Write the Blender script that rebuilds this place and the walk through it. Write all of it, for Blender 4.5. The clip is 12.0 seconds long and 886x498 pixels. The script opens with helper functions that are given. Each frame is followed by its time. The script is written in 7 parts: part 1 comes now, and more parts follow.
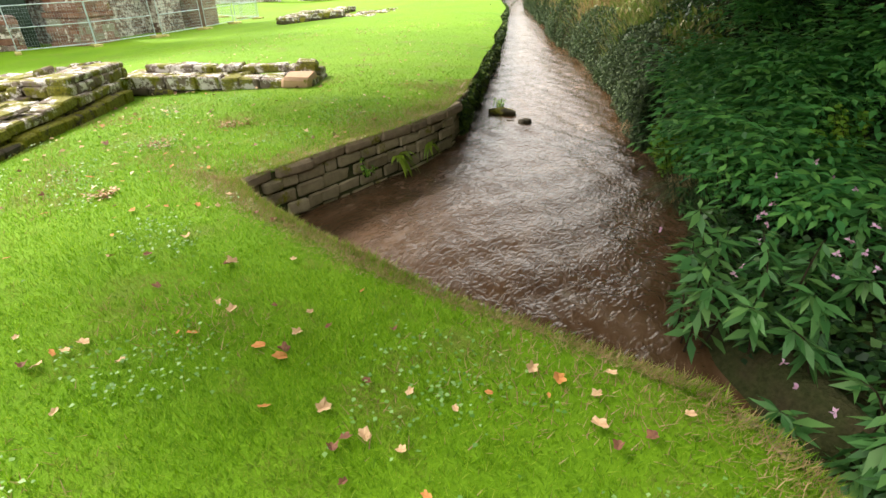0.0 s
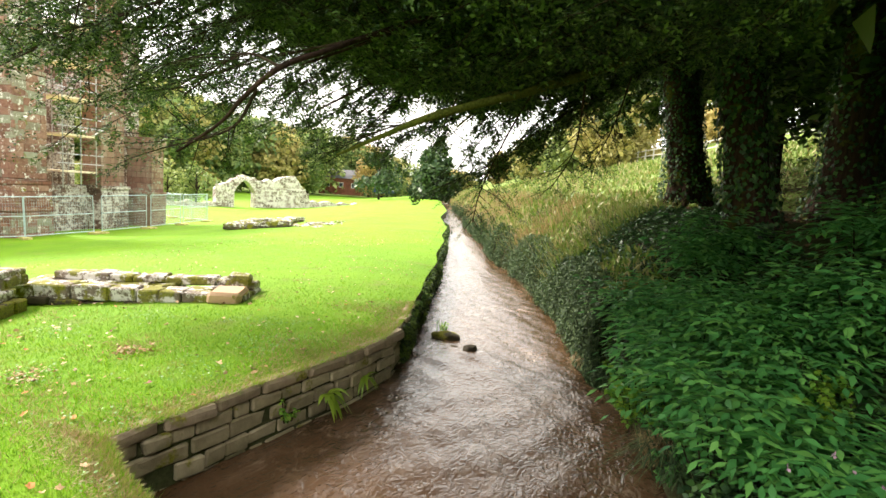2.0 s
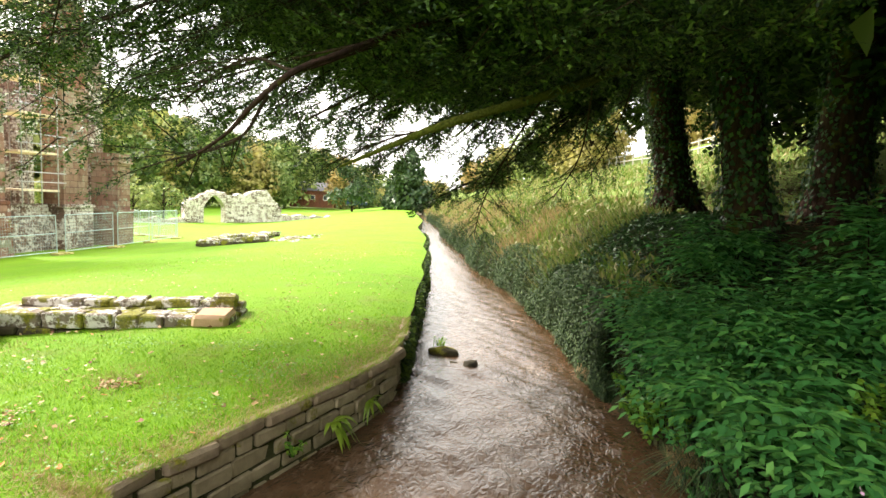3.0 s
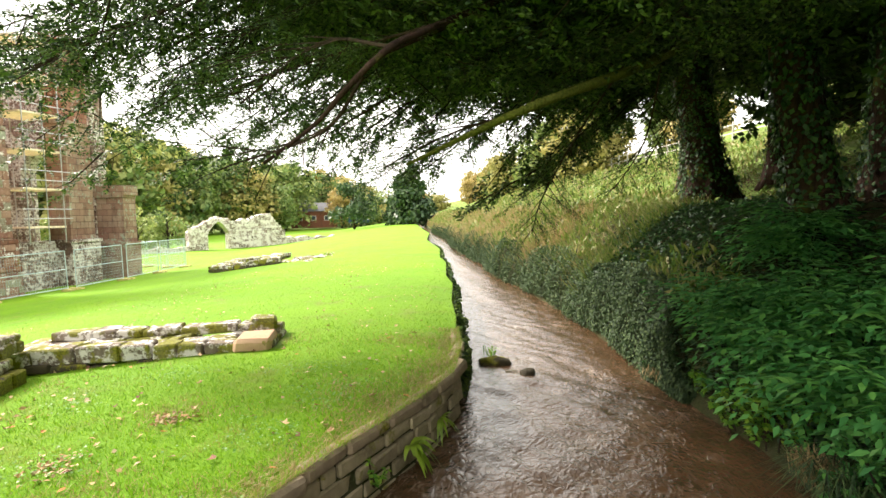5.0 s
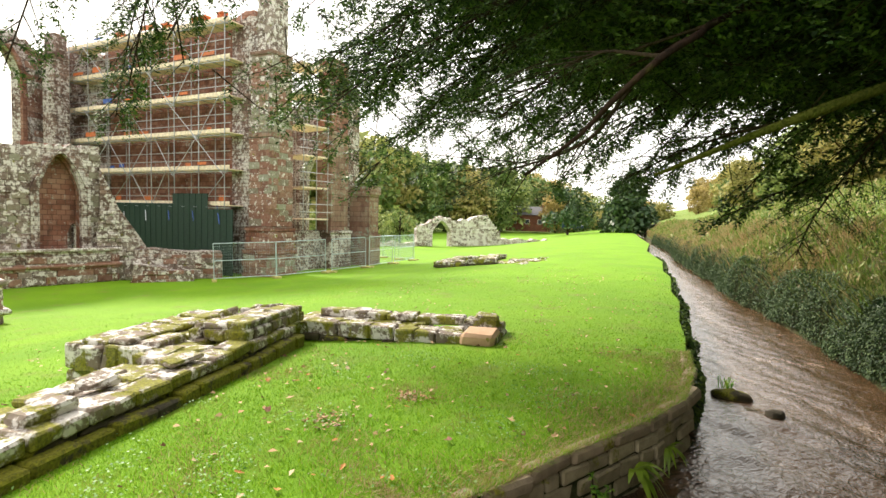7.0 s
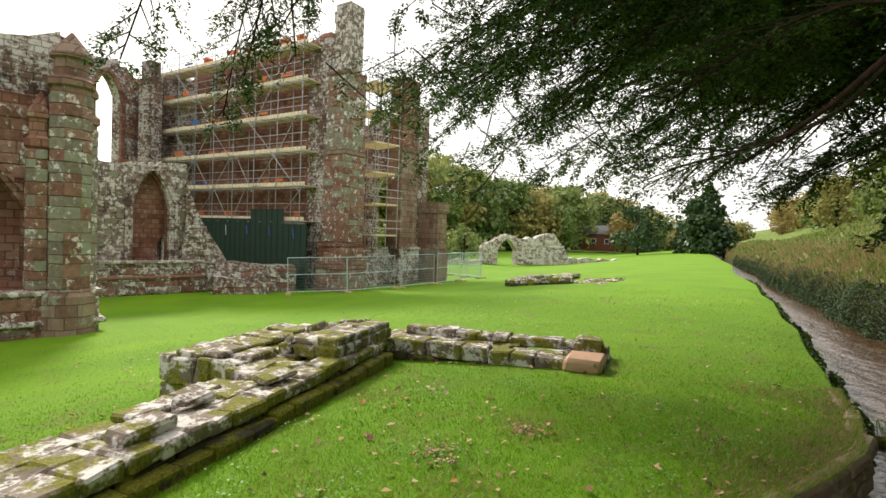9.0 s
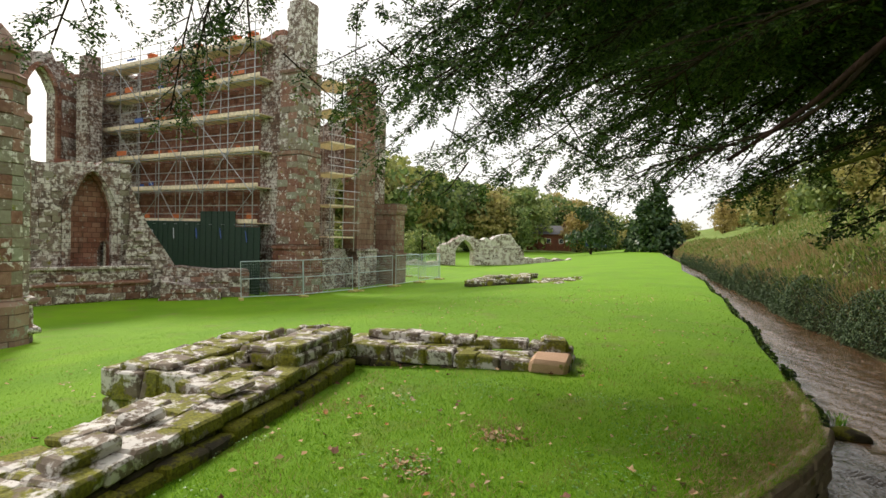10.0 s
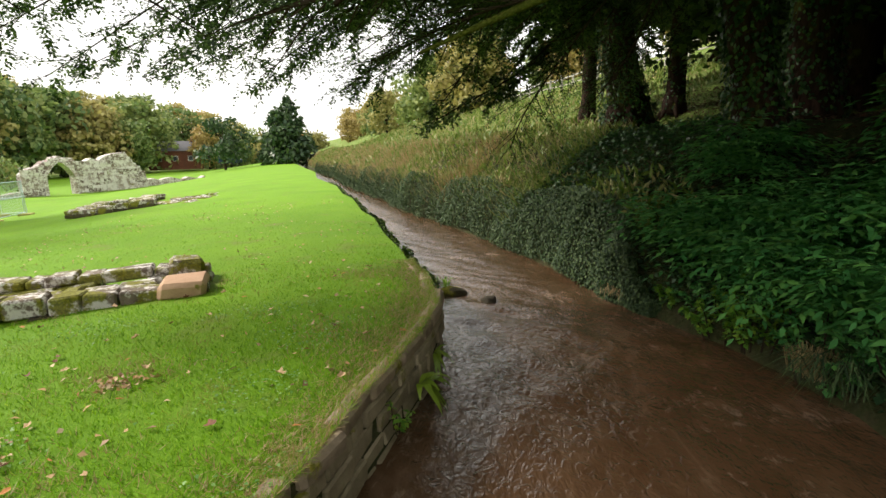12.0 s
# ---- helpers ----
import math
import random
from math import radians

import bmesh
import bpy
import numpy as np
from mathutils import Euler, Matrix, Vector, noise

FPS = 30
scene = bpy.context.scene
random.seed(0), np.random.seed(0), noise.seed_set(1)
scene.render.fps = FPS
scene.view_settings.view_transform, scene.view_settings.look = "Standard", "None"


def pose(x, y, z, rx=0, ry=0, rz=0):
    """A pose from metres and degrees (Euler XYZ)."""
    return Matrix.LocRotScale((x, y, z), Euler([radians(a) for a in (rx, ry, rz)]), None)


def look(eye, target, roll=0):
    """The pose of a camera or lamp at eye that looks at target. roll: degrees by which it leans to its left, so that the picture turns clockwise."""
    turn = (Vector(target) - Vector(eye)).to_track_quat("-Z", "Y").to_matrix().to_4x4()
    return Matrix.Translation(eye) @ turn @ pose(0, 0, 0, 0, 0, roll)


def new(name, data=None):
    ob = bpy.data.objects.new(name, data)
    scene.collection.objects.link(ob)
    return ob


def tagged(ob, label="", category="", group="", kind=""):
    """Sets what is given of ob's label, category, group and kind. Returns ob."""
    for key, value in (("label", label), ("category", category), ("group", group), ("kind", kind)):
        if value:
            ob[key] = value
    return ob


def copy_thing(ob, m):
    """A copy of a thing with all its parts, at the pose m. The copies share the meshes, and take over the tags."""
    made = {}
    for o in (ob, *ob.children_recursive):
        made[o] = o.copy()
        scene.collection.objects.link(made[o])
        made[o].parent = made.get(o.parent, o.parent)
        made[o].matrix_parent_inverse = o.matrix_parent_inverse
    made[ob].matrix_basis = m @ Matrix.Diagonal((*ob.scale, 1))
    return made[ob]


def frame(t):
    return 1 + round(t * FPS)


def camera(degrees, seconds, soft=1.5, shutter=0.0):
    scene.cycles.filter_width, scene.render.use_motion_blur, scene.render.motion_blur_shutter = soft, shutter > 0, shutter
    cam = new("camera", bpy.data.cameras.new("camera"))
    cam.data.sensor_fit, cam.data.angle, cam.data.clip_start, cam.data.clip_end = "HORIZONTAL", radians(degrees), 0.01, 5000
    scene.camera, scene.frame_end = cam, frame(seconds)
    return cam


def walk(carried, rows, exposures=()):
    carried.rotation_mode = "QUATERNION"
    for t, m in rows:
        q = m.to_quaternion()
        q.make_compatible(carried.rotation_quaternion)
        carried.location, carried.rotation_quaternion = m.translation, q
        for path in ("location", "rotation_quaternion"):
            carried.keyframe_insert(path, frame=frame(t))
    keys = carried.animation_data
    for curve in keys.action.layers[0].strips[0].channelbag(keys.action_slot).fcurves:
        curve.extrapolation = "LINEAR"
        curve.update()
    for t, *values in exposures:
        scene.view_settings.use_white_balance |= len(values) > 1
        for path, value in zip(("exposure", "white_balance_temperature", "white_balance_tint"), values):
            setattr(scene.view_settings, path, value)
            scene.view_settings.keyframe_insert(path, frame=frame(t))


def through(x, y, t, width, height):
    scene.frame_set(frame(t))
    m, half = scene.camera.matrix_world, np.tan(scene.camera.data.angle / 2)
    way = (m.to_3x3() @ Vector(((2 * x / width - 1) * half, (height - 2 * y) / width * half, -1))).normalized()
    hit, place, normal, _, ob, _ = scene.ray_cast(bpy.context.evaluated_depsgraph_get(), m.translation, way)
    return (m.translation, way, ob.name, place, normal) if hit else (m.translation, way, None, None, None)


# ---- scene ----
cam = camera(81.0, 12.0)
# seconds, eye, a point two metres ahead, roll
PATH = [
    (0, (1.841, 0.411, 1.721), (1.109, 2.009, 0.768), 0.23),
    (0.5, (1.904, 0.554, 1.894), (1.199, 2.321, 1.278), -1.71),
    (1, (1.829, 0.760, 1.855), (1.138, 2.570, 1.357), 0.17),
    (1.5, (1.658, 1.044, 1.840), (0.996, 2.892, 1.458), 2.73),
    (2, (1.480, 1.157, 1.882), (0.851, 3.043, 1.661), 3.97),
    (2.5, (1.268, 1.232, 1.888), (0.688, 3.137, 1.704), 3.79),
    (4.5, (0.466, 1.491, 1.771), (0.032, 3.436, 1.603), -0.16),
    (5, (0.308, 1.507, 1.735), (-0.233, 3.428, 1.605), -1.22),
    (5.5, (0.212, 1.492, 1.737), (-0.466, 3.369, 1.611), -0.09),
    (6, (0.163, 1.418, 1.753), (-0.695, 3.220, 1.633), 0.83),
    (6.5, (0.134, 1.370, 1.757), (-0.923, 3.063, 1.639), 1.44),
    (7, (0.142, 1.350, 1.769), (-1.106, 2.909, 1.654), 1.49),
    (7.5, (0.145, 1.307, 1.766), (-1.258, 2.727, 1.650), 1.37),
    (9.5, (-0.772, 1.452, 1.657), (-2.193, 2.859, 1.622), 2.26),
    (10, (-0.784, 1.482, 1.671), (-2.088, 2.997, 1.629), 1.53),
    (10.5, (-0.823, 1.786, 1.589), (-1.944, 3.441, 1.505), 1.19),
    (11, (-0.846, 1.945, 1.550), (-1.709, 3.742, 1.394), 0.16),
    (11.5, (-0.880, 1.965, 1.535), (-1.434, 3.870, 1.283), -0.36),
    (12, (-0.849, 1.901, 1.497), (-0.940, 3.865, 1.129), -1.60),
]
walk(cam, [(t, look(eye, target, roll)) for t, eye, target, roll in PATH],
     [(0, 1.28, 7200, 10), (2.5, 1.68, 7200, 10), (5.5, 1.45, 7200, 10), (7.5, 0.84, 7200, 10), (9.5, 0.17, 7000, 10), (10.5, 0.10, 7000, 10), (12, 0.62, 7000, 10)])

# ---- light ----
world = bpy.data.worlds.new("world")
scene.world = world
world.use_nodes = True
_nt = world.node_tree
_nt.nodes.clear()
_out = _nt.nodes.new("ShaderNodeOutputWorld")
_bg = _nt.nodes.new("ShaderNodeBackground")
_sky = _nt.nodes.new("ShaderNodeTexSky")
_sky.sky_type = "NISHITA"
_sky.sun_disc = False
SUN_EL, SUN_AZ = radians(38), radians(-75)
_sky.sun_elevation, _sky.sun_rotation = SUN_EL, SUN_AZ
_sky.air_density, _sky.dust_density = 1.0, 3.0
_co = _nt.nodes.new("ShaderNodeTexCoord")
_no = _nt.nodes.new("ShaderNodeTexNoise")
_no.inputs["Scale"].default_value = 2.2
_no.inputs["Detail"].default_value = 5
_ra = _nt.nodes.new("ShaderNodeValToRGB")
_ra.color_ramp.elements[0].position, _ra.color_ramp.elements[0].color = 0.3, (9.5, 9.9, 10.4, 1)
_ra.color_ramp.elements[1].position, _ra.color_ramp.elements[1].color = 0.6, (13.0, 13.0, 13.0, 1)
_mx = _nt.nodes.new("ShaderNodeMix")
_mx.data_type = "RGBA"
_mx.inputs[0].default_value = 0.85
_nt.links.new(_co.outputs["Generated"], _no.inputs["Vector"])
_nt.links.new(_no.outputs["Fac"], _ra.inputs["Fac"])
_nt.links.new(_sky.outputs[0], _mx.inputs[6])
_nt.links.new(_ra.outputs[0], _mx.inputs[7])
_nt.links.new(_mx.outputs[2], _bg.inputs["Color"])
_bg.inputs["Strength"].default_value = 0.1
_nt.links.new(_bg.outputs[0], _out.inputs[0])
_sun = new("sun", bpy.data.lights.new("sun", "SUN"))
_sun.data.energy, _sun.data.angle, _sun.data.color = 3.4, radians(10), (1.0, 0.96, 0.9)
_sun.matrix_world = look((0, 0, 30), (-30 * math.cos(SUN_EL) * math.sin(SUN_AZ), -30 * math.cos(SUN_EL) * math.cos(SUN_AZ), 30 - 30 * math.sin(SUN_EL)))


# ---- materials ----
class Mat:
    """A small node builder."""

    def __init__(self, name, rough=0.8, metal=0.0, spec=0.4):
        self.m = bpy.data.materials.new(name)
        self.m.use_nodes = True
        self.t = self.m.node_tree
        self.b = self.t.nodes["Principled BSDF"]
        self.b.inputs["Roughness"].default_value = rough
        self.b.inputs["Metallic"].default_value = metal
        self.b.inputs["Specular IOR Level"].default_value = spec
        self.pos = self.t.nodes.new("ShaderNodeTexCoord").outputs["Object"]

    def link(self, a, b):
        self.t.links.new(a, b)
        return self

    def world(self):
        return self.t.nodes.new("ShaderNodeNewGeometry").outputs["Position"]

    def noise(self, scale, detail=4, rough=0.6, vec=None, dist=0.0):
        n = self.t.nodes.new("ShaderNodeTexNoise")
        n.inputs["Scale"].default_value = scale
        n.inputs["Detail"].default_value = detail
        n.inputs["Roughness"].default_value = rough
        n.inputs["Distortion"].default_value = dist
        self.link(vec or self.pos, n.inputs["Vector"])
        return n.outputs["Fac"]

    def stretch(self, s, vec=None):
        n = self.t.nodes.new("ShaderNodeMapping")
        n.inputs["Scale"].default_value = s
        self.link(vec or self.pos, n.inputs["Vector"])
        return n.outputs["Vector"]

    def ramp(self, fac, *stops):
        n = self.t.nodes.new("ShaderNodeValToRGB")
        e = n.color_ramp.elements
        while len(e) < len(stops):
            e.new(0.5)
        for k, (p, c) in zip(e, stops):
            k.position, k.color = p, ((c, c, c, 1) if isinstance(c, (int, float)) else (*c, 1))
        self.link(fac, n.inputs["Fac"])
        return n.outputs["Color"]

    def mix(self, fac, a, b, mode="MIX"):
        n = self.t.nodes.new("ShaderNodeMix")
        n.data_type, n.blend_type = "RGBA", mode
        for v, i in ((fac, 0), (a, 6), (b, 7)):
            if isinstance(v, (int, float)):
                n.inputs[i].default_value = v if i == 0 else (v, v, v, 1)
            elif isinstance(v, tuple):
                n.inputs[i].default_value = (*v, 1)
            else:
                self.link(v, n.inputs[i])
        return n.outputs[2]

    def island(self):
        return self.t.nodes.new("ShaderNodeNewGeometry").outputs["Random Per Island"]

    def each(self):
        return self.t.nodes.new("ShaderNodeObjectInfo").outputs["Random"]

    def color(self, c):
        if isinstance(c, tuple):
            self.b.inputs["Base Color"].default_value = (*c, 1)
        else:
            self.link(c, self.b.inputs["Base Color"])
        return self

    def rough(self, c):
        return self.link(c, self.b.inputs["Roughness"])

    def bump(self, h, strength=0.5, dist=0.01):
        n = self.t.nodes.new("ShaderNodeBump")
        n.inputs["Strength"].default_value = strength
        n.inputs["Distance"].default_value = dist
        self.link(h, n.inputs["Height"])
        return self.link(n.outputs[0], self.b.inputs["Normal"])

    def leafy(self, amount=0.4):
        """Lets light through a thin leaf."""
        tr = self.t.nodes.new("ShaderNodeBsdfTranslucent")
        mx = self.t.nodes.new("ShaderNodeMixShader")
        mx.inputs[0].default_value = amount
        src = self.b.inputs["Base Color"]
        if src.is_linked:
            self.link(src.links[0].from_socket, tr.inputs["Color"])
        else:
            tr.inputs["Color"].default_value = src.default_value
        self.link(self.b.outputs[0], mx.inputs[1])
        self.link(tr.outputs[0], mx.inputs[2])
        self.link(mx.outputs[0], self.t.nodes["Material Output"].inputs["Surface"])
        return self


def leaf_mat(name, *cols, rough=0.5, through=0.3):
    m = Mat(name, rough)
    n = len(cols)
    m.color(m.ramp(m.island(), *[(i / max(1, n - 1), c) for i, c in enumerate(cols)]))
    return m.leafy(through).m


def crown_mat(name, a, b, c):
    """Leaves whose colour shifts from tree to tree and, less, from leaf to leaf."""
    m = Mat(name, 0.6)
    tree = m.ramp(m.each(), (0.0, a), (0.5, b), (1.0, c))
    m.color(m.mix(0.45, tree, m.ramp(m.island(), (0.0, tuple(v * 0.45 for v in a)), (0.5, b), (1.0, tuple(min(0.5, v * 1.5) for v in c)))))
    return m.leafy(0.35).m


def lawn_mat():
    m = Mat("lawn", 0.85, spec=0.2)
    w = m.world()
    a = m.ramp(m.noise(0.35, 5, vec=w), (0.3, (0.085, 0.215, 0.006)), (0.7, (0.175, 0.345, 0.009)))
    b = m.ramp(m.noise(60, 3, vec=w), (0.3, (0.09, 0.20, 0.006)), (0.7, (0.17, 0.33, 0.010)))
    c = m.mix(0.4, a, b)
    d = m.ramp(m.noise(1.3, 4, vec=w), (0.56, 0), (0.70, 0.55))
    m.color(m.mix(d, c, (0.17, 0.17, 0.05)))
    return m.bump(m.noise(90, 4, 0.8, vec=w), 0.7, 0.02).m


def grass_mat():
    m = Mat("grass_blades", 0.6, spec=0.25)
    w = m.world()
    c = m.ramp(m.island(), (0.0, (0.06, 0.17, 0.006)), (0.4, (0.14, 0.315, 0.008)), (0.8, (0.23, 0.44, 0.014)), (1.0, (0.36, 0.47, 0.06)))
    c = m.mix(m.ramp(m.noise(0.9, 4, vec=w), (0.4, 0), (0.65, 0.3)), c, (0.08, 0.21, 0.015))
    c = m.mix(m.ramp(m.noise(1.7, 5, 0.7, vec=w), (0.52, 0), (0.64, 0.7)), c, (0.30, 0.27, 0.09))
    m.color(c)
    return m.leafy(0.44).m


def soil_mat():
    m = Mat("bank_soil", 0.95, spec=0.15)
    w = m.world()
    a = m.ramp(m.noise(2.5, 6, vec=w), (0.3, (0.035, 0.028, 0.016)), (0.55, (0.03, 0.05, 0.012)), (0.75, (0.07, 0.05, 0.03)))
    m.color(m.mix(0.4, a, m.ramp(m.noise(30, 3, vec=w), (0.3, (0.02, 0.02, 0.01)), (0.7, (0.10, 0.08, 0.04)))))
    return m.bump(m.noise(14, 6, vec=w), 0.9, 0.06).m


def meadow_mat():
    m = Mat("rough_grass", 0.9, spec=0.15)
    w = m.world()
    a = m.ramp(m.noise(0.5, 6, vec=w), (0.3, (0.11, 0.22, 0.025)), (0.55, (0.18, 0.27, 0.05)), (0.75, (0.32, 0.26, 0.12)))
    m.color(m.mix(0.5, a, m.ramp(m.noise(8, 5, vec=w), (0.3, (0.05, 0.09, 0.02)), (0.7, (0.23, 0.27, 0.09)))))
    return m.bump(m.noise(6, 6, vec=w), 1.0, 0.2).m


def water_mat():
    m = Mat("muddy_water", 0.13, spec=0.5)
    w = m.world()
    v = m.stretch((1.0, 0.55, 1.0), w)
    n1 = m.noise(1.6, 6, 0.65, vec=v, dist=1.2)
    c = m.ramp(n1, (0.3, (0.060, 0.030, 0.014)), (0.55, (0.090, 0.050, 0.026)), (0.72, (0.15, 0.095, 0.058)))
    foam = m.mix(0.5, m.noise(5.5, 6, 0.75, vec=v, dist=2.2), m.noise(1.1, 4, vec=w))
    c = m.mix(m.ramp(foam, (0.56, 0), (0.66, 0.55)), c, (0.34, 0.27, 0.21))
    m.color(c)
    h = m.mix(0.5, m.noise(4.0, 3, 0.5, vec=v, dist=0.8), m.noise(15, 3, 0.5, vec=v, dist=1.4))
    return m.bump(h, 0.65, 0.045).m


def stone_mat(name, dark, mid, light, moss=0.0, lichen=0.0, wet=False, scale=1.0):
    m = Mat(name, 0.6 if wet else 0.88, spec=0.3)
    w = m.world()
    base = m.ramp(m.each(), (0.0, dark), (0.5, mid), (1.0, light))
    c = m.mix(0.5, base, m.ramp(m.noise(9 * scale, 6, vec=w), (0.3, dark), (0.7, light)))
    if lichen:
        c = m.mix(m.ramp(m.noise(5.5 * scale, 6, 0.7, vec=w), (0.58 - 0.2 * lichen, 0), (0.64 - 0.2 * lichen, 0.9)), c, (0.72, 0.69, 0.66))
    if moss:
        c = m.mix(m.ramp(m.noise(3.2 * scale, 6, 0.65, vec=w), (0.64 - 0.25 * moss, 0), (0.70 - 0.25 * moss, 0.95)), c,
                  m.ramp(m.noise(40, 3, vec=w), (0.3, (0.07, 0.075, 0.006)), (0.7, (0.27, 0.26, 0.02))))
    m.color(c)
    return m.bump(m.noise(28 * scale, 6, 0.7, vec=w), 0.7, 0.02).m


def masonry_mat(name, cols, lichen, brick=(0.55, 0.28), lich_col=(0.42, 0.40, 0.37)):
    """Coursed sandstone for walls that stay far off: blocks, joints, lichen and run-off streaks."""
    m = Mat(name, 0.9, spec=0.2)
    sep = m.t.nodes.new("ShaderNodeSeparateXYZ")
    m.link(m.pos, sep.inputs[0])
    add = m.t.nodes.new("ShaderNodeMath")
    m.link(sep.outputs[0], add.inputs[0]).link(sep.outputs[1], add.inputs[1])
    com = m.t.nodes.new("ShaderNodeCombineXYZ")
    m.link(add.outputs[0], com.inputs[0]).link(sep.outputs[2], com.inputs[1])
    br = m.t.nodes.new("ShaderNodeTexBrick")
    br.inputs["Scale"].default_value = 1.0
    br.inputs["Brick Width"].default_value, br.inputs["Row Height"].default_value = brick
    br.inputs["Mortar Size"].default_value = 0.018
    br.inputs["Mortar Smooth"].default_value = 0.4
    br.inputs["Bias"].default_value = 0.1
    br.inputs["Color1"].default_value, br.inputs["Color2"].default_value = (0, 0, 0, 1), (1, 1, 1, 1)
    br.inputs["Mortar"].default_value = (0.3, 0.3, 0.3, 1)
    wob = m.mix(0.02, com.outputs[0], m.t.nodes.new("ShaderNodeTexNoise").outputs["Color"], "ADD")
    m.link(wob, br.inputs["Vector"])
    blk = m.ramp(br.outputs["Color"], (0.0, cols[0]), (0.5, cols[1]), (1.0, cols[2]))
    c = m.mix(0.55, blk, m.ramp(m.noise(0.8, 6), (0.3, cols[0]), (0.5, cols[1]), (0.72, cols[2])))
    st = m.noise(1.6, 5, 0.7, vec=m.stretch((1, 1, 0.25)))
    c = m.mix(m.ramp(st, (0.55, 0), (0.75, 0.6)), c, (0.035, 0.03, 0.025))
    c = m.mix(m.ramp(m.mix(0.5, m.noise(0.55, 6, 0.8), m.noise(5.0, 6, 0.7)), (0.60 - 0.15 * lichen, 0), (0.66 - 0.15 * lichen, 0.9)), c, lich_col)
    c = m.mix(m.ramp(br.outputs["Fac"], (0.0, 0), (1.0, 0.45)), c, (0.05, 0.042, 0.035))
    m.color(c)
    return m.bump(m.mix(0.6, m.noise(7, 6, 0.7), m.ramp(br.outputs["Fac"], (0, 1.0), (1, 0.0))), 0.9, 0.05).m


def bark_mat(name, a, b, moss=0.0):
    m = Mat(name, 0.92, spec=0.15)
    w = m.world()
    c = m.ramp(m.noise(6, 6, vec=m.stretch((3, 3, 0.6), w)), (0.3, a), (0.7, b))
    if moss:
        c = m.mix(m.ramp(m.noise(2.5, 5, vec=w), (0.6 - moss * 0.3, 0), (0.7 - moss * 0.3, 0.9)), c,
                  m.ramp(m.noise(45, 3, vec=w), (0.3, (0.06, 0.08, 0.01)), (0.7, (0.16, 0.17, 0.03))))
    m.color(c)
    return m.bump(m.noise(14, 6, vec=m.stretch((3, 3, 0.6), w)), 0.9, 0.03).m


def plain_mat(name, col, rough=0.6, metal=0.0, var=0.25):
    m = Mat(name, rough, metal)
    lo, hi = tuple(c * (1 - var) for c in col), tuple(min(1, c * (1 + var)) for c in col)
    m.color(m.ramp(m.noise(6, 5), (0.3, lo), (0.7, hi)))
    return m.bump(m.noise(40, 3), 0.2, 0.004).m


LAWN, SOIL, MEADOW, WATER = lawn_mat(), soil_mat(), meadow_mat(), water_mat()
WALLSTONE = stone_mat("river_wall_stone", (0.15, 0.125, 0.075), (0.29, 0.24, 0.15), (0.42, 0.36, 0.24), moss=0.22, wet=True)
COPING = stone_mat("coping_stone", (0.16, 0.125, 0.085), (0.29, 0.225, 0.15), (0.40, 0.32, 0.22), moss=0.15)
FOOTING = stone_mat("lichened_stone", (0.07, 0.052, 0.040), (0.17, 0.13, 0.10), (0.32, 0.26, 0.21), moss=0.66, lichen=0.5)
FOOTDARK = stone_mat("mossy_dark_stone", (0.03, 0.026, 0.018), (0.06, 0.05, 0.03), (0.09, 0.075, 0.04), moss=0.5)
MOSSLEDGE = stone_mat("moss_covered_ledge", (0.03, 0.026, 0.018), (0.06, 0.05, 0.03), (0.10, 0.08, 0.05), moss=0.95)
PINKSTONE = stone_mat("pink_sandstone", (0.42, 0.25, 0.15), (0.50, 0.31, 0.20), (0.58, 0.38, 0.26), moss=0.05)
RED_MASON = masonry_mat("red_sandstone_masonry", ((0.09, 0.038, 0.028), (0.25, 0.110, 0.075), (0.38, 0.23, 0.175)), 0.35, (0.38, 0.25))
GREY_MASON = masonry_mat("grey_lichened_masonry", ((0.05, 0.034, 0.027), (0.16, 0.10, 0.08), (0.32, 0.22, 0.18)), 0.8, (0.34, 0.2), (0.66, 0.63, 0.60))
BUFF_MASON = masonry_mat("buff_sandstone_masonry", ((0.12, 0.055, 0.040), (0.26, 0.155, 0.115), (0.36, 0.28, 0.22)), 0.5, (0.62, 0.36), (0.30, 0.36, 0.28))
RUIN_MASON = masonry_mat("pale_ruin_masonry", ((0.10, 0.06, 0.05), (0.34, 0.25, 0.22), (0.62, 0.56, 0.52)), 0.85, (0.5, 0.3), (0.75, 0.72, 0.70))
RED_BLOCK = stone_mat("red_sandstone_block", (0.11, 0.045, 0.032), (0.25, 0.115, 0.08), (0.36, 0.22, 0.17), moss=0.02, lichen=0.10, scale=0.7)
BUFF_BLOCK = stone_mat("green_stained_block", (0.14, 0.10, 0.075), (0.27, 0.22, 0.165), (0.32, 0.34, 0.26), moss=0.12, lichen=0.08, scale=0.7)
GREY_BLOCK = stone_mat("grey_lichened_block", (0.075, 0.05, 0.04), (0.20, 0.145, 0.12), (0.36, 0.30, 0.26), moss=0.1, lichen=0.42, scale=0.8)
RUIN_BLOCK = stone_mat("pale_ruin_block", (0.16, 0.11, 0.095), (0.40, 0.33, 0.29), (0.62, 0.57, 0.53), moss=0.05, lichen=0.7, scale=0.4)
STEEL = plain_mat("galvanised_steel", (0.42, 0.44, 0.46), 0.4, 0.7)
FENCE_STEEL = plain_mat("fence_steel", (0.48, 0.58, 0.64), 0.5, 0.5)
BLUE_TUBE = plain_mat("blue_tube", (0.04, 0.10, 0.35), 0.5)
ORANGE_TUBE = plain_mat("orange_tube", (0.55, 0.15, 0.05), 0.5)
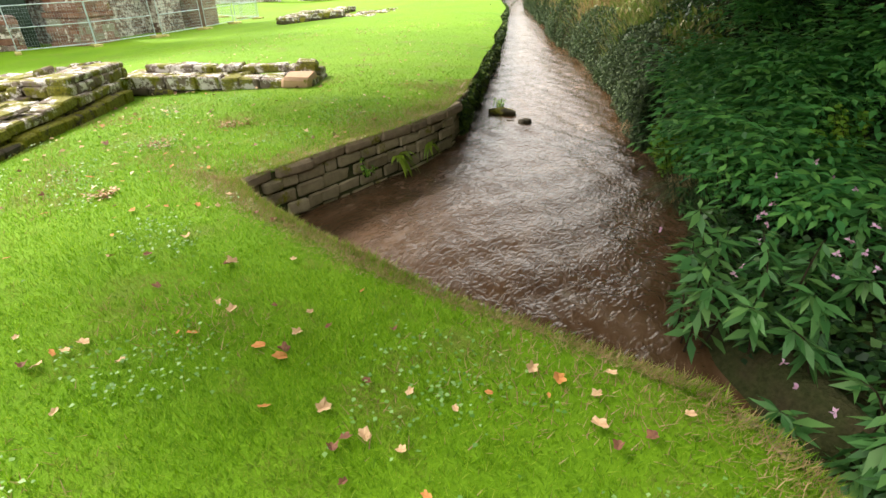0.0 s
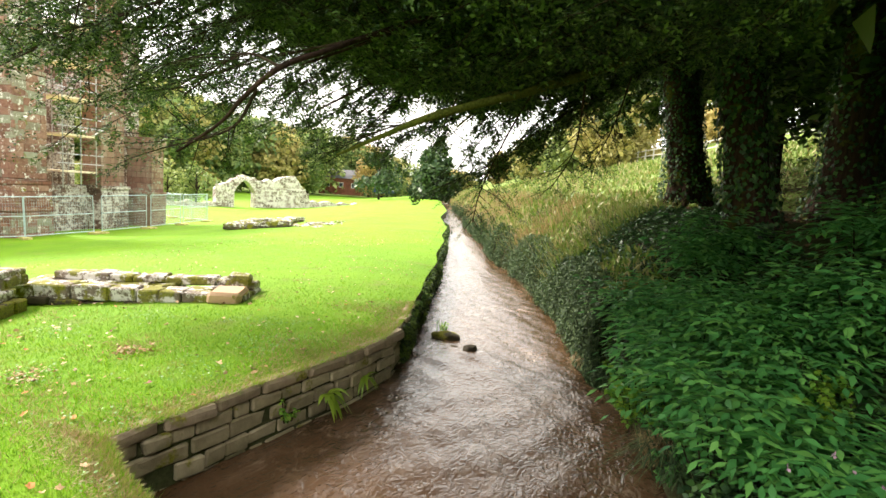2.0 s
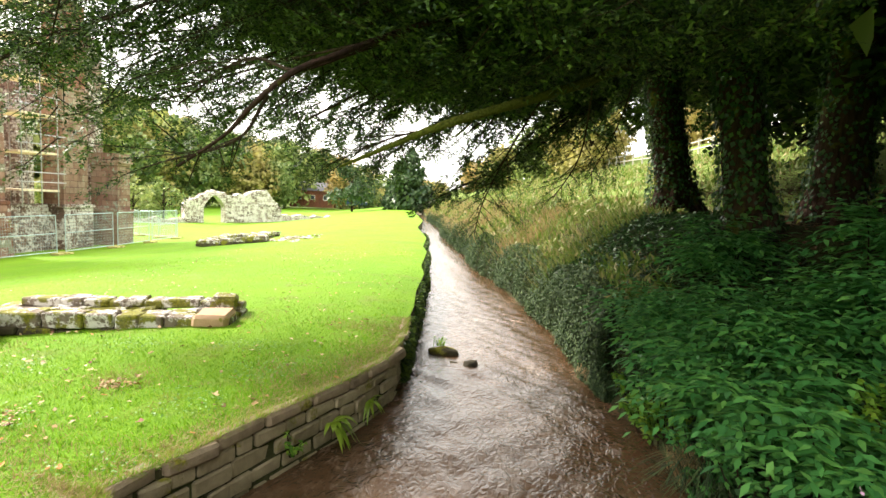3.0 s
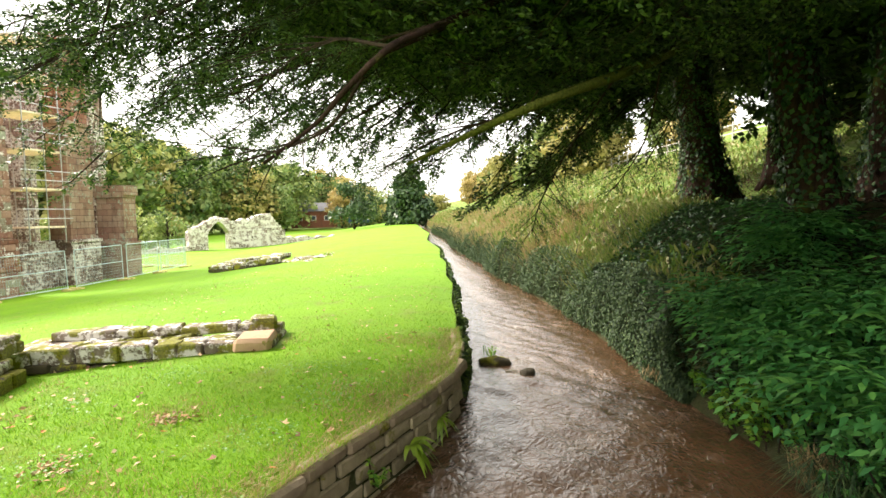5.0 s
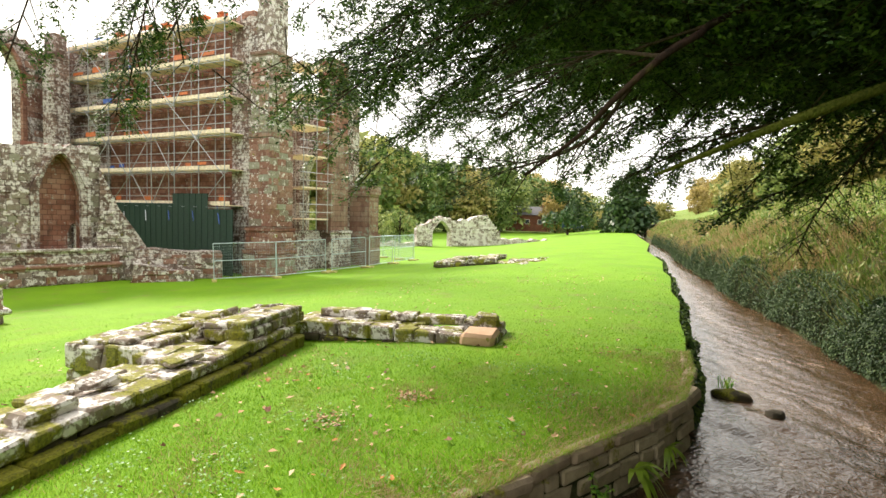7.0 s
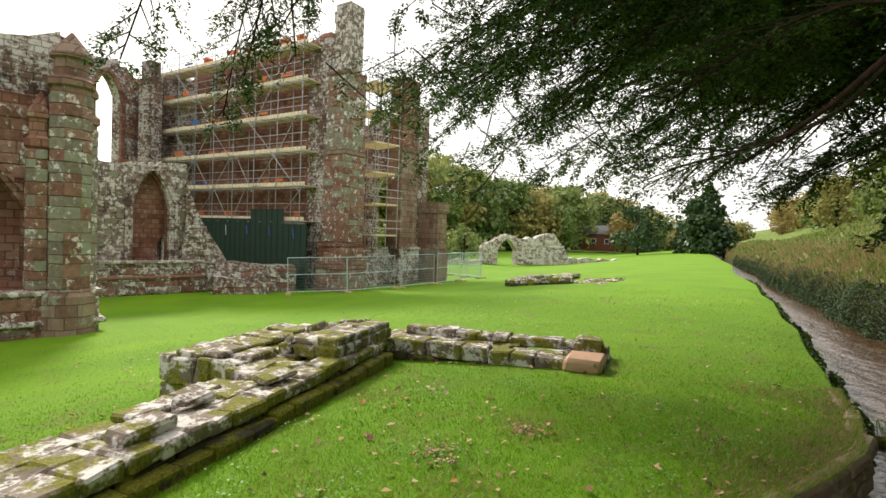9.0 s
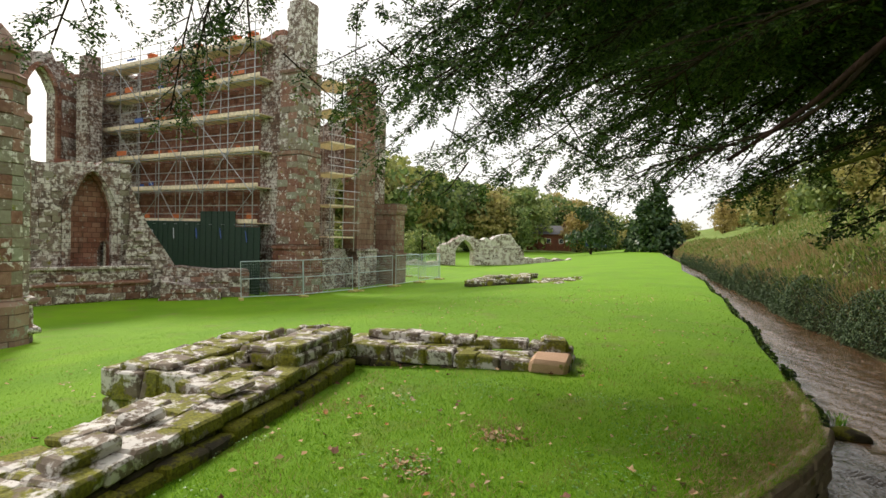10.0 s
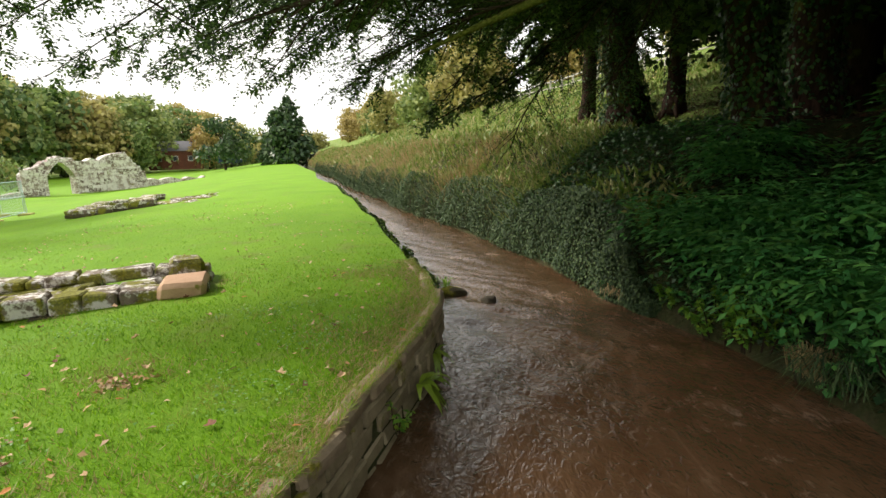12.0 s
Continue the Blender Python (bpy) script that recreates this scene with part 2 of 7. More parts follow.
BOARD = plain_mat("scaffold_board", (0.80, 0.68, 0.52), 0.8)
HOARD = plain_mat("green_hoarding", (0.012, 0.035, 0.024), 0.6)
CONCRETE = plain_mat("fence_foot_concrete", (0.45, 0.40, 0.15), 0.8)
YEW_BARK = bark_mat("yew_bark", (0.018, 0.011, 0.008), (0.065, 0.036, 0.026), moss=0.1)
LIMB_BARK = bark_mat("mossy_limb_bark", (0.05, 0.035, 0.02), (0.14, 0.11, 0.06), moss=1.15)
TWIG_BARK = bark_mat("twig_bark", (0.02, 0.015, 0.01), (0.06, 0.04, 0.025))
WOOD = plain_mat("weathered_rail", (0.42, 0.40, 0.36), 0.85)
RED_BRICK = masonry_mat("house_brick", ((0.16, 0.05, 0.035), (0.22, 0.08, 0.05), (0.26, 0.11, 0.07)), 0.0, (0.25, 0.09))
SLATE = plain_mat("roof_slate", (0.10, 0.10, 0.11), 0.6)
YEW_LEAF = leaf_mat("yew_needles", (0.005, 0.018, 0.006), (0.026, 0.064, 0.018), (0.075, 0.145, 0.030), (0.14, 0.22, 0.055), rough=0.55, through=0.22)
IVY_LEAF = leaf_mat("ivy_leaves", (0.010, 0.038, 0.012), (0.028, 0.085, 0.024), (0.07, 0.16, 0.035), rough=0.45, through=0.15)
IVY_GREY = leaf_mat("small_ivy_leaves", (0.012, 0.034, 0.012), (0.035, 0.075, 0.024), (0.09, 0.14, 0.045), rough=0.7, through=0.15)
ELDER_LEAF = leaf_mat("elder_leaves", (0.05, 0.22, 0.06), (0.10, 0.34, 0.09), (0.18, 0.44, 0.10), rough=0.45, through=0.42)
LIME_LEAF = leaf_mat("pale_green_leaves", (0.08, 0.24, 0.03), (0.15, 0.33, 0.035), (0.28, 0.42, 0.05), rough=0.5, through=0.4)
BALSAM_LEAF = leaf_mat("balsam_leaves", (0.05, 0.18, 0.05), (0.10, 0.28, 0.08), (0.17, 0.36, 0.10), rough=0.4, through=0.42)
FERN_LEAF = leaf_mat("fern_fronds", (0.14, 0.24, 0.02), (0.26, 0.38, 0.04), rough=0.45, through=0.35)
FLOWER = leaf_mat("pink_petals", (0.65, 0.35, 0.55), (0.8, 0.55, 0.75), through=0.4)
DRY_LEAF = leaf_mat("dry_grass_blades", (0.28, 0.18, 0.08), (0.45, 0.33, 0.17), through=0.3)
WEED_LEAF = leaf_mat("meadow_weeds", (0.08, 0.16, 0.02), (0.19, 0.27, 0.05), (0.40, 0.32, 0.16), through=0.3)
GRASS = grass_mat()
FALLEN = leaf_mat("fallen_leaves", (0.50, 0.33, 0.17), (0.42, 0.22, 0.09), (0.60, 0.47, 0.30), (0.22, 0.10, 0.06), rough=0.7, through=0.1)
WOOD_GREEN = crown_mat("woodland_leaves", (0.08, 0.16, 0.05), (0.20, 0.28, 0.08), (0.36, 0.35, 0.11))
WOOD_GOLD = crown_mat("autumn_leaves", (0.25, 0.28, 0.08), (0.38, 0.33, 0.11), (0.46, 0.31, 0.12))
DARK_GREEN = leaf_mat("conifer_leaves", (0.02, 0.055, 0.022), (0.045, 0.095, 0.03), (0.085, 0.14, 0.045), through=0.15)


# ---- building blocks ----
def smooth01(a, b, v):
    t = np.clip((v - a) / (b - a), 0, 1)
    return t * t * (3 - 2 * t)


def part(name, bm, mat, parent=None, label="", kind=""):
    me = bpy.data.meshes.new(name)
    bm.to_mesh(me)
    bm.free()
    return mesh_part(name, me, mat, parent, label, kind)


def mesh_part(name, me, mat, parent=None, label="", kind=""):
    if mat and not me.materials:
        me.materials.append(mat)
    ob = new(name, me)
    if parent:
        ob.parent = parent
    return tagged(ob, label=label, kind=kind)


def thing(name, label, category, loc=(0, 0, 0), group="", kind="", rz=0.0):
    ob = new(name)
    ob.empty_display_size = 0.2
    ob.matrix_basis = pose(*loc, 0, 0, rz)
    return tagged(ob, label, category, group, kind)


def add_box(bm, lo, hi, jitter=0.0, rnd=None, m=None):
    vs = [bm.verts.new((x, y, z)) for z in (lo[2], hi[2]) for y in (lo[1], hi[1]) for x in (lo[0], hi[0])]
    for v in vs:
        if jitter:
            v.co += Vector([rnd.uniform(-jitter, jitter) for _ in range(3)])
        if m:
            v.co = m @ v.co
    for f in ((0, 2, 3, 1), (4, 5, 7, 6), (0, 1, 5, 4), (2, 6, 7, 3), (0, 4, 6, 2), (1, 3, 7, 5)):
        bm.faces.new([vs[i] for i in f])


def box_bm(lo, hi, bevel=0.0, jitter=0.0, rnd=None):
    bm = bmesh.new()
    add_box(bm, lo, hi, jitter, rnd)
    if bevel:
        bmesh.ops.bevel(bm, geom=bm.edges[:], offset=bevel, segments=1, affect="EDGES")
    return bm


def np_mesh(name, verts, faces_flat, per):
    """A mesh out of arrays: faces_flat holds per vertex numbers a face."""
    me = bpy.data.meshes.new(name)
    verts = np.asarray(verts, dtype=np.float32).reshape(-1, 3)
    faces_flat = np.asarray(faces_flat, dtype=np.int32).ravel()
    n = len(faces_flat) // per
    me.vertices.add(len(verts))
    me.vertices.foreach_set("co", verts.ravel())
    me.loops.add(len(faces_flat))
    me.loops.foreach_set("vertex_index", faces_flat)
    me.polygons.add(n)
    me.polygons.foreach_set("loop_start", np.arange(n, dtype=np.int32) * per)
    me.update(calc_edges=True)
    return me


def unit(v):
    return v / np.maximum(1e-9, np.linalg.norm(v, axis=-1, keepdims=True))


def leaf_mesh(name, base, way, normal, length, width, fold=0.15):
    """Leaves of four corners each: base, two sides, tip."""
    way = unit(way)
    side = unit(np.cross(way, normal))
    up = np.cross(side, way)
    L, W = np.reshape(length, (-1, 1)), np.reshape(width, (-1, 1))
    mid = base + way * L * 0.45
    v = np.stack([base, mid + side * W / 2 + up * W * fold, base + way * L - up * L * 0.08, mid - side * W / 2 + up * W * fold], axis=1)
    return np_mesh(name, v, np.arange(len(base) * 4), 4)


def blade_mesh(name, base, tip, width, rng):
    """Grass blades, a triangle each."""
    a = rng.uniform(0, 2 * np.pi, len(base))
    s = np.stack([np.cos(a), np.sin(a), np.zeros_like(a)], 1) * np.reshape(width, (-1, 1)) / 2
    return np_mesh(name, np.stack([base - s, base + s, tip], axis=1), np.arange(len(base) * 3), 3)


def tube(bm, pts, radii, sides=8, wob=0.0, rnd=None):
    rings = []
    pts = [Vector(p) for p in pts]
    for i, p in enumerate(pts):
        d = (pts[min(i + 1, len(pts) - 1)] - pts[max(i - 1, 0)]).normalized()
        a = d.orthogonal().normalized() if not rings else (ref - d * ref.dot(d)).normalized()
        ref = a
        b = d.cross(a)
        r = radii[i]
        rings.append([bm.verts.new(p + (a * math.cos(2 * math.pi * k / sides) + b * math.sin(2 * math.pi * k / sides)) * r
                                   * (1 + (rnd.uniform(-wob, wob) if rnd else 0))) for k in range(sides)])
    for r0, r1 in zip(rings, rings[1:]):
        for k in range(sides):
            bm.faces.new((r0[k], r0[(k + 1) % sides], r1[(k + 1) % sides], r1[k]))
    bm.faces.new(rings[0][::-1])
    bm.faces.new(rings[-1])


def smooth_line(pts, n=6):
    """A Catmull-Rom line through the points."""
    P = [np.array(p, float) for p in pts]
    P = [2 * P[0] - P[1]] + P + [2 * P[-1] - P[-2]]
    out = []
    for i in range(1, len(P) - 2):
        for t in np.linspace(0, 1, n, endpoint=False):
            a, b, c, d = P[i - 1:i + 3]
            out.append(0.5 * (2 * b + (c - a) * t + (2 * a - 5 * b + 4 * c - d) * t * t + (3 * b - a - 3 * c + d) * t ** 3))
    out.append(P[-2])
    return np.array(out)


# ---- the ground: lawn, stream bed, banks, hillside ----
LEFT_Y = [-60, 0, 2.2, 2.4, 2.6, 2.7, 2.8, 3.0, 3.15, 3.45, 3.75, 4.3, 4.9, 5.5, 6.2, 7.0, 8.1, 9.1, 10.3, 11.9, 14.5, 16.2, 20.4, 22.7, 27.9, 38, 51.6, 135, 400]
LEFT_X = [6.0, 3.1, 2.65, 2.5, 2.2, 1.4, 0.7, 0.1, -0.5, -1.3, -1.82, -1.67, -1.57, -1.42, -1.27, -1.17, -1.35, -1.65, -1.95, -2.45, -3.1, -3.75, -4.9, -5.8, -7.3, -11.2, -15.2, -45.9, -150]
RIGHT_Y = [-60, 0, 2.2, 3, 3.6, 4.8, 5.7, 6.5, 7, 8, 9.6, 11.2, 12.6, 14.2, 16.1, 18, 20.6, 25.3, 27.2, 37.5, 48, 60, 140, 400]
RIGHT_X = [6.8, 3.9, 3.3, 2.6, 2.25, 1.95, 2.0, 1.9, 1.8, 1.4, 0.95, 0.5, 0.1, -0.45, -1.2, -1.9, -3.2, -4.6, -5.4, -9.2, -12.4, -17, -45.4, -149]
WATER_Z = -0.6


def left_x(y):
    return np.interp(y, LEFT_Y, LEFT_X)


def right_x(y):
    return np.interp(y, RIGHT_Y, RIGHT_X)


def lawn_z(x, y):
    s = -0.944 * (x + 1.4) - 0.33 * (y - 8.5)
    return -1.8 * smooth01(1, 22, s) + 0.3 * smooth01(60, 120, y) - 0.05 * smooth01(0.5, 0.0, np.abs(left_x(y) - x))


def bank_z(x, y):
    """The right-hand bank: a steep ivied edge, a terrace with the yews, the hillside."""
    r = (x - right_x(y)) * np.interp(y, [3, 9], [1.0, 0.94])
    low = smooth01(10.0, 8.0, y)
    h = WATER_Z - 0.1 + (1.15 - 0.65 * low) * smooth01(0.0, 0.45, r) + (1.35 + 0.65 * low) * smooth01(0.35, 2.3 + 0.9 * low, r)
    slope = 0.33 * np.clip(r - 5, 0, 22) + 0.05 * np.clip(r - 27, 0, 300)
    near = smooth01(6.5, 2.0, y)
    h = h - near * 0.55 * smooth01(0.2, 1.0, r)
    return h + slope + 0.12 * np.sin(x * 1.7 + y) * smooth01(0.8, 2, r) * 0.6


def build_ground():
    ys = np.concatenate([np.linspace(-60, -2, 16), np.linspace(-1, 2.1, 14), np.linspace(2.2, 8, 100), np.linspace(8.15, 30, 110),
                         np.linspace(31, 80, 50), np.linspace(83, 400, 40), [700, 1200]])
    lo = np.concatenate([[-900, -400, -200], np.linspace(-120, -32, 20), np.linspace(-30, -8, 28), np.linspace(-7.6, -1.5, 18), [-1.2, -0.9, -0.6, -0.4, -0.2, -0.1, -0.03, 0.0]])
    hi = np.concatenate([[0.0, 0.1, 0.2, 0.3, 0.45, 0.6, 0.8, 1.1], np.linspace(1.4, 8, 18), np.linspace(8.6, 32, 26), [40, 60, 90, 150, 300, 600, 1200]])
    V, kinds = [], None
    for y in ys:
        xl, xr = left_x(min(y, 400)), right_x(min(y, 400))
        row = [(xl + d, y, float(lawn_z(xl + d, y))) for d in lo]
        row += [(xl + 0.03, y, WATER_Z - 0.35), ((xl + xr) / 2, y, WATER_Z - 0.5), (xr - 0.05, y, WATER_Z - 0.3)]
        row += [(xr + d, y, float(bank_z(xr + d, y))) for d in hi]
        V += row
        nc = len(row)
    nl = len(lo)
    F, M = [], []
    for j in range(len(ys) - 1):
        for i in range(nc - 1):
            a = j * nc + i
            F.append((a, a + 1, a + 1 + nc, a + nc))
            M.append(0 if i < nl - 1 else (1 if i < nl + 2 + 21 or ys[j] < 6 else 2))
    me = np_mesh("ground", V, F, 4)
    for m in (LAWN, SOIL, MEADOW):
        me.materials.append(m)
    me.polygons.foreach_set("material_index", np.array(M, dtype=np.int32))
    me.polygons.foreach_set("use_smooth", [True] * len(M))
    return tagged(mesh_part("ground", me, None), "mown green lawn, stream bed and grassy hillside in one sheet", "ground", kind="structure")


def build_water():
    rng = np.random.default_rng(3)
    ys = np.concatenate([np.linspace(-60, 1, 20), np.linspace(1.3, 30, 360), np.linspace(31, 135, 100)])
    V, n = [], 41
    for y in ys:
        a, b = left_x(y) - 0.02, right_x(y) + 0.35
        x = np.linspace(a, b, n)
        w = 0.005 * np.sin(7 * x + 3.1 * y) + 0.005 * np.sin(5.3 * y - 9 * x + 1.7 * np.sin(2.1 * x + y)) + 0.005 * np.sin(13 * y + 11 * x + 2 * np.sin(y * 3))
        w += 0.03 * np.exp(-((x + 0.75) ** 2 + (y - 8.75) ** 2) / 0.25) + 0.012 * np.sin(9 * y + 4 * x) * np.exp(-((x + 0.6) ** 2 + (y - 8.2) ** 2) / 0.8)
        V += [(xx, y, WATER_Z + ww) for xx, ww in zip(x, w)]
    F = [(j * n + i, j * n + i + 1, (j + 1) * n + i + 1, (j + 1) * n + i) for j in range(len(ys) - 1) for i in range(n - 1)]
    me = np_mesh("water", V, F, 4)
    me.polygons.foreach_set("use_smooth", [True] * len(F))
    return tagged(mesh_part("water", me, WATER), "muddy brown stream in spate with small ripples", "water", kind="structure")


build_ground()
build_water()


# ---- the stone wall that holds the lawn's edge ----
def lerp_line(line, s):
    """The point at length s of a line of points, and its heading."""
    line = np.asarray(line, float)
    seg = np.linalg.norm(np.diff(line, axis=0), axis=1)
    acc = np.concatenate([[0], np.cumsum(seg)])
    s = float(np.clip(s, 0, acc[-1] - 1e-6))
    i = int(np.searchsorted(acc, s, side="right") - 1)
    d = (line[i + 1] - line[i]) / seg[i]
    return line[i] + d * (s - acc[i]), d


def stone_block(rnd, w, d, h, bevel=0.018, jitter=0.012):
    bm = bmesh.new()
    add_box(bm, (0, 0, 0), (w, d, h), jitter, rnd)
    bmesh.ops.bevel(bm, geom=bm.edges[:], offset=bevel, segments=1, affect="EDGES")
    return bm


def build_river_wall():
    rnd = random.Random(5)
    wall = thing("retaining_wall", "damp moss-stained coursed sandstone retaining wall along the stream", "wall", (-1.8, 3.75, WATER_Z), kind="structure")
    inv = wall.matrix_basis.inverted()
    ys = np.linspace(3.74, 8.9, 40)
    line = np.stack([left_x(ys) + 0.035, ys], 1)
    total = np.linalg.norm(np.diff(line, axis=0), axis=1).sum()
    courses = [(-0.94, 0.20), (-0.735, 0.165), (-0.565, 0.15), (-0.41, 0.155), (-0.25, 0.13), (-0.11, 0.14)]
    top = len(courses) - 1
    for c, (z, h) in enumerate(courses):
        s = -rnd.uniform(0, 0.2) if c < top else 0
        while s < total - 0.1:
            w = rnd.uniform(0.17, 0.46) if c < top else rnd.uniform(0.36, 0.6)
            p, d = lerp_line(line, max(0, s))
            out = 0.02 if c == top else rnd.uniform(-0.015, 0.02)
            bm = stone_block(rnd, w - 0.02, 0.15 if c == top else 0.3, h - 0.016, 0.028 if c == top else 0.016, 0.013)
            ob = part("coping_stone" if c == top else "stone", bm, COPING if c == top else WALLSTONE, wall)
            ang = math.atan2(d[1], d[0])
            z0 = z + (float(lawn_z(p[0] - 0.3, p[1])) if c == top else 0)
            ob.matrix_basis = inv @ Matrix.Translation((p[0] + out, p[1], z0)) @ Matrix.Rotation(ang, 4, "Z") @ pose(0, 0, 0, rnd.uniform(-1, 1), rnd.uniform(-1, 1), rnd.uniform(-1.5, 1.5))
            s += w
    # rubble core behind the joints
    bm = bmesh.new()
    pts = [lerp_line(line, s) for s in np.linspace(0, total, 30)]
    vs = [[bm.verts.new((p[0] + o, p[1], z)) for o, z in ((-0.05, -1.0), (-0.05, -0.13), (-0.32, -0.13), (-0.32, -1.0))] for p, d in pts]
    for a, b in zip(vs, vs[1:]):
        for k in range(4):
            bm.faces.new((a[k], a[(k + 1) % 4], b[(k + 1) % 4], b[k]))
    ob = part("wall_core", bm, FOOTDARK, wall)
    ob.matrix_basis = inv.copy()
    # the low wall under the near edge
    near = thing("near_retaining_wall", "dark damp stone wall under the lawn's edge", "wall", (0, 3, WATER_Z), kind="structure")
    inv = near.matrix_basis.inverted()
    yy = np.array([3.74, 3.45, 3.15, 3.0, 2.8, 2.7, 2.6, 2.4, 2.2, 1.9, 1.5])
    line = np.stack([left_x(yy), yy], 1)
    total = np.linalg.norm(np.diff(line, axis=0), axis=1).sum()
    for c, (z, h) in enumerate([(-0.92, 0.28), (-0.63, 0.2), (-0.42, 0.2), (-0.21, 0.16)]):
        s = 0.02
        while s < total - 0.15:
            w = min(rnd.uniform(0.3, 0.6), total - s)
            p, d = lerp_line(line, s + w / 2)
            ob = part("stone", stone_block(rnd, w - 0.012, 0.3, h - 0.01), FOOTDARK if c < 3 else WALLSTONE, near)
            ang = math.atan2(d[1], d[0])
            ob.matrix_basis = inv @ Matrix.Translation((p[0], p[1], z)) @ Matrix.Rotation(ang, 4, "Z") @ Matrix.Translation((-w / 2, -0.3 + 0.02, 0))
            s += w
    # two worn edging stones at the lawn's near corner
    for p, sz, rz in (((2.30, 2.52, -0.19), (0.34, 0.13, 0.15), -50), ((2.53, 2.24, -0.20), (0.36, 0.13, 0.15), -68)):
        bm = stone_block(rnd, *sz, 0.04, 0.02)
        part("edging_stone", bm, COPING, near).matrix_basis = inv @ pose(*p, 0, 0, rz)


build_river_wall()


# ---- foundation remains on the lawn ----
def footing(rnd, parent, inv, origin, ang, length, depth, courses, mats, lip=0.0):
    """Rows of weathered stones: along x, across y, courses stacked up; tops uneven."""
    for z, h, inset, d0, d1, mat in courses:
        y = d0
        while y < d1 - 0.06:
            d = min(rnd.uniform(0.2, 0.42), d1 - y)
            x = inset
            while x < length - inset * 0.3 - 0.08:
                w = min(rnd.uniform(0.2, 0.58), length - x)
                if rnd.random() < 0.97 or y == d0:
                    bm = stone_block(rnd, w - 0.01, d - 0.01, h + rnd.uniform(-0.035, 0.02) * (0.4 if y == d0 else 1), 0.022, 0.014 if y == d0 else 0.026)
                    ob = part("stone", bm, mat, parent)
                    px, py = x, y
                    ob.matrix_basis = inv @ Matrix.Translation(origin) @ Matrix.Rotation(ang, 4, "Z") @ pose(px, py, z + rnd.uniform(-0.015, 0.01), rnd.uniform(-3, 3), rnd.uniform(-2.5, 2.5), 0 if y == d0 else rnd.uniform(-6, 6))
                x += w
            y += d


def build_foundations():
    rnd = random.Random(11)
    # the long wall: near face from (-3.3, 0.6) to (-6.6, 6.6)
    a, b = np.array([-3.35, 0.55]), np.array([-6.35, 6.15])
    ang = math.atan2(*(b - a)[::-1])
    L = float(np.linalg.norm(b - a))
    w = thing("foundation_wall", "low ruined wall of lichened stones with a mossy lower ledge", "ruined wall", (a[0], a[1], float(lawn_z(*a))), group="wall remains on the lawn")
    inv = w.matrix_basis.inverted()
    o = (a[0], a[1], -0.3)
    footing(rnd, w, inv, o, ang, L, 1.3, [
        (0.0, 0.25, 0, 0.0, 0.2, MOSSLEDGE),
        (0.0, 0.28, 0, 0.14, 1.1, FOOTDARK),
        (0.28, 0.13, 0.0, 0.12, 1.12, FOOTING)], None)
    for k in range(3):
        u, v = rnd.uniform(0.3, 0.8) * L, rnd.choice((0.75, 0.5, 0.3))
        part("stone", stone_block(rnd, rnd.uniform(0.3, 0.5), rnd.uniform(0.2, 0.3), 0.10, 0.03, 0.03), FOOTING, w).matrix_basis = (
            inv @ Matrix.Translation(o) @ Matrix.Rotation(ang, 4, "Z") @ pose(u, v, 0.39, 2, -3, rnd.uniform(-12, 12)))
    # its raised north end
    e = a + (b - a) * 0.80
    footing(rnd, w, inv, (e[0], e[1], 0.10), ang, L * 0.27, 1, [(0, 0.16, 0, 0.22, 1.05, FOOTING), (0.15, 0.10, 0.06, 0.25, 1.0, FOOTING)], None)
    # the stub that runs away from it, with a squared face
    s = thing("foundation_block", "squared stub of a lichened ashlar wall two courses high", "ruined wall", (-6.2, 4.0, float(lawn_z(-6.2, 4.0))), group="wall remains on the lawn")
    inv = s.matrix_basis.inverted()
    footing(rnd, s, inv, (-6.23, 3.82, -0.42), ang, 2.3, 1, [(0.0, 0.30, 0, -0.02, 1.15, FOOTING), (0.3, 0.30, 0.0, 0.0, 1.1, FOOTING), (0.58, 0.07, 0.1, 0.3, 1.0, FOOTING)], None)
    # the cross wall toward the stream
    c, d = np.array([-7.1, 6.25]), np.array([-3.85, 7.6])
    ang2 = math.atan2(*(d - c)[::-1])
    L2 = float(np.linalg.norm(d - c))
    x = thing("foundation_cross_wall", "low ruined cross wall of mossy rubble with a pink end stone", "ruined wall", (c[0], c[1], float(lawn_z(*c))), group="wall remains on the lawn")
    inv = x.matrix_basis.inverted()
    o = (c[0], c[1], -0.22)
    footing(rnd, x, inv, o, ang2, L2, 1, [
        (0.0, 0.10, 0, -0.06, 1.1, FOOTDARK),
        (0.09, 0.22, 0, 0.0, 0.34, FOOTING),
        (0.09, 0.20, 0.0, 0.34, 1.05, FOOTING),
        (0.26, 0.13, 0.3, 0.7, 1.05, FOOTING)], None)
    bm = stone_block(rnd, 0.50, 0.40, 0.23, 0.05, 0.03)
    part("stone", bm, PINKSTONE, x, "pink sandstone end block").matrix_basis = inv @ Matrix.Translation((*o[:2], 0.0)) @ Matrix.Rotation(ang2, 4, "Z") @ pose(L2 - 0.52, -0.06, -0.08, 3, 0, -4)
    bm = stone_block(rnd, 0.42, 0.36, 0.26, 0.05, 0.03)
    part("stone", bm, FOOTING, x).matrix_basis = inv @ Matrix.Translation((*o[:2], 0.0)) @ Matrix.Rotation(ang2, 4, "Z") @ pose(L2 - 0.5, 0.6, 0.02, 0, 3, 5)


build_foundations()


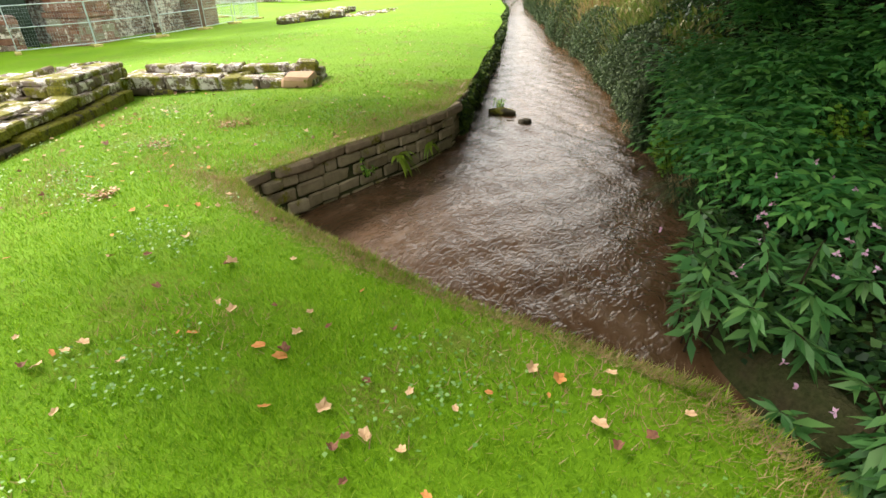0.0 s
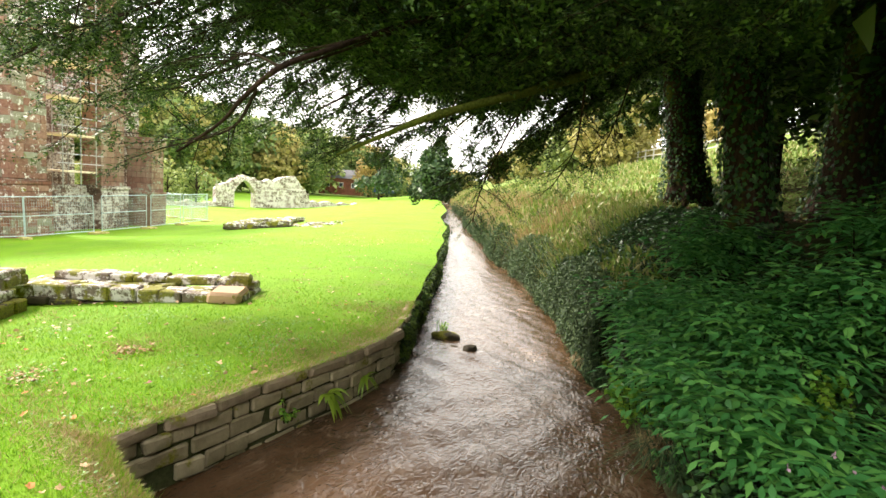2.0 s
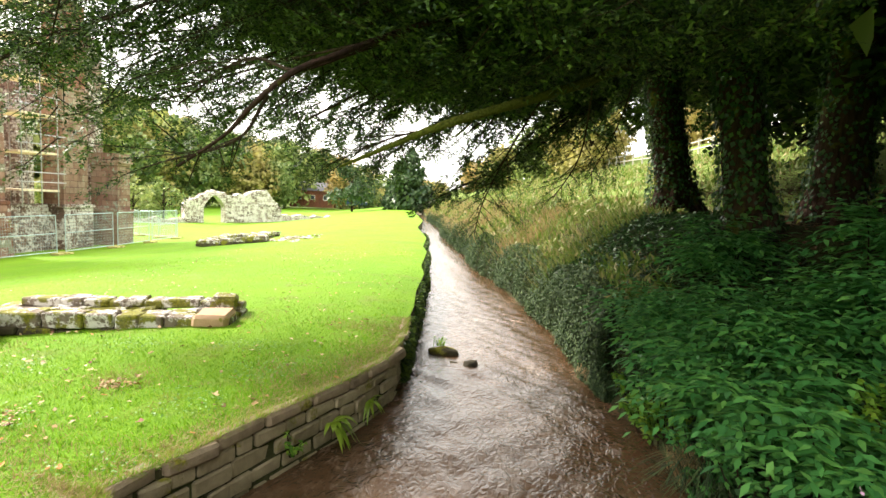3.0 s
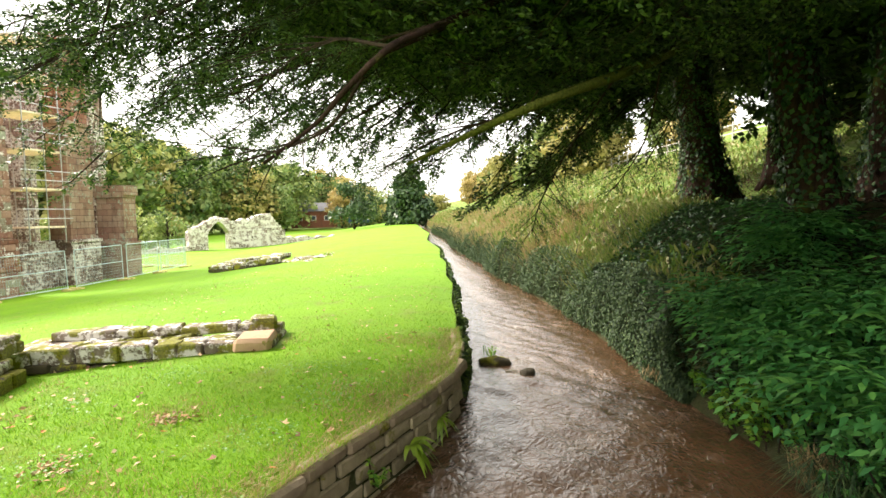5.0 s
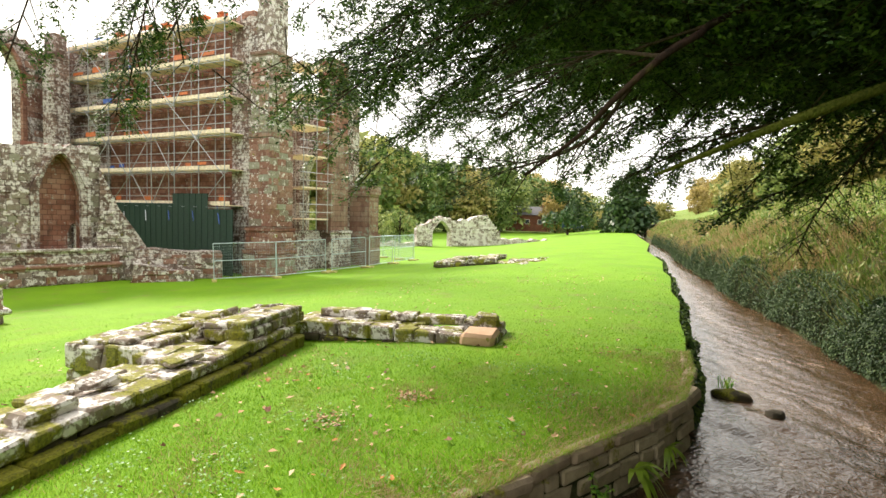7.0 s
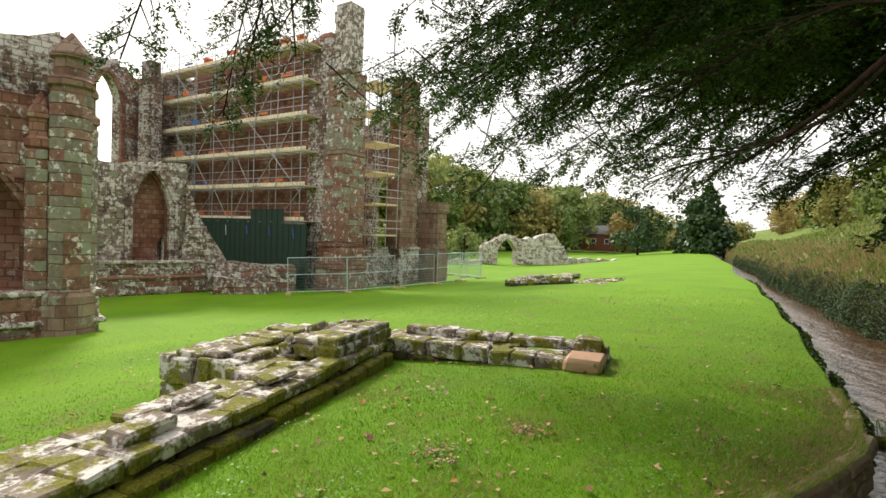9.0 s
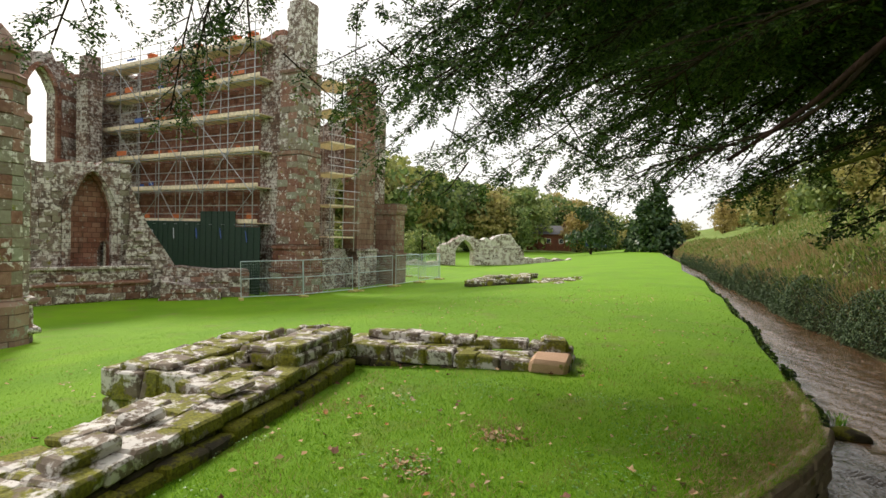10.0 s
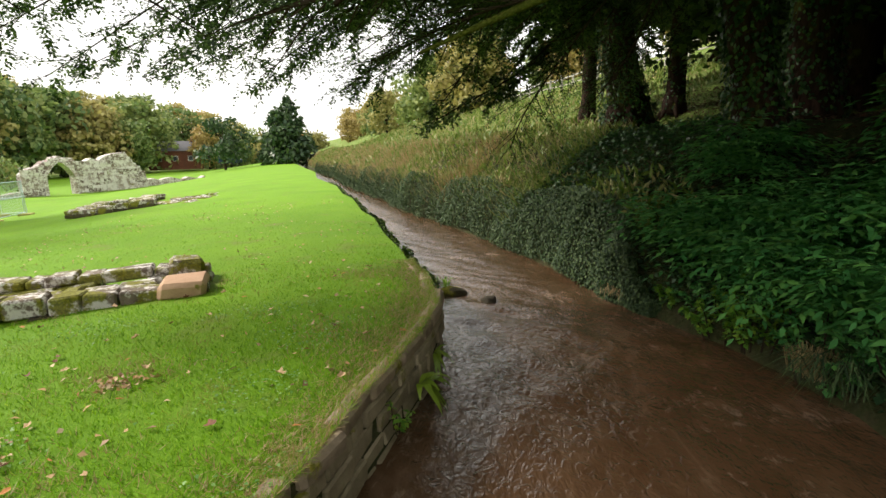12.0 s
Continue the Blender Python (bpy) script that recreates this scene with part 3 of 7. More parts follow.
# ---- the abbey ----
def wall_ob(name, parent, p, q, z0, z1, thick, mat, holes=(), ragged=0.0, seed=0, label="", n=None):
    """A wall from p to q, its face on the line and its body to the left of it, with pointed or square openings (from, to, sill, spring, rise)."""
    p, q = np.array(p, float), np.array(q, float)
    L = float(np.linalg.norm(q - p))
    ang = math.atan2(q[1] - p[1], q[0] - p[0])
    rnd = random.Random(seed)
    cols = sorted({0.0, L, *[v for a, b, *_ in holes for v in (a, b)], *np.linspace(0, L, max(2, int(L / 0.7)) + 1).tolist(),
                   *[a + (b - a) * k / 8 for a, b, *_ in holes for k in range(1, 8)]})
    cols = [c for i, c in enumerate(cols) if i == 0 or c - cols[i - 1] > 1e-3]
    tops = [z1(c / L) + (rnd.uniform(-ragged, ragged)) if callable(z1) else z1 + rnd.uniform(-ragged, ragged) for c in cols]

    def arch(h, x):
        a, b, sill, spring, rise = h
        u = abs((x - a) / (b - a) * 2 - 1)
        return spring + rise * (1 - u ** 1.7) if rise else spring
    bm = bmesh.new()
    for i in range(len(cols) - 1):
        x0, x1 = cols[i], cols[i + 1]
        hs = sorted([h for h in holes if h[0] - 1e-6 <= x0 and x1 <= h[1] + 1e-6], key=lambda h: h[2])
        bands, zl, zr = [], z0, z0
        for h in hs:
            bands.append((zl, zr, h[2], h[2]))
            zl, zr = arch(h, x0), arch(h, x1)
        bands.append((zl, zr, max(tops[i], zl + 0.05), max(tops[i + 1], zr + 0.05)))
        for la, ra, lb, rb in bands:
            vs = [bm.verts.new(v) for v in ((x0, 0, la), (x1, 0, ra), (x1, 0, rb), (x0, 0, lb), (x0, thick, la), (x1, thick, ra), (x1, thick, rb), (x0, thick, lb))]
            for f in ((0, 1, 2, 3), (5, 4, 7, 6), (3, 2, 6, 7), (4, 5, 1, 0), (1, 5, 6, 2), (4, 0, 3, 7)):
                bm.faces.new([vs[k] for k in f])
    bmesh.ops.remove_doubles(bm, verts=bm.verts[:], dist=1e-4)
    ob = part(name, bm, mat, parent, label)
    ob.matrix_basis = (parent.matrix_basis.inverted() if parent else Matrix()) @ Matrix.Translation((p[0], p[1], 0)) @ Matrix.Rotation(ang, 4, "Z")
    return ob


def band(name, parent, p, q, z, h, out, mat, back=0.1):
    """A string course or plinth course along the face from p to q."""
    p, q = np.array(p, float), np.array(q, float)
    L, ang = float(np.linalg.norm(q - p)), math.atan2(q[1] - p[1], q[0] - p[0])
    bm = box_bm((-out, -out, z), (L + out, back, z + h), 0.03)
    ob = part(name, bm, mat, parent)
    ob.matrix_basis = parent.matrix_basis.inverted() @ Matrix.Translation((p[0], p[1], 0)) @ Matrix.Rotation(ang, 4, "Z")
    return ob


def buttress(parent, centre, ang, stages, mat_of, name="buttress"):
    """Stacked stages (z0, z1, half width, depth) with sloped offsets, turned by ang."""
    for i, (z0, z1, hw, dp) in enumerate(stages):
        bm = bmesh.new()
        nxt = stages[i + 1] if i + 1 < len(stages) else None
        add_box(bm, (-hw, -dp, z0), (hw, dp * 0.6, z1))
        if nxt:
            add_box(bm, (-hw - 0.06, -dp - 0.08, z1 - 0.16), (hw + 0.06, dp * 0.6, z1 + 0.02))
        ob = part(name + "_stage", bm, mat_of(i), parent)
        ob.matrix_basis = parent.matrix_basis.inverted() @ Matrix.Translation((centre[0], centre[1], 0)) @ Matrix.Rotation(ang, 4, "Z")


def block_meshes(seed, n=7):
    """A few worn unit blocks that many stones share."""
    rnd, out = random.Random(seed), []
    for i in range(n):
        bm = bmesh.new()
        add_box(bm, (0, 0, 0), (1, 1, 1), 0.035, rnd)
        bmesh.ops.bevel(bm, geom=bm.edges[:], offset=0.06, segments=1, affect="EDGES")
        me = bpy.data.meshes.new("stone")
        bm.to_mesh(me)
        bm.free()
        out.append(me)
    return out


BLOCK_SETS = {}


def block_of(mat, rnd):
    if mat.name not in BLOCK_SETS:
        BLOCK_SETS[mat.name] = block_meshes(len(BLOCK_SETS) + 40)
        for me in BLOCK_SETS[mat.name]:
            me.materials.append(mat)
    return rnd.choice(BLOCK_SETS[mat.name])


def face_blocks(parent, p, q, z0, z1, mats, seed, row=(0.24, 0.36), wide=(0.32, 0.75), proud=0.035, skip=None, limit=290):
    """Coursed stones on the face from p to q, a little proud of the wall behind; skip(x, z) leaves some out."""
    rnd = random.Random(seed)
    p, q = np.array(p, float), np.array(q, float)
    L, ang = float(np.linalg.norm(q - p)), math.atan2(q[1] - p[1], q[0] - p[0])
    base = parent.matrix_basis.inverted() @ Matrix.Translation((p[0], p[1], 0)) @ Matrix.Rotation(ang, 4, "Z")
    z, n = z0, 0
    while z < (z1(0.5) + 1 if callable(z1) else z1) - 0.1:
        h = rnd.uniform(*row)
        x = -rnd.uniform(0, 0.15)
        while x < L - 0.1 and n < limit:
            w = min(rnd.uniform(*wide), L - x + 0.05)
            top = z1(min(1, max(0, (x + w / 2) / L))) if callable(z1) else z1
            if z + h <= top + 0.05 and not (skip and skip(x + w / 2, z + h / 2)) and rnd.random() < 0.97:
                ob = mesh_part("stone", block_of(rnd.choice(mats), rnd), None, parent)
                out = proud * rnd.uniform(0.3, 1.5)
                ob.matrix_basis = base @ pose(x, -out, z, 0, rnd.uniform(-0.6, 0.6), rnd.uniform(-0.8, 0.8)) @ Matrix.Diagonal((w - 0.02, 0.16, h - 0.018, 1))
                n += 1
            x += w
        z += h


def shaft_blocks(parent, c, r, z0, z1, mats, seed, faces=(-3, -2, -1, 0, 1, 2)):
    """Courses of stones round an octagonal shaft, on the faces toward the lawn."""
    rnd = random.Random(seed)
    side = 2 * r * math.tan(math.pi / 8)
    inv, z = parent.matrix_basis.inverted(), z0
    while z < z1 - 0.15:
        h = rnd.uniform(0.24, 0.4)
        for f in faces:
            a = f * math.pi / 4
            ob = mesh_part("stone", block_of(rnd.choice(mats), rnd), None, parent)
            ob.matrix_basis = inv @ Matrix.Translation((c[0], c[1], z)) @ Matrix.Rotation(a, 4, "Z") @ pose(r - 0.10, -side / 2, 0) @ Matrix.Diagonal((0.10 + rnd.uniform(-0.008, 0.02), side, h - 0.02, 1))
        z += h


def arch_ring(name, parent, p, q, x0, x1, sill, spring, rise, width, y0, y1, mat):
    """A moulded order round a pointed opening: jambs and arch as one swept band."""
    p, q = np.array(p, float), np.array(q, float)
    ang = math.atan2(q[1] - p[1], q[0] - p[0])
    def line(off):
        a, b = x0 - off, x1 + off
        pts = [(a, sill), (a, spring)]
        for k in range(1, 16):
            u = k / 8 - 1
            pts.append(((a + b) / 2 + u * (b - a) / 2, spring + (rise + off) * (1 - abs(u) ** 1.7)))
        return pts + [(b, spring), (b, sill)]
    inner, outer = line(0), line(width)
    bm = bmesh.new()
    rows = [[bm.verts.new(v) for v in ((i[0], y0, i[1]), (o[0], y0, o[1]), (o[0], y1, o[1]), (i[0], y1, i[1]))] for i, o in zip(inner, outer)]
    for a, b in zip(rows, rows[1:]):
        for k in range(4):
            bm.faces.new((a[k], a[(k + 1) % 4], b[(k + 1) % 4], b[k]))
    bm.faces.new(rows[0])
    bm.faces.new(rows[-1][::-1])
    bmesh.ops.recalc_face_normals(bm, faces=bm.faces[:])
    ob = part(name, bm, mat, parent)
    ob.matrix_basis = parent.matrix_basis.inverted() @ Matrix.Translation((p[0], p[1], 0)) @ Matrix.Rotation(ang, 4, "Z")


R = np.array([-28.2, 18.5])
Lp = np.array([-44.0, 14.7])
U = (R - Lp) / np.linalg.norm(R - Lp)
N = np.array([U[1], -U[0]])


def build_abbey():
    ab = thing("abbey_transept", "ruined red and grey sandstone abbey transept under repair", "abbey ruin", (-28.2, 18.5, -1.8))
    # scaffolded wall, with tall window openings
    wl = float(np.linalg.norm(R - Lp))
    wall_ob("wall", ab, Lp, R, -1.9, lambda u: 12.6 + 1.2 * u, 1.5, RED_MASON,
            (), 0.25, 2)
    # corner buttress, twice set back
    bc = np.array([-26.75, 18.95])
    ba = math.atan2(U[1], U[0]) 
    buttress(ab, bc, ba, [(-1.95, -0.3, 0.98, 1.35), (-0.3, 1.0, 0.92, 1.25), (1.0, 6.3, 0.80, 1.05), (6.3, 10.9, 0.76, 0.98), (10.9, 14.9, 0.55, 0.7)],
             lambda i: (RED_MASON, RED_MASON, BUFF_MASON, BUFF_MASON, GREY_MASON)[i])
    m4 = Matrix.Rotation(ba, 2)
    for k, (z0, z1, hw, dp, mats) in enumerate(((-1.95, -0.4, 0.98, 1.35, [RED_BLOCK, RED_BLOCK, BUFF_BLOCK]), (-0.2, 0.8, 0.92, 1.25, [RED_BLOCK]), (1.1, 6.1, 0.80, 1.05, [RED_BLOCK, RED_BLOCK, RED_BLOCK, BUFF_BLOCK]),
                                             (6.4, 10.7, 0.76, 0.98, [BUFF_BLOCK, BUFF_BLOCK, RED_BLOCK, GREY_BLOCK]), (11.0, 14.8, 0.55, 0.7, [GREY_BLOCK]))):
        c = [bc + np.array(m4 @ Vector(v)) for v in ((-hw, -dp), (hw, -dp), (hw, dp * 0.6))]
        face_blocks(ab, c[0], c[1], z0, z1, mats, 60 + k, (0.3, 0.42), (0.45, 0.9), 0.03, limit=60)
        face_blocks(ab, c[1], c[2], z0, z1, mats, 70 + k, (0.3, 0.42), (0.45, 0.9), 0.03, limit=60)
    # rough flank between scaffold and buttress
    wall_ob("wall_flank", ab, R - U * 1.2 + N * 0.5, R + U * 0.9 + N * 0.6, -1.9, lambda u: 13.2, 0.9, GREY_MASON, (), 0.3, 4)
    # east side running away from the corner, piers and a low plinth wall
    E = np.array([-0.234, 0.973])
    c0 = np.array([-27.2, 19.6])
    wall_ob("east_wall_plinth", ab, c0 + E * 1.0, c0 + E * 7.4, -1.9, 0.75, 1.2, GREY_MASON, (), 0.03, 5)
    buttress(ab, c0 + E * 5.0, ba + math.pi / 2, [(-1.9, 0.8, 1.15, 0.9), (0.8, 7.4, 0.95, 0.75), (7.4, 12.2, 0.9, 0.7)], lambda i: (GREY_MASON, BUFF_MASON, RED_MASON)[i], "pier")
    buttress(ab, c0 + E * 8.0 + np.array([0.9, 0.1]), ba, [(-1.9, 0.5, 1.0, 0.9), (0.5, 3.4, 0.85, 0.75), (3.4, 4.0, 1.0, 0.85)], lambda i: BUFF_MASON, "gabled_buttress")
    wall_ob("wall_behind", ab, Lp + N * -9, R + N * -9 + U * 0.5, -1.9, lambda u: 9 + 2 * u, 1.2, GREY_MASON, [(12.0, 14.0, -1, 5, 1.5)], 0.3, 6)


build_abbey()


def build_left_parts():
    # clerestory wall beyond, with a tall round-headed opening
    ab = thing("abbey_choir", "roofless grey sandstone choir wall with tall open windows", "abbey ruin", (-38, 9, -1.8))
    wall_ob("choir_wall", ab, (-40.5, 6.2), (-44.6, 13.6), -1.9, lambda u: 13.0 - 0.5 * u + 0.3 * math.sin(u * 14), 0.7, GREY_MASON,
            [(3.1, 5.2, 5.2, 10.6, 1.4)], 0.25, 12)
    arch_ring("window_arch", ab, (-40.5, 6.2), (-44.6, 13.6), 3.1, 5.2, 5.2, 10.6, 1.4, 0.32, 0.02, -0.16, RED_MASON)
    face_blocks(ab, (-40.5, 6.2), (-44.6, 13.6), 3.5, lambda u: 12.6 - 0.4 * u, [RED_BLOCK, RED_BLOCK, GREY_BLOCK], 91, (0.34, 0.46), (0.6, 1.2), 0.05,
                skip=lambda x, z: 2.6 < x < 5.7 and 4.9 < z < 12.2)
    wall_ob("choir_corner", ab, (-44.4, 13.5), (-41.2, 15.3), -1.9, lambda u: 13.2 - 0.8 * u, 1.3, GREY_MASON, (), 0.3, 13)
    buttress(ab, np.array([-42.3, 12.6]), 0.3, [(-1.9, 11.8, 0.6, 0.6), (11.8, 13.3, 0.5, 0.5)], lambda i: GREY_MASON, "turret")
    # chapel wall with the pointed recess, breaking down to rubble
    ch = thing("chapel_wall", "lichened chapel wall with a pointed window recess, broken at its end", "abbey ruin", (-29, 9, -1.8))
    wall_ob("wall", ch, (-29.6, 4.2), (-29.9, 11.0), -1.9, lambda u: 4.5 + 0.4 * u, 1.0, GREY_MASON,
            [(4.3, 6.0, -0.4, 2.7, 1.75)], 0.15, 14)
    for k, (off, y0, y1) in enumerate(((0.0, 0.30, 0.55), (0.14, 0.05, 0.32), (0.30, 0.08, -0.12))):
        arch_ring("arch_moulding", ch, (-29.6, 4.2), (-29.9, 11.0), 4.36 - off, 5.94 + off, -0.4, 2.7, 1.55 + off * 0.6, 0.13, y0, y1, (RED_MASON, RED_MASON, GREY_MASON)[k])
    face_blocks(ch, (-29.6, 4.2), (-29.9, 11.0), -0.1, lambda u: 4.4 + 0.4 * u, [GREY_BLOCK, GREY_BLOCK, GREY_BLOCK, BUFF_BLOCK], 92, (0.22, 0.32), (0.28, 0.55), 0.04,
                skip=lambda x, z: 3.8 < x < 6.5 and z < (2.9 + 2.1 * (1 - abs((x - 5.15) / 1.35) ** 1.7)))
    wall_ob("recess_back", ch, (-30.35, 8.0), (-30.5, 10.9), -1.9, 4.9, 0.25, RED_MASON, [(1.75, 2.35, -0.3, 0.6, 0.5)], 0.0, 15)
    for k, (x, hh) in enumerate(((1.1, 4.1), (2.6, 4.1))):
        part("pilaster", box_bm((x - 0.16, -0.22, -0.2), (x + 0.16, 0.0, hh), 0.03), BUFF_MASON, ch).matrix_basis = ch.matrix_basis.inverted() @ Matrix.Translation((-29.6, 4.2, 0)) @ Matrix.Rotation(math.atan2(6.8, -0.3), 4, "Z")
    wall_ob("plinth", ch, (-28.95, 4.2), (-29.25, 11.6), -1.9, -0.15, 0.7, GREY_MASON, (), 0.06, 16)
    wall_ob("broken_end", ch, (-29.6, 10.9), (-29.0, 13.2), -1.9, lambda u: 3.9 - 4.4 * min(1, u * 1.1) ** 0.7, 1.0, GREY_MASON, (), 0.35, 17)
    face_blocks(ch, (-28.95, 4.2), (-29.25, 11.6), -1.75, -0.2, [GREY_BLOCK, RED_BLOCK], 93, (0.25, 0.36), (0.4, 0.9), 0.05)
    band("plinth_course", ch, (-28.95, 4.2), (-29.25, 11.6), -0.25, 0.16, 0.10, GREY_BLOCK)
    band("plinth_course", ch, (-28.95, 4.2), (-29.25, 11.6), -1.0, 0.14, 0.14, RED_BLOCK)
    face_blocks(ch, (-28.8, 12.2), (-27.2, 16.0), -1.8, -0.35, [GREY_BLOCK, GREY_BLOCK, RED_BLOCK], 94, (0.2, 0.3), (0.3, 0.8), 0.09)
    face_blocks(ch, (-29.6, 10.9), (-29.0, 13.2), -1.7, lambda u: 3.7 - 4.4 * min(1, u * 1.1) ** 0.7, [GREY_BLOCK], 95, (0.18, 0.3), (0.2, 0.5), 0.12)
    face_blocks(ch, (-27.9, 11.8), (-26.9, 14.3), -1.9, -1.2, [GREY_BLOCK, RED_BLOCK], 96, (0.2, 0.28), (0.3, 0.7), 0.06)
    wall_ob("low_wall", ch, (-28.8, 12.2), (-27.2, 16.0), -1.95, lambda u: -0.15 - 0.2 * u, 1.3, GREY_MASON, (), 0.12, 18)
    wall_ob("outer_plinth", ch, (-27.9, 11.8), (-26.9, 14.3), -1.95, lambda u: -0.9 - 0.5 * u, 0.9, GREY_MASON, (), 0.12, 19)
    # the near pier with clustered shafts
    pr = thing("aisle_pier", "tall red sandstone wall pier with stepped green-stained buttress shafts", "abbey ruin", (-19.3, 4.3, -1.7))
    base, inv = np.array([-19.35, 4.3]), pr.matrix_basis.inverted()
    p, q = (-20.2, -5.0), (-19.75, 4.2)
    wall_ob("wall", pr, p, q, -1.9, 5.3, 1.2, RED_MASON, [(6.1, 8.3, -0.1, 2.0, 1.3)], 0.0, 21)
    wall_ob("recess_back", pr, (-20.75, 0.5), (-20.6, 3.9), -1.9, 3.6, 0.3, RED_MASON, (), 0.0, 22)
    for k, (off, y0, y1) in enumerate(((0.0, 0.4, 0.62), (0.15, 0.12, 0.4), (0.32, 0.14, -0.12))):
        arch_ring("arch_moulding", pr, p, q, 6.16 - off, 8.24 + off, -0.1, 2.0, 1.2 + off * 0.6, 0.14, y0, y1, RED_MASON)
    face_blocks(pr, p, q, 0.0, 5.2, [RED_BLOCK] * 7 + [GREY_BLOCK], 81, (0.28, 0.38), (0.4, 0.8), 0.03, limit=299,
                skip=lambda x, z: x < 3.5 or (5.6 < x < 8.8 and z < (2.1 + 1.7 * (1 - min(1, abs((x - 7.2) / 1.6)) ** 1.7))))
    # ragged upper wall with the stump of a high arch
    wall_ob("upper_wall", pr, (-20.5, -6.0), (-20.0, 4.1), 5.3, lambda u: 7.4 - 0.7 * abs(math.sin(u * 9)) + 0.2 * u, 0.8, GREY_MASON, [(7.0, 8.4, 5.3, 5.9, 1.0)], 0.22, 23)
    arch_ring("high_arch", pr, (-20.5, -6.0), (-20.0, 4.1), 7.0, 8.4, 5.0, 5.9, 1.0, 0.3, 0.0, -0.3, RED_MASON)
    # plinth
    bm = box_bm((-1.3, -8.0, -1.95), (0.15, 0.72, -0.45), 0.05)
    part("plinth", bm, GREY_MASON, pr).matrix_basis = Matrix.Translation((base[0] - pr.location[0], base[1] - pr.location[1], -pr.location[2]))
    face_blocks(pr, base + [0.15, -5.0], base + [0.15, 0.72], -1.9, -0.5, [GREY_BLOCK, RED_BLOCK, RED_BLOCK], 82, (0.3, 0.4), (0.4, 0.9), 0.05)
    for z, o in ((-0.5, 0.25), (-1.35, 0.32)):
        part("plinth_course", box_bm((-1.3, -8.0, z), (o, 0.62 + o, z + 0.17), 0.05), GREY_BLOCK, pr).matrix_basis = Matrix.Translation((base[0] - pr.location[0], base[1] - pr.location[1], -pr.location[2]))
    for k, (dx, dy, r, top, mats) in enumerate(((0.0, 0.0, 0.50, 6.5, [BUFF_BLOCK, BUFF_BLOCK, RED_BLOCK]), (-0.20, -0.68, 0.32, 4.7, [RED_BLOCK, BUFF_BLOCK]), (-0.55, 0.42, 0.34, 5.6, [BUFF_BLOCK, GREY_BLOCK]))):
        c = base + [dx, dy]
        bm = bmesh.new()
        rings = [(-1.9, 1.3), (-0.5, 1.3), (-0.3, 1.0), (top - 0.95, 0.94), (top - 0.9, 1.14), (top - 0.72, 1.16), (top - 0.6, 0.82), (top - 0.12, 0.80), (top - 0.08, 1.02), (top + 0.05, 1.02), (top + 0.7, 0.08)]
        prev = None
        for z, f in rings:
            ring = [bm.verts.new((c[0] + r * f * math.cos(math.pi * (g + 0.5) / 4) / 0.924, c[1] + r * f * math.sin(math.pi * (g + 0.5) / 4) / 0.924, z)) for g in range(8)]
            if prev:
                for g in range(8):
                    bm.faces.new((prev[g], prev[(g + 1) % 8], ring[(g + 1) % 8], ring[g]))
            prev = ring
        bm.faces.new(prev)
        part("shaft", bm, (BUFF_MASON, RED_MASON, BUFF_MASON)[k], pr).matrix_basis = inv.copy()
        shaft_blocks(pr, c, r + 0.01, -0.28, top - 0.95, mats, 84 + k)


build_left_parts()


# ---- scaffold ----
def rod_between(bm, a, b, r=0.03, sides=5):
    tube(bm, [a, b], [r, r], sides)


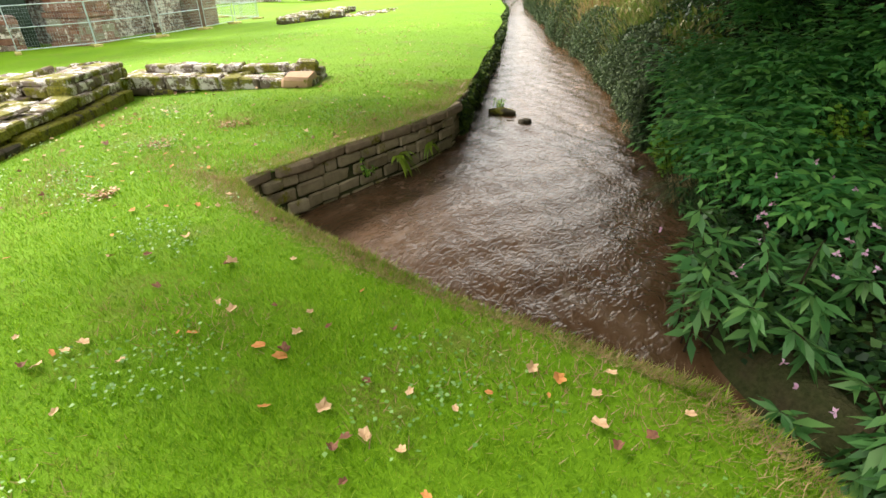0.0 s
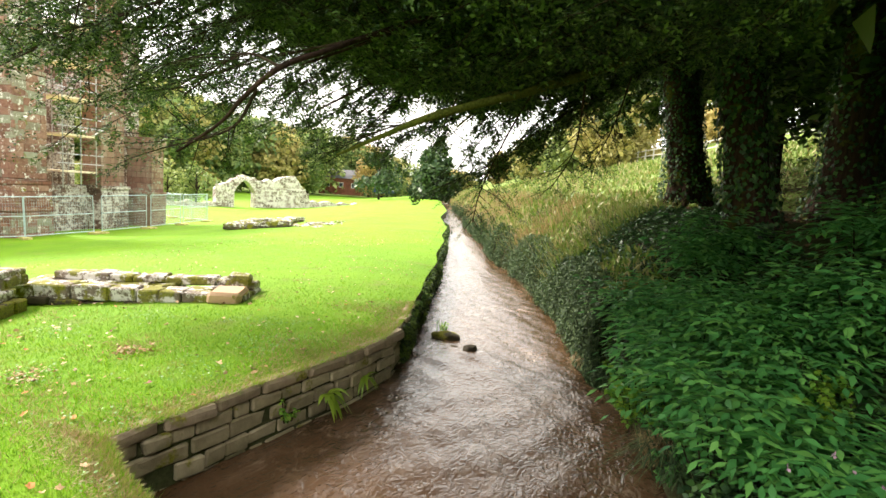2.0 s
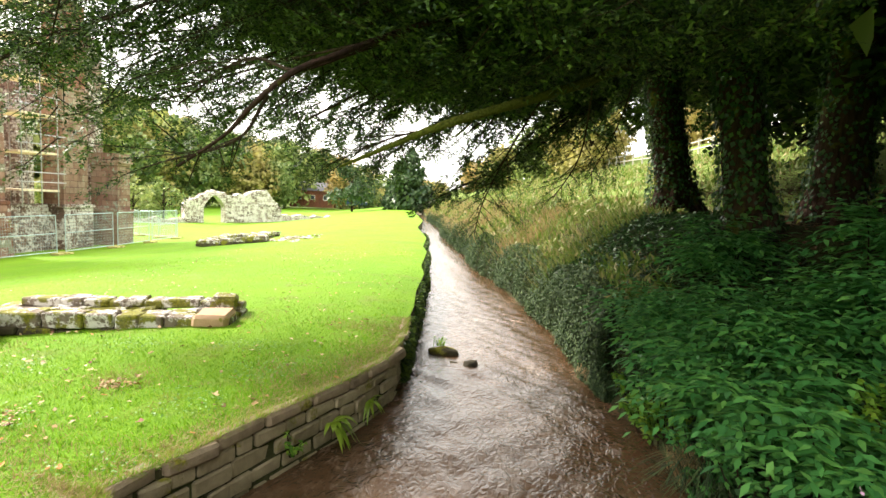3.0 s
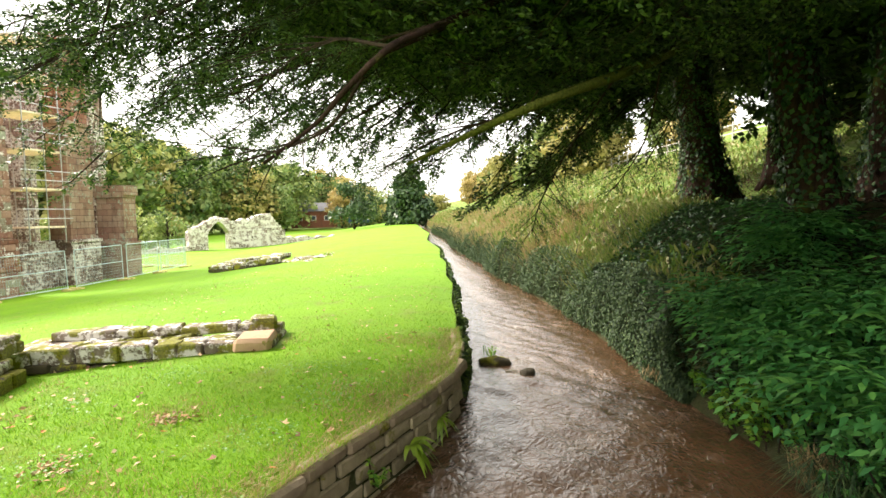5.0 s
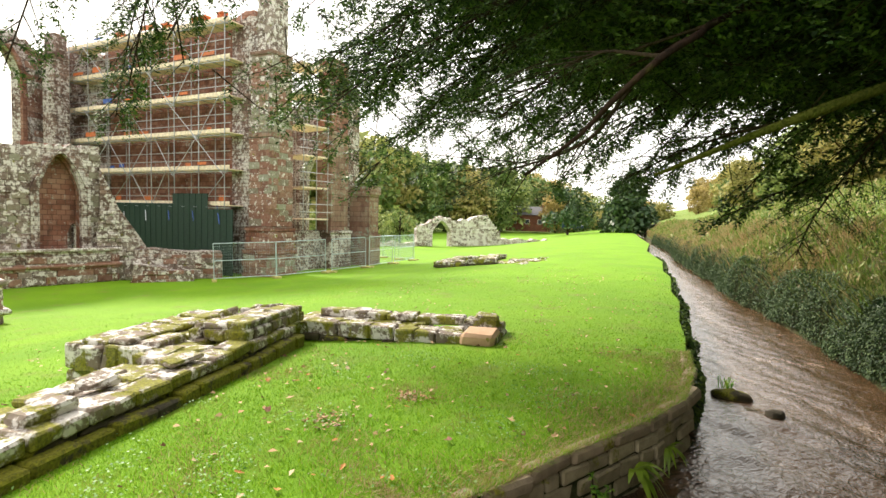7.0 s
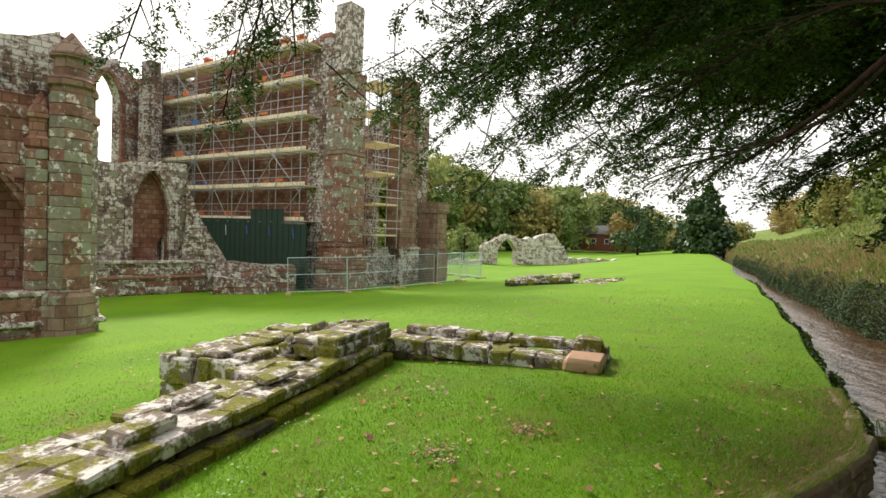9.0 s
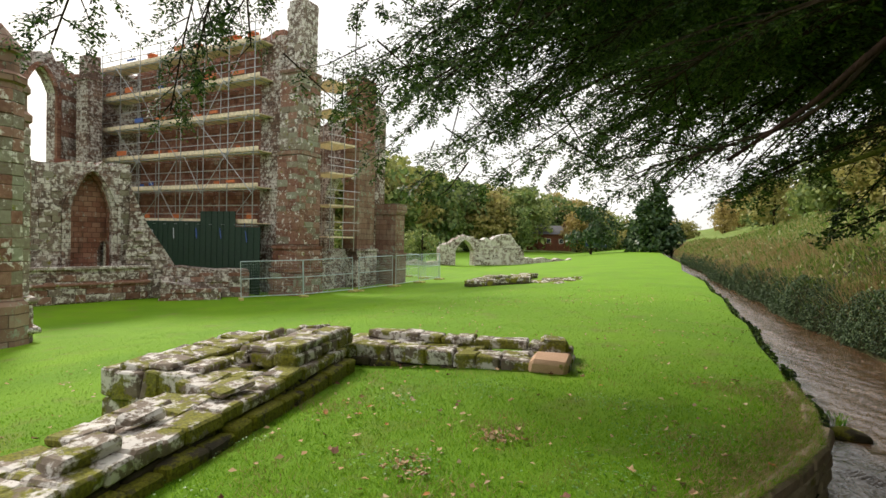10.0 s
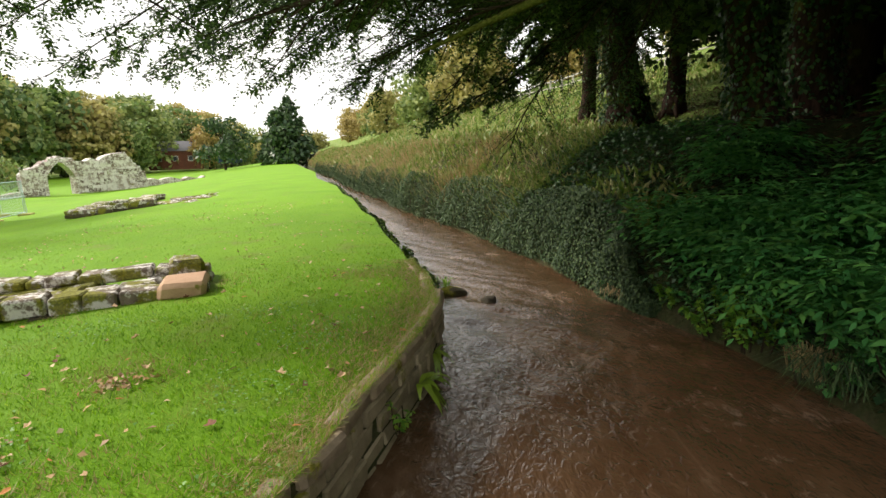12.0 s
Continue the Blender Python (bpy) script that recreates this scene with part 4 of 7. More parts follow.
def build_scaffold():
    rnd = random.Random(8)
    sc = thing("scaffold", "tube scaffold with pale timber decks on the abbey wall", "scaffolding", (R[0], R[1], -1.8))
    inv = sc.matrix_basis.inverted()
    base = R - U * 0.6 + N * 0.35
    n_bay, bay = 7, 2.1
    lifts = [2.2 + 2.08 * k for k in range(6)]

    def P(s, o, z):
        q = base - U * s + N * o
        return (q[0], q[1], z)
    for k in range(n_bay + 1):
        for o in (0.05, 1.25):
            bm = bmesh.new()
            rod_between(bm, P(k * bay, o, -1.8 if 0 < k < 0 else 0.9), P(k * bay, o, lifts[-1] + rnd.uniform(0.9, 1.5)))
            part("standard", bm, STEEL, sc).matrix_basis = inv.copy()
    for i, z in enumerate(lifts):
        bm = box_bm((0, 0, 0), (n_bay * bay + 0.7, 1.15, 0.05))
        ang = math.atan2(U[1], U[0])
        p = base - U * (n_bay * bay + 0.35) + N * 1.2
        part("deck", bm, BOARD, sc).matrix_basis = inv @ Matrix.Translation((p[0], p[1], z)) @ Matrix.Rotation(ang, 4, "Z")
        bm = box_bm((0, -0.035, 0.05), (n_bay * bay + 0.7, 0.0, 0.26))
        part("toe_board", bm, BOARD, sc).matrix_basis = inv @ Matrix.Translation((p[0], p[1], z)) @ Matrix.Rotation(ang, 4, "Z")
        for dz, mt in ((0.55, STEEL), (1.05, STEEL), (-0.12, STEEL)):
            bm = bmesh.new()
            rod_between(bm, P(-0.5, 1.3, z + dz), P(n_bay * bay + 0.5, 1.3, z + dz), 0.026)
            part("ledger", bm, mt, sc).matrix_basis = inv.copy()
        bm = bmesh.new()
        for k in range(n_bay * 2 + 1):
            rod_between(bm, P(k * bay / 2, -0.3, z - 0.08), P(k * bay / 2, 1.6, z - 0.08), 0.024, 4)
        part("transom", bm, STEEL, sc, kind="stuff").matrix_basis = inv.copy()
        # hanging sheets and guard mesh seen as coloured strips
        s = rnd.uniform(0.3, 1.5)
        while s < n_bay * bay - 1:
            w = rnd.uniform(0.3, 1.1)
            q = P(s + w, 0.9 if rnd.random() < 0.5 else 1.33, z + 0.3)
            bm = box_bm((0, -0.01, 0), (w, 0.01, rnd.uniform(0.12, 0.35)))
            if rnd.random() < 0.5:
                part("guard_mesh", bm, rnd.choice([ORANGE_TUBE, BLUE_TUBE, ORANGE_TUBE]), sc).matrix_basis = inv @ Matrix.Translation(q) @ Matrix.Rotation(ang, 4, "Z")
            else:
                bm.free()
            s += w + rnd.uniform(0.5, 2.5)
    for k in range(n_bay):
        for i in range(len(lifts) - 1):
            if rnd.random() < 0.75:
                bm = bmesh.new()
                a, b = (k, k + 1) if (k + i) % 2 else (k + 1, k)
                rod_between(bm, P(a * bay, 1.36, lifts[i] - 0.3), P(b * bay + rnd.uniform(-0.7, 0.7), 1.36, lifts[i + 1]), 0.024)
                part("brace", bm, STEEL, sc).matrix_basis = inv.copy()
    for k in range(n_bay):
        bm = bmesh.new()
        rod_between(bm, P(k * bay + 0.6, 1.25, lifts[0]), P(k * bay - 0.1, 1.7, 0.9 + rnd.uniform(0, 0.5)), 0.026)
        part("brace", bm, rnd.choice([STEEL, BLUE_TUBE]), sc).matrix_basis = inv.copy()
    for s in (0.6, 2.0, 2.7, 5.3, 9.8):
        bm = bmesh.new()
        x, y, z = P(s, 0.9, lifts[-1] + 0.06)
        for j in range(3):
            add_box(bm, (x - 0.2 + 0.13 * j, y - 0.2, z), (x - 0.14 + 0.13 * j, y + 0.25, z + 0.5))
        add_box(bm, (x - 0.25, y - 0.22, z + 0.5), (x + 0.25, y + 0.27, z + 0.6))
        part("red_stand", bm, ORANGE_TUBE, sc).matrix_basis = inv.copy()
    # the small scaffold in the east side's opening
    s2 = thing("side_scaffold", "narrow tube scaffold with timber decks between two stone piers", "scaffolding", (-27.6, 22.2, 0.7))
    inv = s2.matrix_basis.inverted()
    for z in (1.5, 3.5, 5.5, 7.4, 9.4, 11.2):
        part("deck", box_bm((-29.6, 21.2, z), (-27.2, 23.3, z + 0.1)), BOARD, s2).matrix_basis = inv.copy()
        for dz in (0.5, 1.0):
            bm = bmesh.new()
            rod_between(bm, (-27.1, 21.0, z + dz), (-27.1, 23.6, z + dz))
            part("ledger", bm, STEEL, s2).matrix_basis = inv.copy()
    for x in (-29.4, -27.15):
        for y in (21.3, 22.3, 23.2):
            bm = bmesh.new()
            rod_between(bm, (x, y, 0.7), (x, y, 12.4))
            part("standard", bm, STEEL, s2).matrix_basis = inv.copy()
    # hoarding under the scaffold
    hd = thing("hoarding", "dark green corrugated site hoarding below the scaffold", "hoarding", (R[0], R[1], -1.8))
    inv = hd.matrix_basis.inverted()
    ang = math.atan2(U[1], U[0])
    s = 0.3
    q0 = R + N * 1.75 + U * 0.55
    while s < 14:
        q = q0 - U * s
        h = 2.9 if 1.4 < s < 4.5 else 2.3 if s >= 4.5 else 2.0
        bm = bmesh.new()
        for j in range(4):
            add_box(bm, (j * 0.25, -0.02 - 0.025 * (j % 2), 0), (j * 0.25 + 0.248, 0.02 - 0.025 * (j % 2), h + 1.8))
        part("panel", bm, HOARD, hd).matrix_basis = inv @ Matrix.Translation((q[0] - U[0], q[1] - U[1], -1.8)) @ Matrix.Rotation(ang, 4, "Z")
        s += 1.0


build_scaffold()


# ---- mesh fence ----
def fence_panel(w=3.45):
    f = thing("site_fence_panel", "galvanised wire mesh site fence panel on concrete feet", "fence panel", (0, 0, 0), group="temporary site fence")
    bm = bmesh.new()
    for a, b in (((0, 0, 0.12), (0, 0, 2.0)), ((w, 0, 0.12), (w, 0, 2.0)), ((0, 0, 2.0), (w, 0, 2.0)), ((0, 0, 0.18), (w, 0, 0.18)), ((0, 0, 1.1), (w, 0, 1.1))):
        rod_between(bm, a, b, 0.024, 6)
    part("frame", bm, FENCE_STEEL, f)
    bm = bmesh.new()
    for i in range(1, 30):
        rod_between(bm, (w * i / 30, 0, 0.18), (w * i / 30, 0, 2.0), 0.004, 3)
    for j in range(1, 12):
        rod_between(bm, (0, 0, 0.18 + 1.82 * j / 12), (w, 0, 0.18 + 1.82 * j / 12), 0.004, 3)
    part("mesh_infill", bm, FENCE_STEEL, f)
    for x in (0, w):
        part("foot", box_bm((x - 0.12, -0.35, 0), (x + 0.12, 0.35, 0.13), 0.02), CONCRETE, f)
    return f


def build_fence():
    pts = [(-25.9, 14.9), (-24.5, 17.7), (-24.15, 21.2), (-24.6, 24.6), (-25.5, 27.9), (-26.5, 31.1), (-29.6, 32.6), (-32.8, 33.9), (-36.0, 35.2)]
    first = None
    for a, b in zip(pts, pts[1:]):
        L = math.hypot(b[0] - a[0], b[1] - a[1])
        m = pose(a[0], a[1], float(lawn_z(*a)) - 0.02, 0, math.degrees(-math.atan2(float(lawn_z(*b) - lawn_z(*a)), L)), math.degrees(math.atan2(b[1] - a[1], b[0] - a[0])))
        if first is None:
            first = fence_panel(L - 0.03)
            first.matrix_basis = m
        else:
            copy_thing(first, m)


build_fence()


# ---- yews over the stream ----
RNG = np.random.default_rng(21)


def spray_points(rng, line, per_m, reach, droop):
    """Side twigs off a bough and the places of their sprays: (twig lines, spray bases, spray headings)."""
    line = np.asarray(line)
    seg = np.linalg.norm(np.diff(line, axis=0), axis=1)
    total = seg.sum()
    twigs, base, way = [], [], []
    n = int(total * per_m)
    for i in range(n):
        f = (i + rng.uniform(0, 1)) / n
        if f < 0.22:
            continue
        p, d = lerp_line(line, f * total)
        side = np.cross(d, [0, 0, 1])
        side /= max(1e-6, np.linalg.norm(side))
        s = 1 if i % 2 else -1
        L = reach * rng.uniform(0.5, 1.15) * (0.55 + 0.6 * math.sin(math.pi * min(1, f * 1.05)))
        h = side * s * rng.uniform(0.6, 1.0) + d * rng.uniform(0.5, 1.1) + np.array([0, 0, rng.uniform(-0.35, 0.25)])
        h /= np.linalg.norm(h)
        k = max(3, int(L / 0.11))
        q, pts = p.copy(), [p.copy()]
        for j in range(k):
            h = h + np.array([0, 0, -droop * rng.uniform(0.3, 1.6)]) + rng.normal(0, 0.08, 3)
            h /= np.linalg.norm(h)
            q = q + h * L / k
            pts.append(q.copy())
            if j > 0 or rng.random() < 0.5:
                for _ in range(2):
                    ss = np.cross(h, [0, 0, 1])
                    w = h * rng.uniform(0.5, 1.1) + ss * rng.uniform(-1, 1) + np.array([0, 0, rng.uniform(-0.35, 0.3)])
                    base.append(q.copy())
                    way.append(w / np.linalg.norm(w))
        twigs.append(pts)
    return twigs, base, way


def spray_leaves(rng, base, way, n, length, leaf, width):
    """Flat two-ranked sprays: n leaves each along a short stem."""
    base, way = np.array(base), np.array(way)
    m = len(base)
    side = unit(np.cross(way, np.array([0, 0, 1.0]) + rng.normal(0, 0.3, (m, 3))))
    nrm = np.cross(side, way)
    k = np.arange(n)
    f = (k + 0.5) / n
    L = length * rng.uniform(0.7, 1.3, (m, 1))
    sgn = np.where(k % 2, 1, -1)
    P = base[:, None] + way[:, None] * (f * L)[..., None]
    P = P + rng.normal(0, 0.012, P.shape)
    P[..., 2] -= (f ** 2) * 0.03
    W = way[:, None] * 0.75 + side[:, None] * (sgn * 0.9)[None, :, None] + rng.normal(0, 0.25, (m, n, 3))
    NN = nrm[:, None] + rng.normal(0, 0.35, (m, n, 3))
    Ln = leaf * rng.uniform(0.7, 1.3, (m, n)) * (1.15 - 0.6 * f)
    return P.reshape(-1, 3), W.reshape(-1, 3), NN.reshape(-1, 3), Ln.ravel(), np.full(m * n, width)


def bough_line(a, b, sag=0.5, rng=RNG):
    a, b = np.array(a, float), np.array(b, float)
    d = b - a
    L = np.linalg.norm(d)
    m1 = a + d * 0.33 + [0, 0, 0.10 * L * sag] + rng.normal(0, 0.08 * L ** 0.5, 3)
    m2 = a + d * 0.68 + [0, 0, 0.09 * L * sag] + rng.normal(0, 0.07 * L ** 0.5, 3)
    return smooth_line([a, m1, m2, b], 6)


def build_trunk(tree, foot, top, r, rnd, bark, lean_mid=(0, 0)):
    inv = tree.matrix_basis.inverted()
    mid = [(foot[i] + top[i]) / 2 for i in range(3)]
    mid[0] += lean_mid[0]
    mid[1] += lean_mid[1]
    line = smooth_line([foot, mid, top], 8)
    rr = [r * (1.35 if i == 0 else 1.12 if i == 1 else 1) * (1 - 0.35 * i / len(line)) for i in range(len(line))]
    bm = bmesh.new()
    tube(bm, line, rr, 16, 0.07, rnd)
    for k in range(7):
        a = k * 0.9 + rnd.uniform(-0.2, 0.2)
        q = (foot[0] + math.cos(a) * r * 1.9, foot[1] + math.sin(a) * r * 1.9, foot[2] - 0.15)
        tube(bm, [(foot[0] + math.cos(a) * r * 0.6, foot[1] + math.sin(a) * r * 0.6, foot[2] + 0.55), (foot[0] + math.cos(a) * r * 1.15, foot[1] + math.sin(a) * r * 1.15, foot[2] + 0.1), q],
             [r * 0.45, r * 0.33, r * 0.12], 7, 0.1, rnd)
    ob = part("trunk", bm, bark, tree)
    ob.matrix_basis = inv.copy()
    for p in ob.data.polygons:
        p.use_smooth = True
    return line, rr


def ivy_on_trunk(tree, line, rr, n, rng, z_to=99, name="ivy"):
    line, rr = np.array(line), np.array(rr)
    i = rng.uniform(0, len(line) - 1.01, n)
    i0 = i.astype(int)
    c = line[i0] + (line[i0 + 1] - line[i0]) * (i - i0)[:, None]
    a = rng.uniform(0, 2 * np.pi, n)
    out = np.stack([np.cos(a), np.sin(a), np.zeros(n)], 1)
    rad = rr[i0] * 1.05 + rng.uniform(0, 0.14, n) ** 1.3
    P = c + out * rad[:, None]
    keep = P[:, 2] < z_to
    P, out = P[keep], out[keep]
    m = len(P)
    way = np.array([0, 0, -1.0]) + out * 0.35 + rng.normal(0, 0.35, (m, 3))
    me = leaf_mesh(name, P, way, out + rng.normal(0, 0.3, (m, 3)), rng.uniform(0.05, 0.10, m), rng.uniform(0.045, 0.08, m))
    ob = mesh_part(name, me, IVY_LEAF, tree, "glossy dark ivy leaves")
    ob.matrix_basis = tree.matrix_basis.inverted()


def limb_part(tree, pts, r0, r1, mat, rnd, name="limb", label=""):
    line = smooth_line(pts, 6)
    bm = bmesh.new()
    tube(bm, line, np.linspace(r0, r1, len(line)), 8, 0.08, rnd)
    ob = part(name, bm, mat, tree, label)
    for p in ob.data.polygons:
        p.use_smooth = True
    ob.matrix_basis = tree.matrix_basis.inverted()
    return line


def crown(tree, boughs, rng, rnd, per_m=9, reach=0.9, n=11, leaf=0.060, width=0.021, droop=0.045, thick=0.03, mat=None):
    base, way = [], []
    for line in boughs:
        bm = bmesh.new()
        tw, b, w = spray_points(rng, line, per_m, reach, droop)
        base += b
        way += w
        tube(bm, line, np.linspace(thick, 0.006, len(line)), 5)
        for t in tw:
            if rnd.random() < 0.8:
                tube(bm, t[::2] + [t[-1]], np.linspace(0.006, 0.0015, len(t[::2]) + 1), 3)
        part("bough", bm, TWIG_BARK, tree).matrix_basis = tree.matrix_basis.inverted()
    me = leaf_mesh("foliage", *spray_leaves(rng, base, way, n, 0.17, leaf, width), fold=0.05)
    ob = mesh_part("foliage", me, mat or YEW_LEAF, tree, "dark green drooping yew sprays")
    ob.matrix_basis = tree.matrix_basis.inverted()
    return len(base)


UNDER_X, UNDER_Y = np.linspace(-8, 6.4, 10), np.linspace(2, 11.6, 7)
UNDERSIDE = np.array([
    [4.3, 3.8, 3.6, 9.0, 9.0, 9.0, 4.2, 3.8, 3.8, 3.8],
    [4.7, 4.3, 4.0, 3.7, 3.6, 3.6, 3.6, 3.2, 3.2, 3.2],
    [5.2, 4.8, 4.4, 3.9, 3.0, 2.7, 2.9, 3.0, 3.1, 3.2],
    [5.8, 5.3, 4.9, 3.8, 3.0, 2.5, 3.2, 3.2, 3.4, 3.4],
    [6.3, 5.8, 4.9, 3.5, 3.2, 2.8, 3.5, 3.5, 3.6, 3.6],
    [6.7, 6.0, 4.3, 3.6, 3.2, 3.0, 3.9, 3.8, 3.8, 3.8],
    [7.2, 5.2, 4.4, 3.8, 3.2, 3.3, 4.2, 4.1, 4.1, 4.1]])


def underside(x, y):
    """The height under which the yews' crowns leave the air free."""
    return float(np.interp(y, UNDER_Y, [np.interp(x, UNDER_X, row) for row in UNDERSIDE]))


def clumps(tree, centres, rng, per=15, length=0.26, leaf=0.075, width=0.030, n=9, size=0.22):
    """Tufts of drooping sprays round each place, on a short twig."""
    base, way, tw = [], [], bmesh.new()
    for c in centres:
        c = np.array(c)
        a = rng.uniform(0, 2 * math.pi)
        h = np.array([math.cos(a), math.sin(a), -0.35])
        tube(tw, [c - h * size * 2.2 + [0, 0, 0.12], c, c + h * size], [0.008, 0.005, 0.002], 3)
        for _ in range(per):
            b = a + rng.normal(0, 0.9)
            w = np.array([math.cos(b), math.sin(b), rng.uniform(-0.7, 0.15)])
            base.append(c + h * rng.uniform(-2.0, 1.0) * size + rng.normal(0, size * 0.5, 3) * [1, 1, 0.45])
            way.append(w / np.linalg.norm(w))
    part("twig", tw, TWIG_BARK, tree, kind="stuff").matrix_basis = tree.matrix_basis.inverted()
    me = leaf_mesh("foliage", *spray_leaves(rng, base, way, n, length, leaf, width), fold=0.05)
    mesh_part("foliage", me, YEW_LEAF, tree, "dark green drooping yew sprays").matrix_basis = tree.matrix_basis.inverted()


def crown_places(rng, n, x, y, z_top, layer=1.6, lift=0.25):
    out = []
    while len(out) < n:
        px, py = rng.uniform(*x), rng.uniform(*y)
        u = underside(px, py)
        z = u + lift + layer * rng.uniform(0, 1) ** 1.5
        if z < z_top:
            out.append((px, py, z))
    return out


def build_yews():
    rng, rnd = np.random.default_rng(4), random.Random(4)
    # the ivied yew on the bank whose limbs hang over the stream
    foot = (3.25, 9.4, 1.35)
    yb = thing("yew_tree", "ivy-clad leaning yew with mossy limbs drooping over the stream", "tree", foot)
    line, rr = build_trunk(yb, foot, (2.9, 9.7, 8.5), 0.29, rnd, YEW_BARK, (-0.25, 0.1))
    ivy_on_trunk(yb, line, rr, 5200, rng, 6.5)
    limb_part(yb, [(3.0, 9.5, 4.5), (1.7, 8.1, 3.75), (0.8, 6.6, 3.05), (-0.04, 5.39, 2.53), (-0.6, 5.5, 2.35), (-1.14, 5.6, 2.16)], 0.07, 0.012, LIMB_BARK, rnd, label="mossy yellow-green drooping limb")
    limb_part(yb, [(3.0, 9.5, 5.6), (1.6, 8.2, 5.0), (0.15, 6.62, 3.96), (-0.64, 5.4, 3.22), (-0.62, 4.5, 2.82), (-0.66, 4.05, 2.60), (-0.85, 3.95, 2.4), (-1.05, 3.95, 2.22), (-1.3, 3.85, 2.02)], 0.036, 0.008, YEW_BARK, rnd, label="bare-backed brown limb")
    limb_part(yb, [(3.0, 9.5, 6.0), (1.4, 8.6, 5.4), (0.0, 7.2, 4.2), (-0.8, 6.0, 3.4), (-1.3, 5.2, 2.9)], 0.04, 0.01, YEW_BARK, rnd)
    B = (3.0, 9.5)
    tips = [(-8.0, 6.9, 3.5), (-7.1, 7.2, 3.2), (-6.4, 7.8, 2.6), (-6.0, 8.9, 2.3), (-5.0, 9.5, 2.3), (-4.4, 9.1, 2.6),
            (-3.3, 9.5, 2.4), (-2.4, 9.2, 1.9), (-1.2, 9.2, 1.7), (-0.4, 8.9, 1.9),
            (-7.6, 6.8, 3.2), (-7.1, 7.0, 2.5), (-6.6, 7.4, 2.1), (-5.7, 8.0, 2.1), (-4.4, 8.2, 2.2), (-3.4, 8.6, 2.1), (-2.3, 8.8, 2.0),
            (-1.2, 8.5, 1.5), (-0.4, 8.5, 1.8), (0.3, 9.0, 2.4), (0.9, 9.6, 3.2),
            (-6.0, 5.8, 4.2), (-5.5, 6.9, 4.2), (-4.6, 7.6, 4.0), (-3.8, 8.3, 3.8), (-2.6, 8.5, 3.3), (-5.0, 5.2, 5.0), (-3.6, 6.0, 5.2),
            (-2.4, 6.6, 5.0), (-1.6, 7.6, 4.4)]
    boughs = [bough_line((B[0] + rng.uniform(-0.3, 0), B[1] + rng.uniform(-0.2, 0.2), z + 1.3 + rng.uniform(0.6, 2.2)), (x, y, z + 0.38), 0.9, rng) for x, y, z in tips]
    for i in range(12):
        x, y = rng.uniform(-5.0, 0.8), rng.uniform(5.6, 9.6)
        z = 3.9 + 0.10 * (x + 5) * rng.uniform(0.2, 1) + rng.uniform(0, 2.6)
        boughs.append(bough_line((B[0] + rng.uniform(-0.3, 0), B[1] + rng.uniform(-0.2, 0.2), z + rng.uniform(0.6, 1.6)), (x, y, z), 0.8, rng))
    crown(yb, boughs, rng, rnd, 7, 0.75, 11, 0.075, 0.030)
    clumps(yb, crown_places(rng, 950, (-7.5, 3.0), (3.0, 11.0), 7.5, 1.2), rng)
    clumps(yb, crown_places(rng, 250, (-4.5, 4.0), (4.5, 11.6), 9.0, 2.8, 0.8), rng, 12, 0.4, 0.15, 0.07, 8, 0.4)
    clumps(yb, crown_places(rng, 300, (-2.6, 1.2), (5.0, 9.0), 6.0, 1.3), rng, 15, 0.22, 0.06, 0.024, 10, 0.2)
    # extra tufts added over the stream to keep the sun off the right bank
    clumps(yb, [(rng.uniform(-5.5, 1.5), rng.uniform(11.0, 15.5), rng.uniform(4.6, 6.8)) for _ in range(170)], rng, 14, 0.4, 0.12, 0.055, 8, 0.4)
    # dark bare limbs that fan out under the crown
    for tip, r in (((-3.6, 5.6, 3.3), 0.05), ((-2.4, 4.9, 3.4), 0.045), ((-1.6, 6.9, 2.9), 0.04), ((-4.8, 7.6, 3.3), 0.05), ((-0.6, 7.6, 2.7), 0.035), ((0.6, 5.6, 4.2), 0.045), ((-3.4, 8.6, 3.0), 0.04), ((-0.4, 4.9, 3.7), 0.03)):
        b0 = (2.9 + rng.uniform(-0.15, 0.1), 9.5, 4.6 + rng.uniform(0, 2.2))
        q = bough_line(b0, tip, 0.7, rng)
        limb_part(yb, [tuple(v) for v in q[::4]] + [tip], r * 1.5, 0.012, YEW_BARK if r > 0.036 else LIMB_BARK, rnd)
    # tufts that hide the back of the bare limb
    hide = [lerp_line(smooth_line([(2.2, 8.9, 5.3), (1.6, 8.2, 5.0), (0.15, 6.62, 3.96), (-0.4, 5.9, 3.5)], 6), s)[0] + rng.normal(0, 0.25, 3) + [-0.1, -0.25, -0.15] for s in rng.uniform(0, 3.9, 90)]
    clumps(yb, hide, rng, 14, 0.24, 0.06, 0.022, 10, 0.18)
